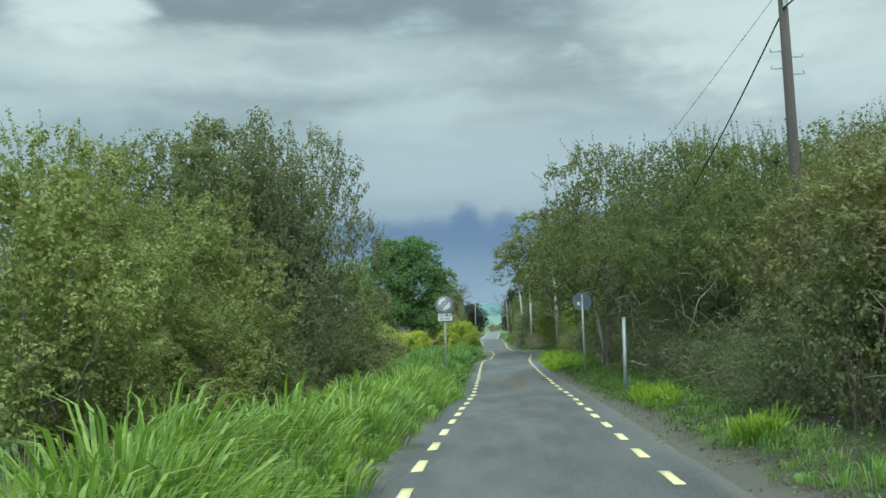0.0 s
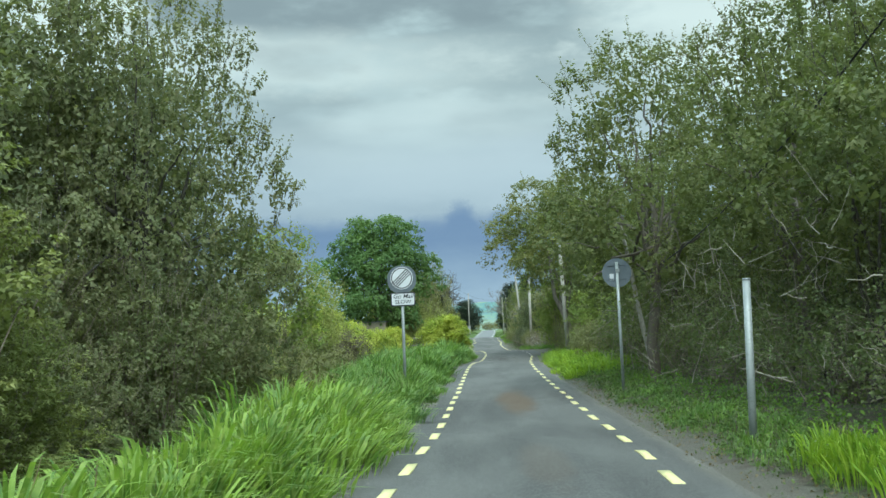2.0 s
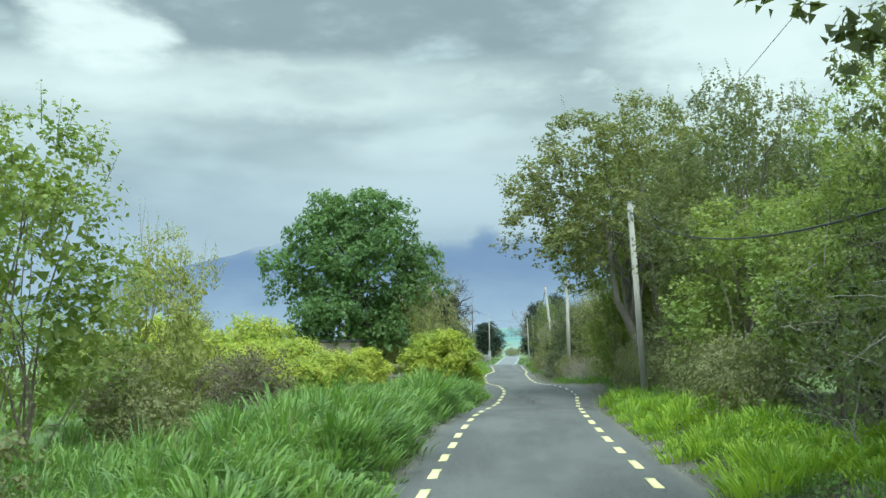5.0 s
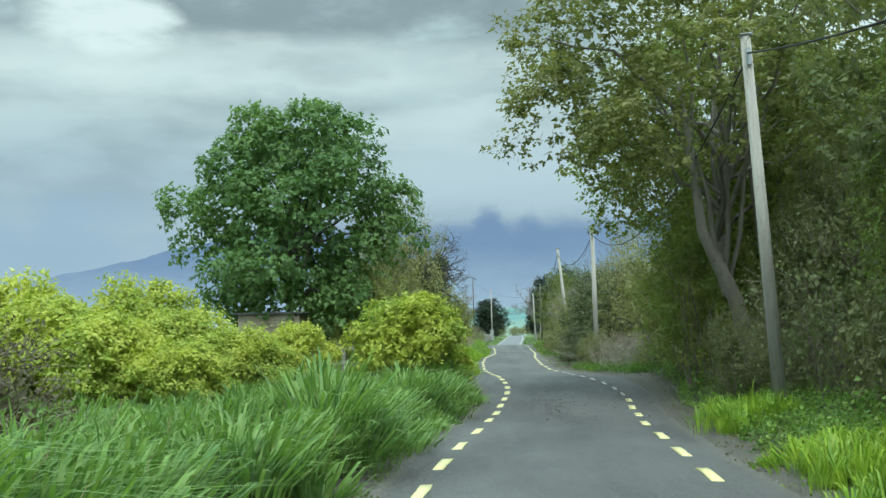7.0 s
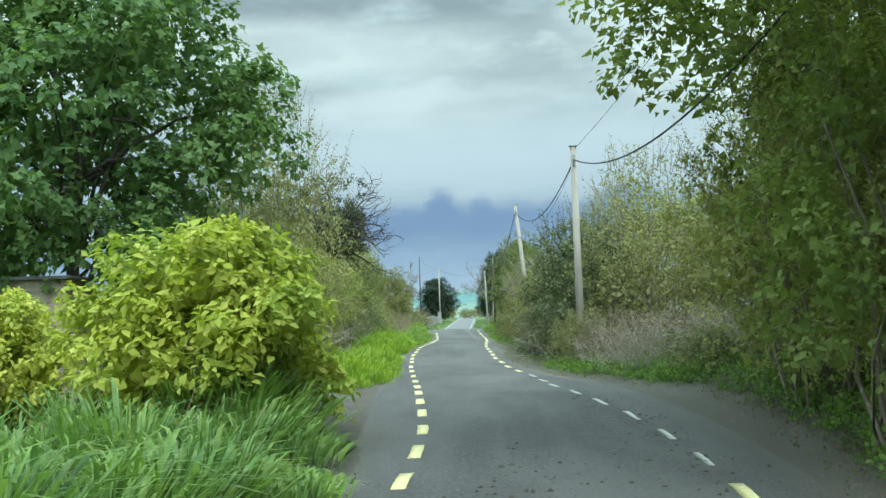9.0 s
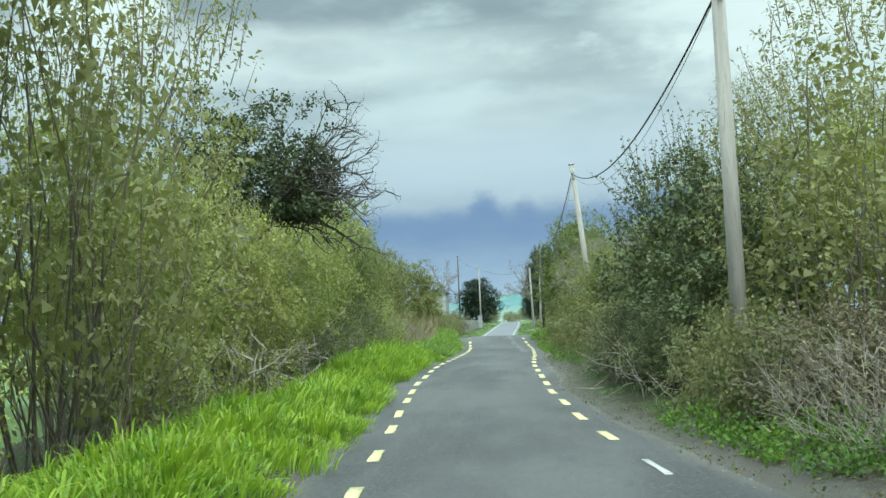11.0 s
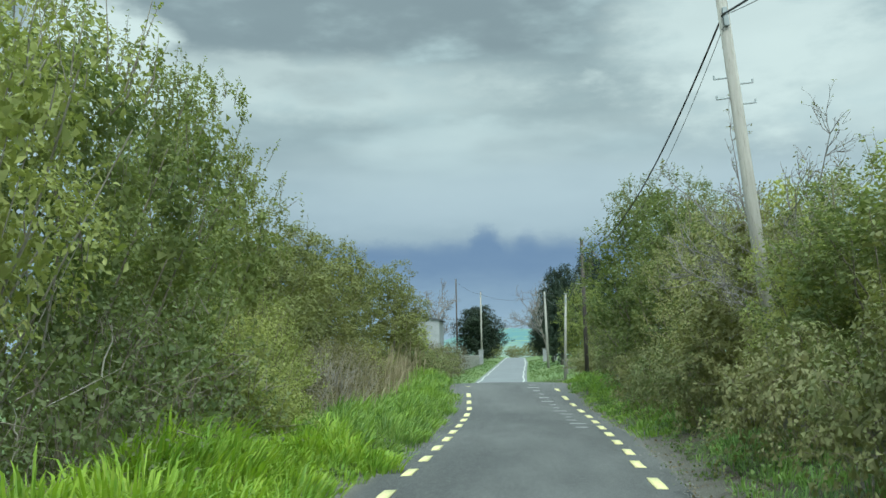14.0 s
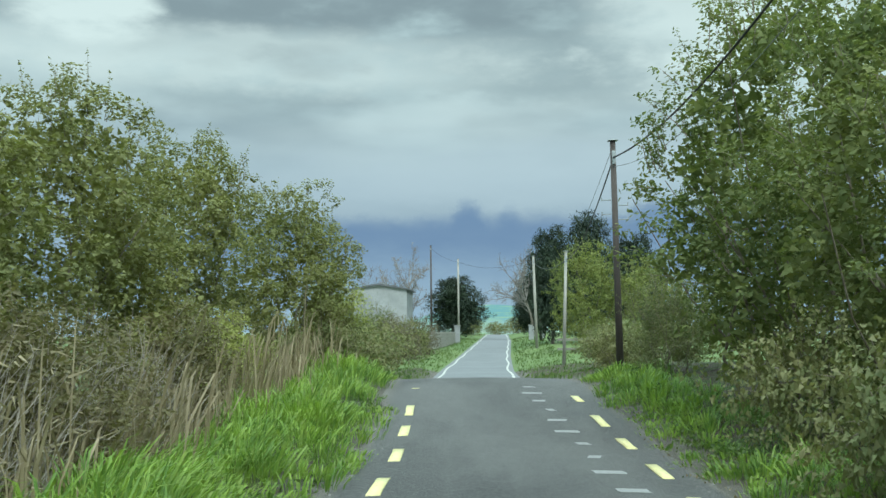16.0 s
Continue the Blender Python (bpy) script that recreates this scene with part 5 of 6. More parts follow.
for x, y, h, r in ((3.7, 101.4, 1.5, 0.9), (3.55, 103.3, 1.6, 0.9), (3.4, 105.2, 1.5, 0.9), (3.3, 107.0, 1.3, 0.85)):
    put("ivy_bush", x, y, h, r, "dark low ivy and bramble heap at the lane's edge")
for x, y in ((3.6, 105.0), (3.5, 108.5), (3.3, 112.0), (3.3, 115.0), (3.2, 118.0), (3.3, 124.0), (3.3, 127.0), (3.4, 130.0), (3.5, 133.0)):
    put("bramble", x, y, 1.4, 1.05, group="brambles at the right verge")

# beyond the hump
for x, y, h, r, kind in ((6.1, 186, 7.4, 2.7, "willow_tall"), (9.6, 184, 6.2, 2.6, "willow_tall"), (4.9, 205, 9.4, 2.0, "cypress"), (8.0, 207, 10.6, 2.8, "cypress"), (11.8, 206, 8.8, 2.4, "cypress"), (-4.2, 241, 7.2, 3.4, "cypress"), (4.4, 240, 7.0, 1.9, "cypress"),
                         (3.6, 151.5, 1.2, 1.2, "bramble"), (4.0, 155.5, 1.4, 1.4, "bramble"), (5.0, 160, 1.6, 1.6, "bramble"), (6.0, 168, 1.8, 2.0, "bramble"), (5.4, 150.5, 2.0, 1.6, "bramble"),
                         (-8.6, 197, 3.4, 2.0, "dark"), (-5.4, 163, 1.9, 1.6, "bramble"), (-6.0, 170, 2.4, 2.2, "bramble"), (-5.4, 177, 2.2, 1.9, "dead_bramble"), (-5.2, 184, 2.2, 1.8, "bramble"), (-5.0, 191, 2.2, 1.7, "dead_bramble"), (-2.6, 262, 2.4, 2.0, "bramble"), (4.0, 275, 2.6, 2.4, "bramble"), (1.0, 318, 2.4, 3.0, "bramble"), (-4.5, 300, 3.0, 3.0, "bramble"), (6.5, 300, 3.0, 3.0, "bramble")):
    put(kind, x, y, h, r)

bare_tree(4.9, 123.2, 4.3, 1.35, (-0.8, 0.0), 84, "young ash tree with fine arching branches and opening buds", 1500)
bare_tree(4.6, 236, 10.4, 2.9, (-2.6, 0.0), 81, "leafless tree leaning over the far lane")
bare_tree(-7.6, 216, 9.4, 2.0, (0.0, 0.0), 82, "upright leafless tree with fine grey branches")
bare_tree(-9.8, 217, 8.0, 2.0, (-0.4, 0.0), 83, "upright leafless tree with fine grey branches")


def blades(name, n, spot, tall, wide, mat, seed, label, arch=0.55, wind=(0.35, 0.0), category="grass", per=1, girth=0.2):
    """Long bent grass blades, in domed tufts of about per blades, at spots given by spot(rnd, n) -> x, y, height factor."""
    rnd = np.random.default_rng(seed)
    cx, cy, grow = spot(rnd, max(n // per, 1))
    m = len(cx)
    size = rnd.uniform(0.55, 1.25, m)
    sway = rnd.normal(0, 0.22, (m, 2)) if per > 1 else np.zeros((m, 2))
    x, y, grow, size, swx, swy = (np.repeat(v, per) for v in (cx, cy, grow, size, sway[:, 0], sway[:, 1]))
    n = len(x)
    b = rnd.uniform(0, 2 * np.pi, n)
    out = np.stack([np.cos(b), np.sin(b), np.zeros(n)], 1)
    u = rnd.uniform(0, 1, n) ** 0.6 if per > 1 else rnd.uniform(0, 1, n)
    far = u * girth * size if per > 1 else 0 * u
    x, y = x + out[:, 0] * far, y + out[:, 1] * far
    base = np.stack([x, y, land(x, y) - 0.03], 1)
    h = tall * grow * (0.6 + 0.5 * size) * (1.08 - 0.38 * u) * rnd.uniform(0.75, 1.12, n)
    gust = 0.55 + 0.55 * np.sin(x * 0.9 + y * 0.7) * np.sin(y * 0.43 + 1)
    lean = out * ((u * arch) * rnd.uniform(0.6, 1.2, n))[:, None] + np.stack([wind[0] * gust * 1.5 + swx, wind[1] * gust + swy, 0 * gust], 1)
    a = b + np.pi / 2 + rnd.normal(0, 0.6, n)
    side = np.stack([np.cos(a), np.sin(a), np.zeros(n)], 1)
    w = (wide * rnd.uniform(0.55, 1.5, n))[:, None] * side * 0.5
    up = np.array([0, 0, 1.0])
    H = h[:, None]
    p1 = base + up * H * 0.48 + lean * H * 0.16
    p2 = base + up * H * 0.82 + lean * H * 0.55
    p3 = base + up * H * (0.92 - 0.10 * np.linalg.norm(lean, axis=1, keepdims=True)) + lean * H * 1.05
    v = np.stack([base, p1 - w, p1 + w, p2 - w * 0.75, p2 + w * 0.75, p3], 1).reshape(-1, 3)
    k = np.arange(n)[:, None] * 6
    f = np.concatenate([k + np.array([[0, 2, 1]]), k + np.array([[1, 2, 4]]), k + np.array([[1, 4, 3]]), k + np.array([[3, 4, 5]])])
    return tagged(new(name, mesh_of(name, v, f, mat)), label, category, kind="stuff")


def tufted(rnd, x, y, cell=1.1):
    """Clumps: height factor that swells and sinks over about a metre."""
    s = np.sin(x * 2.1 / cell + np.sin(y * 1.7 / cell) * 1.3) * np.sin(y * 2.4 / cell + np.sin(x * 1.1) * 1.2)
    m = np.sin(x * 0.9 + np.sin(y * 0.53) * 2.0 + 0.7) * np.sin(y * 0.82 + np.sin(x * 0.7 + y * 0.21) * 1.6)
    return np.clip(0.80 + 0.22 * s + 0.42 * m, 0.22, 1.45)


def verge(side, y0, y1, inner, outer, low=0.45, bare=0.0):
    def spot(rnd, n):
        y = rnd.uniform(y0, y1, n)
        f = rnd.uniform(0, 1, n) ** 0.9
        edge = half_left(y) if side < 0 else half_right(y)
        off = edge + inner + (outer - inner) * f
        x = road_x(y) + side * off
        grow = tufted(rnd, x, y) * (low + (1 - low) * np.clip((off - edge - inner) / 0.7, 0, 1))
        ok = grow > bare
        return x[ok], y[ok], grow[ok]
    return spot


for y0, y1, n, tall, wide, mat in ((-4, 16, 15000, 0.72, 1.9, BLADE), (16, 34, 16000, 0.72, 1.9, BLADE), (34, 54, 16000, 0.68, 2.1, BLADE_DEEP), (54, 70, 21000, 0.86, 3.2, BLADE_DEEP), (70, 83.0, 17000, 0.84, 3.2, BLADE_DEEP), (83.0, 87.0, 3000, 0.5, 1.6, BLADE_DEEP)):
    blades("tall_grass", int(n * 0.72), verge(-1, y0, y1, 0.0, wide, 0.42), tall * 1.2, 0.033, mat, int(y0) + 50, "tall lush green grass leaning in the wind on the verge", 1.0, (0.14, 0.03), per=56, girth=0.36)
    blades("seed_stalks", int((y1 - y0) * 16), verge(-1, y0, y1, 0.4, wide, 0.8), tall * 1.25, 0.009, STRAW, int(y0) + 350, "thin pale seed stalks standing out of the grass", 0.25, (0.3, 0.05))
for y0, y1, n, tall in ((84.6, 107, 23000, 0.50), (107, 121, 15000, 0.55)):
    blades("bright_grass", n, verge(-1, y0, y1, -0.12, 2.7 if y0 < 100 else 2.0, 0.5), tall * 1.25, 0.024, BLADE_BRIGHT, int(y0) + 50, "bright yellow-green grass along the verge", 0.75, (0.12, 0.03), per=32, girth=0.30)
    blades("seed_stalks", int((y1 - y0) * 14), verge(-1, y0, y1, 0.5, 1.75, 0.8), tall * 1.3, 0.009, STRAW, int(y0) + 350, "thin pale seed stalks standing out of the grass", 0.25, (0.3, 0.05))
for y0, y1, n, tall in ((121, 136, 10000, 0.68), (136, 147, 4500, 0.55)):
    blades("verge_grass", n, verge(-1, y0, y1, -0.08, 1.9), tall, 0.019, BLADE, int(y0) + 50, "green grass on the verge before the hump", 0.85, (0.25, 0.05), per=22, girth=0.2)
for y0, y1, n, tall in ((2, 22, 4500, 0.30), (22, 36, 4500, 0.24), (36, 52, 4500, 0.22), (66, 73, 2400, 0.34), (73, 96, 3000, 0.26), (96, 112, 420, 0.16), (112, 146, 9500, 0.3)):
    blades("verge_grass", n, verge(1, y0, y1, 0.15, 1.5, 0.3, 0.5), tall, 0.014, BLADE_DEEP, int(y0) + 70, "short green grass on the road's edge", 0.6, (0.1, 0.0), per=14, girth=0.14)


blades("lush_grass", 5200, verge(1, 124, 145, -0.05, 0.95, 0.4), 0.42, 0.02, BLADE, 174, "green grass at the foot of the hedge", 0.9, (0.03, 0), per=26, girth=0.22)
blades("lush_grass", 12000, verge(1, 50, 66, 0.05, 2.3, 0.45), 0.62, 0.024, BLADE_BRIGHT, 173, "lush green grass at the hedge foot", 0.9, (0.05, 0), per=40, girth=0.3)


def clumps(places, spread):
    """Tufts gathered round a few places."""
    def spot(rnd, n):
        c = rnd.integers(0, len(places), n)
        at = np.array(places)[c]
        return at[:, 0] + rnd.normal(0, spread, n), at[:, 1] + rnd.normal(0, spread * 2.2, n), rnd.uniform(0.7, 1.15, n)
    return spot


blades("bright_tuft", 2200, clumps([(3.75, 25.2), (3.85, 23.8), (3.7, 22.4), (3.6, 14.0)], 0.16), 0.46, 0.018, BLADE_BRIGHT, 171, "bright green grass tufts on the road's edge", 0.7, (0.1, 0), per=30, girth=0.2)
blades("bright_tuft", 2800, clumps([(3.75, 69.8), (4.1, 70.6), (3.55, 63.6), (3.8, 63.0)], 0.24), 0.52, 0.019, BLADE_BRIGHT, 172, "bright green grass tufts on the road's edge", 0.7, (0.1, 0), per=30, girth=0.22)
blades("meadow_grass", 13000, verge(-1, 50, 86, 2.8, 7.0, 0.9), 0.68, 0.022, BLADE_DEEP, 95, "tall meadow grass before the shrubs", 0.7, (0.35, 0), per=24, girth=0.28)
blades("meadow_grass", 9000, verge(-1, 60, 100, 6.5, 20.0, 0.9), 0.5, 0.03, BLADE, 96, "rough meadow grass behind the gateway", 0.7, (0.3, 0), per=6)
blades("rough_grass", 12000, verge(-1, 0, 52, 1.7, 5.6, 0.9), 0.7, 0.024, BLADE_DEEP, 91, "rough grass in the ditch", 0.9, (0.25, 0), per=36, girth=0.34)
blades("far_grass", 7000, lambda rnd, n: (lambda y, s: (road_x(y) + s * (1.9 + rnd.uniform(0, 3.0, n)), y, 0.8 + 0 * y))(rnd.uniform(147, 235, n), rnd.choice([-1.0, 1.0], n)), 0.2, 0.04, WEED, 92, "dull green grass verges beyond the hump")


def reed_spot(rnd, n):
    c = rnd.integers(0, 8, n)
    cy, cx = np.array([129.0, 131.5, 134.0, 136.5, 138.5, 140.5, 142.5, 144.0])[c], np.array([-3.6, -3.7, -3.9, -3.9, -4.0, -4.1, -4.2, -4.2])[c]
    return cx + rnd.normal(0, 0.45, n), cy + rnd.normal(0, 1.0, n), rnd.uniform(0.5, 1.1, n)


blades("dead_reeds", 1250, reed_spot, 1.5, 0.02, STRAW, 93, "pale dead reeds in the ditch", 0.5, (0.16, 0.0), "reeds")
blades("dry_stalks", 700, lambda rnd, n: (rnd.uniform(-7.5, -4.2, n), rnd.uniform(8, 20, n), np.full(n, 1.0)), 1.0, 0.014, STRAW, 94, "dry stalks in the ditch", 0.25, (0.1, 0), "dead stalks")


def weeds(name, n, x0, x1, y0, y1, tall, mat, seed, label, side=0, big=1.0):
    """Low broad-leaved plants: leaves on short stalks."""
    rnd = np.random.default_rng(seed)
    each = 14 if tall > 0.1 else 4
    x, y = np.repeat(rnd.uniform(x0, x1, n // each), each), np.repeat(rnd.uniform(y0, y1, n // each), each)
    n = len(x)
    grow = np.repeat(rnd.uniform(0.45, 1.2, n // each), each)
    ang, far = rnd.uniform(0, 2 * np.pi, n), rnd.uniform(0, 1, n) ** 0.6
    x, y = x + np.cos(ang) * far * 0.14 * grow, y + np.sin(ang) * far * 0.14 * grow
    if side:
        # x0 and x1 are then distances outward from the paved edge
        x = road_x(y) + side * ((half_left(y) if side < 0 else half_right(y)) + x)
    z = np.maximum(land(x, y), road_z(y) + 0.02 - 3.0 * (side == 0)) + rnd.uniform(0.0, 1, n) ** 1.2 * (1.1 - 0.7 * far) * grow * tall
    way = unit(rnd.normal(size=(n, 3)) + np.array([0, 0, 0.35]))
    size = rnd.uniform(0.03, 0.068, n) * big
    v, f = leaf_lot(np.stack([x, y, z], 1), way, unit(rnd.normal(size=(n, 3)) * 0.5 + np.array([0, 0, 1])), size, size * 0.7)
    return tagged(new(name, mesh_of(name, v, f, mat)), label, "weeds", kind="stuff")


for y0, y1, n, x0, x1 in ((4, 24, 5000, 0.25, 2.4), (24, 50, 10500, 0.2, 2.2), (50, 72, 8000, 0.3, 2.6), (72, 96, 11000, 0.3, 3.0), (96, 116, 1000, 0.5, 1.7), (116, 146, 5500, 0.25, 1.6)):
    weeds("verge_weeds", n, x0, x1, y0, y1, 0.36, WEED, int(y0) + 11, "low nettles and docks at the hedge foot", 1)
    weeds("leaf_litter", n // 3, -0.1, 1.9, y0, y1, 0.03, DEAD_LEAF, int(y0) + 611, "brown dead leaves and stems along the road's edge", 1, 0.8)
weeds("nettle_patch", 4500, 0.9, 2.6, 50, 67, 0.7, NETTLE, 199, "fresh green nettles among the grass", 1, 1.3)
weeds("nettle_patch", 16000, 0.25, 2.8, 66, 92, 0.5, NETTLE, 200, "green nettles and docks along the road's edge", 1, 1.2)
weeds("nettle_patch", 5200, 0.2, 1.4, 88, 99, 0.36, NETTLE, 202, "green nettles along the road's edge before the cut brambles", 1, 1.2)
weeds("nettle_patch", 3600, 0.85, 2.4, 20, 50, 0.62, NETTLE, 201, "nettles and docks before the dark hedge foot", 1, 1.2)
weeds("nettle_patch", 3200, -5.4, -3.3, 29.5, 35.5, 0.75, NETTLE, 198, "fresh light green nettle patch in the ditch", 0, 1.7)
weeds("ditch_weeds", 9000, -7.0, -3.4, 4, 52, 0.5, WEED, 98, "dark low weeds in the ditch")
weeds("verge_weeds", 6500, 0.02, 0.5, 0, 80, 0.2, WEED, 97, "low broad-leaved weeds along the grit", -1)


def dead_sticks(name, n, x0, x1, y0, y1, z1, seed, label, stout=1.0):
    rnd = np.random.default_rng(seed)
    x, y = rnd.uniform(x0, x1, n), rnd.uniform(y0, y1, n)
    base = np.stack([x, y, land(x, y) + rnd.uniform(0, z1, n)], 1)
    way = unit(rnd.normal(size=(n, 3)) * np.array([1, 1, 0.8]) + np.array([-0.2, 0, 0.6]))
    ln = rnd.uniform(0.25, 0.95, (n, 1, 1)) * stout ** 0.6
    t = np.linspace(0, 1, 5)[None, :, None]
    path = base[:, None] + way[:, None] * ln * t + rnd.normal(size=(n, 5, 3)) * 0.016
    v, f = tubes(path, 0.008 * stout * np.linspace(1, 0.3, 5)[None] * rnd.uniform(0.5, 1.6, (n, 1)), 4)
    return tagged(new(name, mesh_of(name, v, f, PALE_STICK)), label, "branches", kind="stuff")


dead_sticks("dead_branches", 300, 4.3, 5.8, 22, 54, 2.8, 61, "pale broken branches in the hedge foot", 1.1)
dead_sticks("dead_branches", 260, 4.2, 8.0, 92, 99, 0.5, 62, "heap of cut dead brambles")
dead_sticks("dead_branches", 210, -4.7, -3.4, 99, 126, 1.2, 63, "bleached dead branches at the hedge foot", 1.3)
dead_sticks("dead_branches", 90, -4.5, -3.5, 100, 112, 1.3, 65, "bleached broken branches at the hedge foot", 1.9)
dead_sticks("dead_branches", 160, 3.3, 5.0, 102, 112, 1.8, 64, "dead twigs in the blackthorn")
dead_sticks("dead_branches", 170, 2.65, 3.6, 100, 110, 0.9, 66, "cut pale twigs hanging over the road's edge", 0.9)


for i in range(14):
    y = 127.0 + i * 1.15
    o = 1.05 - 0.35 * (y - 127) / 16 + 0.05 * math.sin(i * 2.1)
    w = 0.12 + 0.06 * math.sin(i * 1.7)
    bar = strip("worn_bar", np.array([y, y + 0.1, y + 0.22]), lambda yy: np.array([o - w, o, o + w]) + 0.03 * math.sin(yy * 9), lambda off, yy: crown_of_road(off, yy) + 0.006, GHOST)
    under("worn_bar", bar, road, "worn remnant of white paint")


def pebble_stone():
    m, t, p, o = material("edge_pebble")
    own = t.nodes.new("ShaderNodeNewGeometry").outputs["Random Per Island"]
    col = mixc(t, own, (0.07, 0.067, 0.06), (0.22, 0.212, 0.195))
    t.links.new(col, p.inputs["Base Color"])
    p.inputs["Roughness"].default_value = 0.9
    bump(t, p, noise_tex(t, place(t), 90, 3, 0.6), 0.003)
    return m


def gravel(name, n, side, y0, y1, seed):
    """Loose chippings strewn along the lane's edge."""
    rnd = np.random.default_rng(seed)
    y = rnd.uniform(y0, y1, n)
    h = half_left(y) if side < 0 else half_right(y)
    off = h - np.abs(rnd.normal(0, 0.17, n)) + 0.10
    x = road_x(y) + side * off
    z = np.maximum(land(x, y), road_z(y) + 0.012 + 0.05 * (1 - (off / 2.2) ** 2).clip(-0.4, 1))
    size = 0.006 + 0.014 * rnd.uniform(0, 1, n) ** 3
    ico = np.array([(1, 0, 0), (-1, 0, 0), (0, 1, 0), (0, -1, 0), (0, 0, 0.7), (0, 0, -0.5)])
    v = np.stack([x, y, z], 1)[:, None] + ico[None] * size[:, None, None] * rnd.uniform(0.6, 1.4, (n, 6, 1))
    f = np.array([(0, 2, 4), (2, 1, 4), (1, 3, 4), (3, 0, 4)])
    return tagged(new(name, mesh_of(name, v.reshape(-1, 3), (np.arange(n)[:, None, None] * 6 + f[None]).reshape(-1, 3), PEBBLE)), "loose grey chippings along the lane's edge", "gravel", kind="stuff")


PEBBLE = pebble_stone()

for side in (-1, 1):
    for y0, y1 in ((2, 40), (40, 90), (90, 147)):
        gravel("edge_gravel", 3600, side, y0, y1, y0 + side)
weeds("verge_weeds", 3600, -0.05, 0.35, 84, 140, 0.18, WEED, 197, "low dark weeds along the grit", -1)
weeds("edge_weeds", 3500, -0.12, 0.15, 0, 80, 0.06, WEED, 99, "small weeds creeping onto the lane's edge", -1, 0.7)
weeds("edge_weeds", 4500, -0.1, 0.4, 2, 146, 0.06, WEED, 100, "small weeds creeping onto the lane's edge", 1, 0.7)



def clods(name, n, x, y, wx, wy, seed):
    """Crumbs of dark mud dropped on the lane."""
    rnd = np.random.default_rng(seed)
    px, py = rnd.normal(x, wx, n), rnd.normal(y, wy, n)
    off = px - road_x(py)
    size = 0.006 + 0.03 * rnd.uniform(0, 1, n) ** 4
    ico = np.array([(1, 0, 0), (-1, 0, 0), (0, 1, 0), (0, -1, 0), (0, 0, 0.6), (0, 0, -0.5)])
    v = np.stack([px, py, crown_of_road(off, py)], 1)[:, None] + ico[None] * size[:, None, None] * rnd.uniform(0.6, 1.4, (n, 6, 1))
    f = np.array([(0, 2, 4), (2, 1, 4), (1, 3, 4), (3, 0, 4)])
    return tagged(new(name, mesh_of(name, v.reshape(-1, 3), (np.arange(n)[:, None, None] * 6 + f[None]).reshape(-1, 3), MUD)), "crumbs of dark mud on the asphalt", "mud", kind="stuff")


MUD = two_scale("dark_mud", (0.035, 0.03, 0.024), (0.05, 0.042, 0.033), (0.08, 0.07, 0.055), 4, 40, 0.9)
clods("mud_crumbs", 420, 1.3, 77.5, 0.4, 1.6, 301)
clods("mud_crumbs", 420, 3.0, 79.0, 0.35, 4.0, 302)
clods("mud_crumbs", 320, -1.0, 78.5, 0.25, 2.5, 303)

# ---------------------------------------------------------------- poles and wires
def utility_pole(x, y, top, lean_x, dark=False, steps=False, label="", girth=1.0):
    """A wooden pole: x, y of its foot, height of its top, the sideways shift of the top."""
    z0 = float(land(x, y)) - 0.3
    thing = new("utility_pole")
    h = top - z0
    thing.matrix_basis = pose(x, y, z0, 0, math.degrees(math.atan2(lean_x, h)), 0)
    part("pole", rod(bmesh.new(), 0.115 * girth, 0.085 * girth, 0, h, 14, 0.012), POLE_DARK if dark else POLE_WOOD, thing, smooth=True)
    bm = bmesh.new()
    box(bm, -0.04, -0.14, h - 0.55, 0.04, -0.09, h - 0.25, 0.008)
    part("cable_bracket", bm, STEEL, thing, "small steel cable bracket")
    bm = bmesh.new()
    box(bm, -0.11, -0.11, h - 0.01, 0.11, 0.11, h + 0.012, 0.01)
    part("cap", bm, STEEL, thing, "flat metal cap")
    if steps:
        for i in range(4):
            bm = bmesh.new()
            s = 1 if i % 2 else -1
            box(bm, min(s * 0.08, s * 0.30), -0.012, 0, max(s * 0.08, s * 0.30), 0.012, 0.024, 0.004)
            box(bm, min(s * 0.276, s * 0.30), -0.012, 0.024, max(s * 0.276, s * 0.30), 0.012, 0.07)
            part("step_iron", bm, STEEL, thing, m=pose(0, 0, h - 1.35 - 0.32 * (i // 2) - 0.12 * (i % 2)))
    return tagged(thing, label or "weathered grey wooden utility pole carrying cables", "utility pole", "poles along the lane")


POLES = [(5.75, 18.7, 8.15, -0.19, True, True), (4.75, 71.3, 6.35, -0.29, False, False), (3.85, 97.4, 5.98, -0.03, False, False), (4.12, 122.0, 7.2, -0.7, False, True), (2.85, 144.5, 5.95, -0.08, True, True),
         (3.25, 168.0, 5.4, 0.17, False, False), (3.35, 197.0, 7.4, -0.22, False, False), (-3.35, 226.0, 9.4, -0.03, False, False), (-6.8, 237.0, 11.8, -0.05, True, False), (4.5, 215.0, 6.4, 0.0, True, False)]
for x, y, top, lean, dk, st in POLES:
    utility_pole(x, y, top, lean, dk, st, "dark creosoted wooden utility pole with step irons" if dk else "", 0.72 if 140 < y < 180 else 1.0)


def cable(a, b, sag, thick, mat, label):
    """A hanging cable between two points."""
    t = np.linspace(0, 1, 40)
    p = np.array(a)[None] * (1 - t)[:, None] + np.array(b)[None] * t[:, None]
    p[:, 2] -= sag * 4 * t * (1 - t)
    v, f = tubes(p[None], np.full((1, 40), thick), 6)
    return tagged(new("overhead_cable", mesh_of("overhead_cable", v, f, mat, True)), label, "cable", "overhead cables")


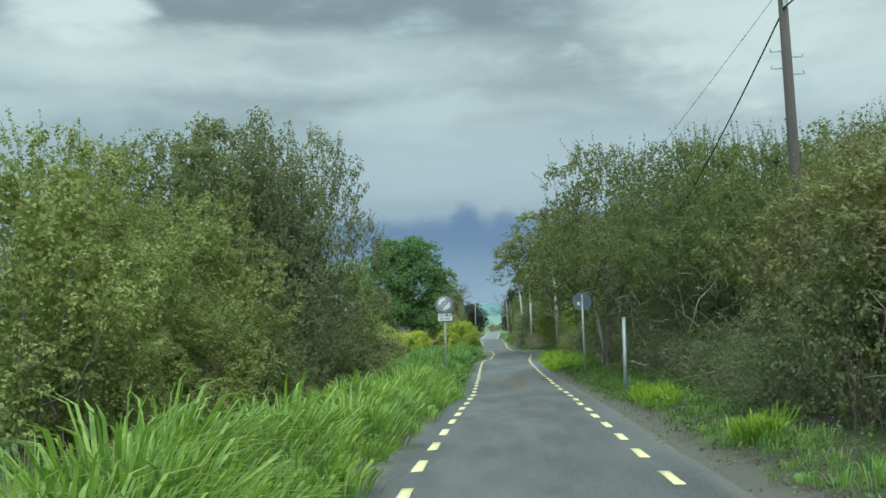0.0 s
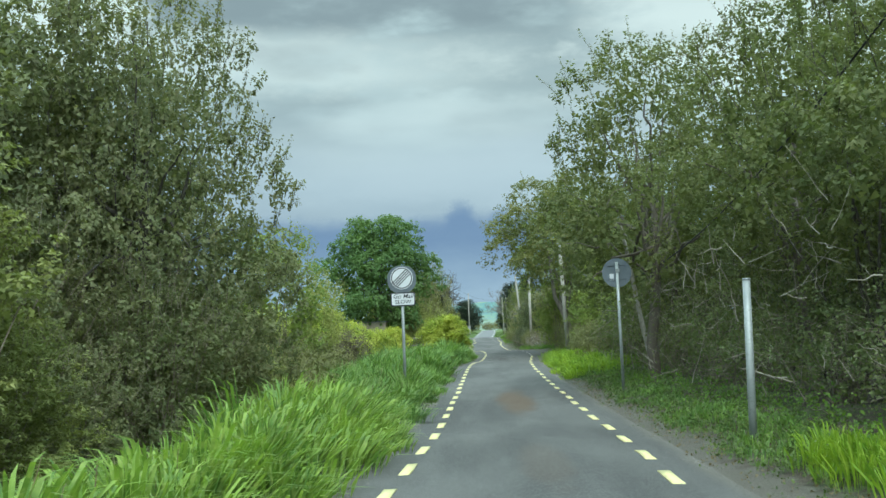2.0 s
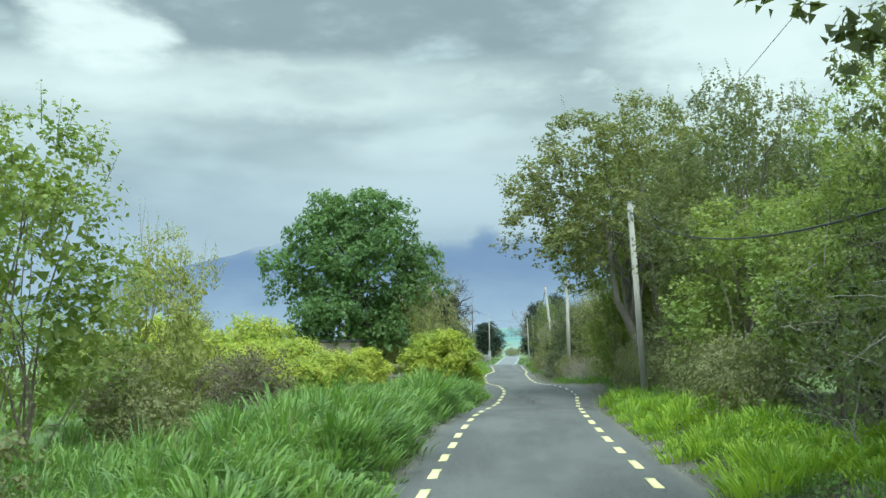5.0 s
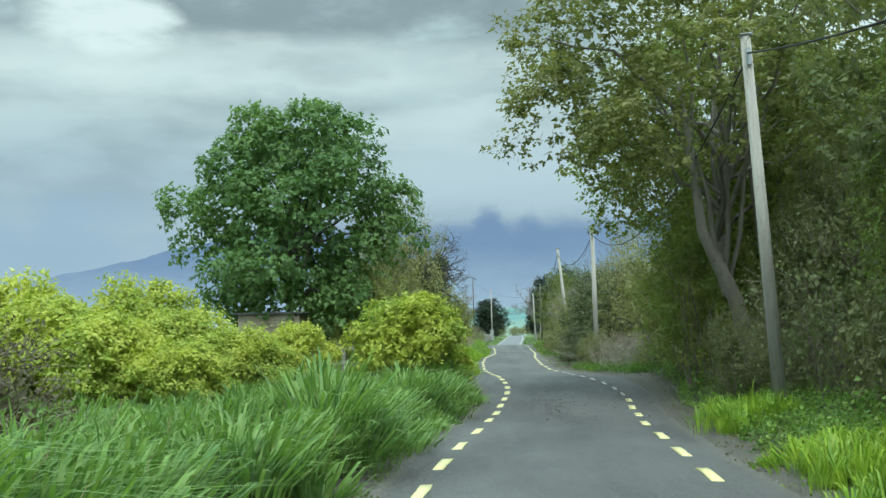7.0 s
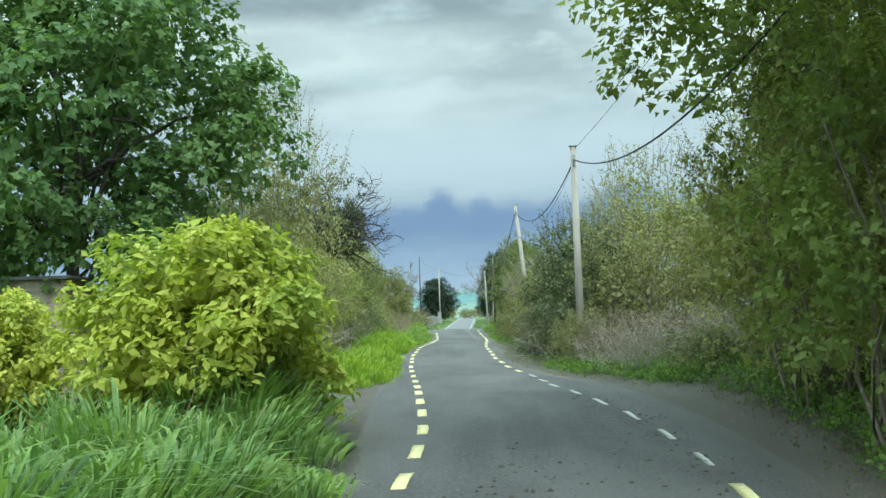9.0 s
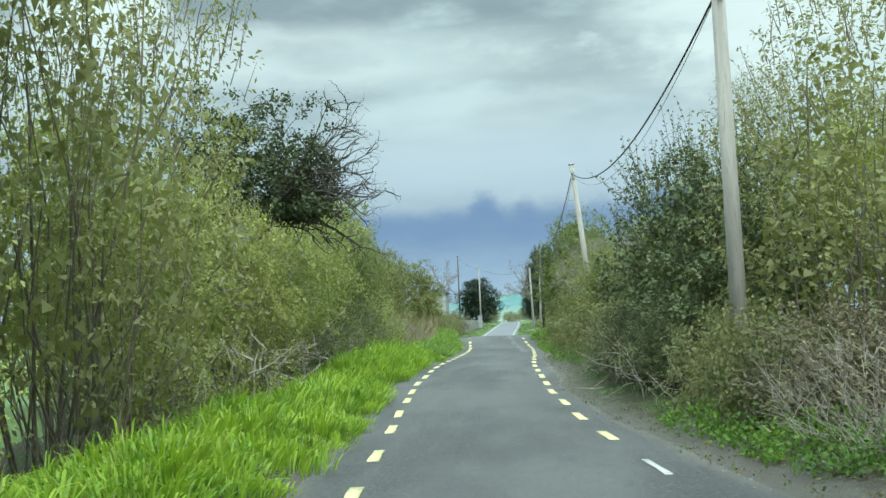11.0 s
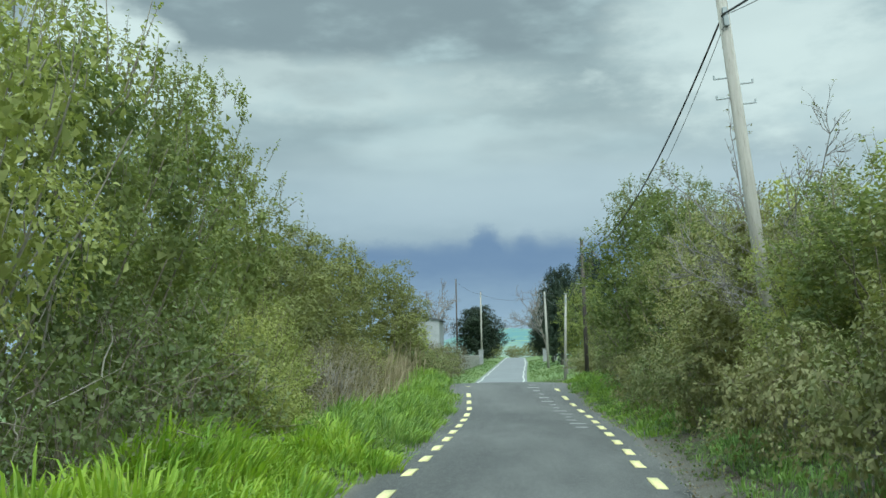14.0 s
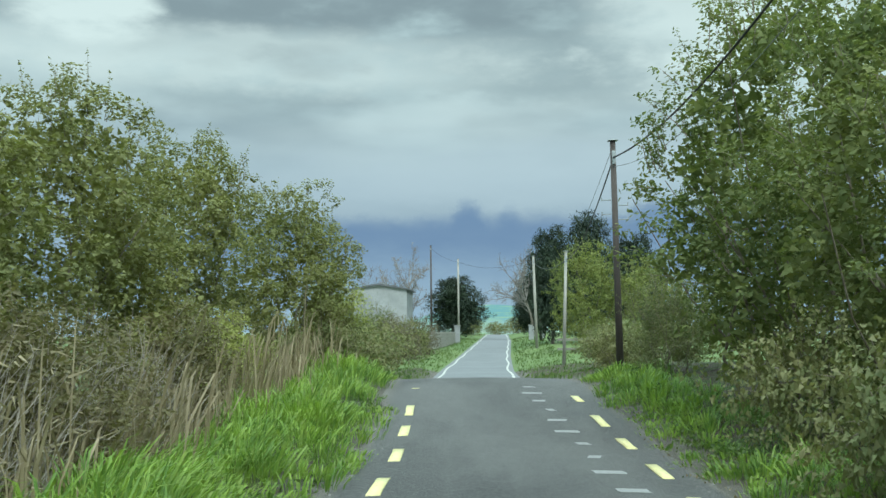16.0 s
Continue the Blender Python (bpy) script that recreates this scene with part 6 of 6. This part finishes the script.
def pole_top(i, drop):
    x, y, top, lean, *_ = POLES[i]
    return (x + lean, y - 0.12, top - drop)


behind = (6.2, -22.0, 8.0)
cable(behind, pole_top(0, 0.55), 0.7, 0.016, CABLE, "thick black cable between the poles")
cable(pole_top(0, 0.55), pole_top(1, 0.35), 3.75, 0.017, CABLE, "thick black cable sagging deep between the poles")
for i, sag in ((1, 1.5), (2, 1.0), (3, 0.95), (4, 0.5), (5, 0.5)):
    cable(pole_top(i, 0.4), pole_top(i + 1, 0.4), sag, 0.017, CABLE, "thick black cable sagging between the poles")
for i, sag, drop in ((0, 0.5, 0.12), (1, 0.3, 0.12), (2, 1.25, 0.42), (3, 1.2, 0.6), (4, 0.25, 0.12)):
    cable(pole_top(i, drop), pole_top(i + 1, drop), sag, 0.006, WIRE, "thin grey wire between the poles")
cable(pole_top(6, 0.3), pole_top(7, 0.3), 0.6, 0.012, CABLE, "cable crossing the lane")
cable(pole_top(7, 0.3), pole_top(8, 0.3), 0.3, 0.012, CABLE, "cable between far poles")


# ---------------------------------------------------------------- signs, posts, fence
def ring(bm, r0, r1, y, thick, n=48):
    """A flat ring facing -y."""
    a = [bm.verts.new((math.cos(2 * math.pi * i / n) * r, yy, math.sin(2 * math.pi * i / n) * r)) for r, yy in ((r0, y), (r1, y), (r1, y + thick), (r0, y + thick)) for i in range(n)]
    for i in range(n):
        j = (i + 1) % n
        for k in range(4):
            m = (k + 1) % 4
            bm.faces.new((a[k * n + i], a[k * n + j], a[m * n + j], a[m * n + i]))
    return bm


def disc(bm, r, y0, y1, n=48):
    bmesh.ops.create_cone(bm, cap_ends=True, segments=n, radius1=r, radius2=r, depth=y1 - y0, matrix=Matrix.Translation((0, (y0 + y1) / 2, 0)) @ Matrix.Rotation(math.pi / 2, 4, "X"))
    return bm


def plate(bm, w, h, y0, y1, rad):
    """A plate with rounded corners, facing -y."""
    pts = []
    for cx, cz, a0 in ((w / 2 - rad, h / 2 - rad, 0), (-w / 2 + rad, h / 2 - rad, 90), (-w / 2 + rad, -h / 2 + rad, 180), (w / 2 - rad, -h / 2 + rad, 270)):
        for i in range(7):
            a = radians(a0 + 15 * i)
            pts.append((cx + rad * math.cos(a), cz + rad * math.sin(a)))
    f = bm.faces.new([bm.verts.new((px, y0, pz)) for px, pz in pts])
    g = bmesh.ops.extrude_face_region(bm, geom=[f])
    bmesh.ops.translate(bm, vec=(0, y1 - y0, 0), verts=[v for v in g["geom"] if isinstance(v, bmesh.types.BMVert)])
    bmesh.ops.recalc_face_normals(bm, faces=bm.faces)
    return bm


def lettering(text, size, x, z, y, parent, mat, shear=0.0, stretch=1.0):
    cu = bpy.data.curves.new("lettering", "FONT")
    cu.body, cu.size, cu.align_x, cu.align_y, cu.shear, cu.extrude, cu.offset = text, size, "CENTER", "CENTER", shear, 0.001, 0.001
    cu.materials.append(mat)
    ob = new("lettering", cu)
    ob.parent = parent
    ob.matrix_basis = pose(x, y, z, 90, 0, 0) @ Matrix.Diagonal((stretch, 1, 1, 1))
    return ob


def speed_sign(x, y):
    z0 = float(land(x, y)) - 0.3
    thing = tagged(new("speed_limit_sign"), "white round end-of-limit sign over a slow plate on a steel post", "road sign")
    thing.matrix_basis = pose(x, y, z0, 0, -0.5, 0)
    c = 2.9 - z0
    part("post", rod(bmesh.new(), 0.038, 0.038, 0, c + 0.1, 16, 0.004), STEEL, thing, "galvanised steel post", True, pose(0, 0.05, 0))
    back = part("grey_backing", plate(bmesh.new(), 0.74, 0.70, 0, 0.006, 0.30), SIGN_BACK, thing, "grey backing board behind the disc", m=pose(0, 0.006, c - 0.03))
    d = part("disc", disc(bmesh.new(), 0.29, 0, 0.004), WHITE_FACE, thing, "white reflective disc", m=pose(0, -0.004, c))
    part("rim", ring(bmesh.new(), 0.245, 0.272, -0.003, 0.002), BLACK_FACE, d, "black rim")
    for i in range(4):
        bm = bmesh.new()
        o = (i - 1.5) * 0.052
        half = math.sqrt(0.245 ** 2 - o ** 2)
        box(bm, -half, -0.003, o - 0.013, half, -0.001, o + 0.013)
        part("bar", bm, BLACK_FACE, d, "black diagonal bar", m=pose(0, 0, 0, 0, -44, 0))
    p = part("plate", plate(bmesh.new(), 0.64, 0.355, 0, 0.004, 0.05), BLACK_FACE, thing, "black-edged supplementary plate", m=pose(0.02, -0.004, c - 0.545))
    part("face", plate(bmesh.new(), 0.58, 0.295, -0.003, -0.001, 0.035), WHITE_FACE, p, "white plate face")
    lettering("Go Mall", 0.155, 0, 0.075, -0.006, p, BLACK_FACE, 0.25, 1.05)
    lettering("SLOW", 0.135, 0, -0.07, -0.006, p, BLACK_FACE, 0.0, 1.1)
    for zz in (c + 0.02, c - 0.52):
        bm = bmesh.new()
        box(bm, -0.06, 0.015, -0.02, 0.06, 0.095, 0.02, 0.005)
        part("clip", bm, STEEL, thing, "steel post clip", m=pose(0, 0, zz))
    return thing


speed_sign(-1.83, 41.0)


def sign_from_behind(x, y):
    z0 = float(land(x, y)) - 0.3
    thing = tagged(new("round_sign_back"), "grey back of a round sign on a steel post", "road sign")
    thing.matrix_basis = pose(x, y, z0, 0, -0.8, 3)
    c = 2.88 - z0
    part("post", rod(bmesh.new(), 0.04, 0.04, 0, c + 0.28, 16, 0.004), STEEL, thing, "galvanised steel post", True)
    d = part("disc", disc(bmesh.new(), 0.38, 0.045, 0.051), SIGN_BACK, thing, "dull grey back of the disc", m=pose(0, 0, c))
    for zz in (-0.16, 0.20):
        bm = bmesh.new()
        box(bm, -0.26, 0.028, zz - 0.016, 0.26, 0.045, zz + 0.016, 0.003)
        part("rail", bm, SIGN_BACK, d, "stiffening rail")
    bm = bmesh.new()
    box(bm, -0.19, 0.041, -0.19, -0.085, 0.0445, -0.02)
    part("sticker", bm, WHITE_FACE, d, "white maker's sticker")
    bm = bmesh.new()
    box(bm, -0.035, -0.055, 0.02, 0.055, 0.03, 0.11, 0.006)
    part("clip", bm, STEEL, thing, "steel clamp", m=pose(0, 0, c))
    return thing


sign_from_behind(3.75, 41.2)


def marker_post(x, y, top):
    z0 = float(land(x, y)) - 0.3
    thing = tagged(new("steel_post"), "bare galvanised steel post without a sign", "post")
    thing.matrix_basis = pose(x, y, z0, 0, 0.4, 0)
    part("tube", rod(bmesh.new(), 0.05, 0.05, 0, top - z0, 18, 0.006), STEEL, thing, smooth=True)
    part("cap", rod(bmesh.new(), 0.054, 0.05, top - z0 - 0.01, top - z0 + 0.02, 18), STEEL, thing, "plastic end cap", True)
    return thing


marker_post(3.62, 28.0, 2.04)


def arrow_sign(x, y, z):
    thing = tagged(new("keep_right_sign"), "blue square sign with a white arrow in a ring", "road sign")
    thing.matrix_basis = pose(x, y, z, 0, 0.5, 0)
    part("board", plate(bmesh.new(), 0.76, 0.76, 0, 0.004, 0.02), BLUE_FACE, thing)
    part("ring", ring(bmesh.new(), 0.352, 0.372, -0.003, 0.002), WHITE_FACE, thing, "thin white ring")
    bm = bmesh.new()
    outline = [(-0.30, 0.045), (0.05, 0.045), (0.05, 0.155), (0.27, 0.0), (0.05, -0.155), (0.05, -0.045), (-0.30, -0.045)]
    f = bm.faces.new([bm.verts.new((a, -0.003, b)) for a, b in outline])
    g = bmesh.ops.extrude_face_region(bm, geom=[f])
    bmesh.ops.translate(bm, vec=(0, 0.002, 0), verts=[v for v in g["geom"] if isinstance(v, bmesh.types.BMVert)])
    bmesh.ops.recalc_face_normals(bm, faces=bm.faces)
    part("arrow", bm, WHITE_FACE, thing, "white arrow pointing down to the right", m=pose(0.01, 0, -0.01, 0, 42, 0))
    return thing


arrow_sign(-2.86, 89.30, 0.72)


def leaning_pole(foot, top):
    """A broken grey pole that leans out of the hedge."""
    foot, top = Vector(foot), Vector(top)
    thing = tagged(new("broken_pole"), "broken grey timber pole leaning out of the hedge", "pole")
    thing.matrix_basis = Matrix.Translation(foot) @ (top - foot).to_track_quat("Z", "Y").to_matrix().to_4x4()
    ln = (top - foot).length
    k = np.linspace(0, 1, 9)
    path = np.stack([0.03 * np.sin(k * 5), 0.02 * np.cos(k * 7), k * ln], 1)
    v, f = tubes(path[None], np.linspace(0.085, 0.05, 9)[None], 10)
    under("shaft", mesh_of("shaft", v, f, POLE_WOOD, True), thing)
    part("splinter", rod(bmesh.new(), 0.045, 0.008, ln - 0.02, ln + 0.22, 6), PALE_STICK, thing, "pale splintered end", m=pose(0, 0.02, 0, 2, 3, 0))
    return thing


leaning_pole((4.98, 43.1, -0.3), (4.24, 44.4, 4.4))


def rail_fence(x0, x1, y):
    thing = tagged(new("timber_fence"), "two-rail timber fence with grey weathered rails", "fence")
    z = float(land(x1, y))
    n = 4
    for i in range(n):
        x = x0 + (x1 - x0) * (i + 0.12) / n + 0.2
        bm = bmesh.new()
        box(bm, x - 0.06, y + 0.03, float(land(x, y)) - 0.4, x + 0.06, y + 0.14, z + 1.05, 0.012)
        part("post", bm, RAIL_WOOD, thing)
    for zz in (0.42, 0.93):
        bm = bmesh.new()
        box(bm, x0, y + 0.005, z + zz - 0.06, x1, y + 0.03, z + zz + 0.06, 0.006)
        part("rail", bm, RAIL_WOOD, thing)
    return thing


rail_fence(-9.5, -2.42, 89.33)


def wire_fence(x0, y0, x1, y1, n):
    for i in range(n):
        f = i / (n - 1)
        x, y = x0 + (x1 - x0) * f, y0 + (y1 - y0) * f
        z = float(land(x, y))
        ob = tagged(new("fence_post"), "grey wooden fence post in the field", "fence post", "field fence posts")
        ob.matrix_basis = pose(x, y, z - 0.3)
        part("stake", rod(bmesh.new(), 0.055, 0.05, 0, 1.35, 8, 0.01), RAIL_WOOD, ob, smooth=True)


wire_fence(8.5, 97, 16, 99, 6)


# ---------------------------------------------------------------- buildings and walls beyond
def shed(x, y, w, d, wall, roof, label, name="shed"):
    z = float(land(x, y))
    thing = tagged(new(name), label, "building")
    thing.matrix_basis = pose(x, y, z - 0.2)
    bm = bmesh.new()
    box(bm, -w / 2, -d / 2, 0, w / 2, d / 2, wall + 0.2, 0.02)
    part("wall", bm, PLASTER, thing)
    bm = bmesh.new()
    pts = [(-w / 2 - 0.25, wall + 0.12), (0, wall + roof + 0.2), (w / 2 + 0.25, wall + 0.12), (w / 2 + 0.25, wall + 0.22), (0, wall + roof + 0.34), (-w / 2 - 0.25, wall + 0.22)]
    f = bm.faces.new([bm.verts.new((a, -d / 2 - 0.2, b)) for a, b in pts])
    g = bmesh.ops.extrude_face_region(bm, geom=[f])
    bmesh.ops.translate(bm, vec=(0, d + 0.4, 0), verts=[v for v in g["geom"] if isinstance(v, bmesh.types.BMVert)])
    bmesh.ops.recalc_face_normals(bm, faces=bm.faces)
    part("roof", bm, ROOF, thing, "dark slate roof")
    bm = bmesh.new()
    pts = [(-w / 2, wall + 0.19), (w / 2, wall + 0.19), (0, wall + roof + 0.19)]
    f = bm.faces.new([bm.verts.new((a, -d / 2 + 0.005, b)) for a, b in pts])
    g = bmesh.ops.extrude_face_region(bm, geom=[f])
    bmesh.ops.translate(bm, vec=(0, d - 0.01, 0), verts=[v for v in g["geom"] if isinstance(v, bmesh.types.BMVert)])
    bmesh.ops.recalc_face_normals(bm, faces=bm.faces)
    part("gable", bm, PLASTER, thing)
    bm = bmesh.new()
    box(bm, -0.5, -d / 2 - 0.03, 0.2, 0.5, -d / 2 - 0.003, min(2.2, wall), 0.01)
    part("door", bm, ROOF, thing, "dark plank door")
    return thing




def boarded_shed(x, y, w, d, tall):
    """A small shed clad in broad tan boards under a flat roof."""
    thing = tagged(new("garden_shed"), "small shed clad in weathered tan boards under a tree", "building")
    thing.matrix_basis = pose(x, y, float(land(x, y)) - 0.15)
    bm = bmesh.new()
    box(bm, -w / 2 + 0.02, -d / 2 + 0.02, 0, w / 2 - 0.02, d / 2 - 0.02, tall, 0.01)
    part("body", bm, SHED_BOARD, thing)
    n = int(tall / 0.22)
    for i in range(n):
        bm = bmesh.new()
        z = tall * i / n
        box(bm, -w / 2, -d / 2 - 0.004, z + 0.008, w / 2, -d / 2 + 0.022, z + tall / n - 0.008, 0.006)
        part("board", bm, SHED_BOARD, thing)
    bm = bmesh.new()
    box(bm, -w / 2 - 0.12, -d / 2 - 0.14, tall + 0.002, w / 2 + 0.12, d / 2 + 0.12, tall + 0.07, 0.01)
    part("roof", bm, ROOF, thing, "thin dark felt roof")
    return thing


def long_hut(x, y, w, d, eave, ridge_z):
    """A low hut whose near roof slope faces the lane, with a white ridge cap."""
    thing = tagged(new("low_hut"), "low hut with a pale grey sheet roof and white ridge cap", "building")
    thing.matrix_basis = pose(x, y, float(land(x, y)) - 0.15)
    bm = bmesh.new()
    f = bm.faces.new([bm.verts.new((-w / 2, a, b)) for a, b in ((-d / 2, 0), (d / 2, 0), (d / 2, eave), (0, ridge_z - 0.05), (-d / 2, eave))])
    g = bmesh.ops.extrude_face_region(bm, geom=[f])
    bmesh.ops.translate(bm, vec=(w, 0, 0), verts=[v for v in g["geom"] if isinstance(v, bmesh.types.BMVert)])
    bmesh.ops.recalc_face_normals(bm, faces=bm.faces)
    part("wall", bm, SHED_BOARD, thing, "brown boarded wall")
    slope = math.degrees(math.atan2(ridge_z - eave, d / 2))
    run = math.hypot(ridge_z - eave, d / 2) + 0.18
    for side in (-1, 1):
        bm = bmesh.new()
        box(bm, -w / 2 - 0.15, -run, 0, w / 2 + 0.15, 0, 0.05, 0.01)
        for k in range(int(w / 0.4)):
            u = -w / 2 + 0.2 + 0.4 * k
            box(bm, u, -run, 0.045, u + 0.05, 0, 0.075, 0.008)
        part("roof_slope", bm, SHEET_ROOF, thing, "ribbed pale grey sheet", m=pose(0, 0, ridge_z, slope, 0, 0) if side < 0 else pose(0, 0, ridge_z, 0, 0, 180) @ pose(0, 0, 0, slope, 0, 0))
    bm = bmesh.new()
    box(bm, -w / 2 - 0.2, -0.14, ridge_z + 0.03, w / 2 + 0.2, 0.14, ridge_z + 0.11, 0.03)
    part("ridge_cap", bm, WHITE_METAL, thing, "white ridge cap")
    return thing


SHED_BOARD = two_scale("tan_boards", (0.27, 0.22, 0.17), (0.34, 0.29, 0.23), (0.42, 0.37, 0.30), 1.2, 16, 0.85)
SHEET_ROOF = two_scale("grey_sheet_roof", (0.30, 0.34, 0.36), (0.36, 0.40, 0.42), (0.45, 0.48, 0.5), 1.0, 10, 0.6)
WHITE_METAL = two_scale("white_ridge_metal", (0.66, 0.68, 0.68), (0.74, 0.76, 0.76), (0.8, 0.82, 0.82), 1.5, 12, 0.5)
boarded_shed(-8.25, 90.4, 2.2, 1.6, 2.55)
long_hut(-13.6, 97.0, 4.6, 3.6, 2.2, 2.85)
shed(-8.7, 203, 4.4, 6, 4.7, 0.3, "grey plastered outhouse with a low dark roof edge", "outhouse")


def stone_wall(x0, y0, x1, y1, high, label):
    """A low wall of rough stones in courses with joints between them."""
    thing = tagged(new("stone_wall"), label, "wall")
    rnd = random.Random(8)
    v0, v1 = Vector((x0, y0)), Vector((x1, y1))
    length = (v1 - v0).length
    ang = math.atan2(y1 - y0, x1 - x0)
    thing.matrix_basis = Matrix.Translation((x0, y0, float(land((x0 + x1) / 2, (y0 + y1) / 2)) - 0.1)) @ Matrix.Rotation(ang, 4, "Z")
    bm = bmesh.new()
    box(bm, 0, 0.03, 0, length, 0.37, high - 0.05)
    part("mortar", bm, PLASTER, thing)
    shapes = []
    for k in range(5):
        bm = bmesh.new()
        box(bm, -0.5, -0.5, -0.5, 0.5, 0.5, 0.5)
        for v in bm.verts:
            v.co += Vector((rnd.uniform(-0.07, 0.07), rnd.uniform(-0.05, 0.05), rnd.uniform(-0.09, 0.09)))
        me = bpy.data.meshes.new("stone")
        bm.to_mesh(me)
        bm.free()
        me.materials.append(STONE)
        shapes.append(me)
    z = 0.0
    while z < high - 0.08:
        h = rnd.uniform(0.18, 0.27)
        s = rnd.uniform(-0.2, 0)
        while s < length:
            w = rnd.uniform(0.3, 0.62)
            ob = under("stone", rnd.choice(shapes), thing)
            ob.matrix_basis = pose(s + w / 2, 0.2, z + h / 2) @ Matrix.Diagonal((w - 0.025, 0.44, h - 0.02, 1))
            s += w
        z += h
    return thing


stone_wall(-4.6, 200, -3.4, 216, 1.5, "rough stone wall along the far verge")


def gate_pier(x, y, h):
    thing = tagged(new("gate_pier"), "pale plastered gate pier with a flat cap", "gate pier")
    thing.matrix_basis = pose(x, y, float(land(x, y)) - 0.1)
    bm = bmesh.new()
    box(bm, -0.25, -0.25, 0, 0.25, 0.25, h, 0.02)
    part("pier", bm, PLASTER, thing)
    bm = bmesh.new()
    box(bm, -0.32, -0.32, h, 0.32, 0.32, h + 0.1, 0.02)
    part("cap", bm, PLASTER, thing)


gate_pier(-3.2, 217, 1.7)
gate_pier(3.9, 222, 1.5)
gate_pier(5.0, 222.4, 1.5)
rail_fence(3.6, 9.0, 178.0)
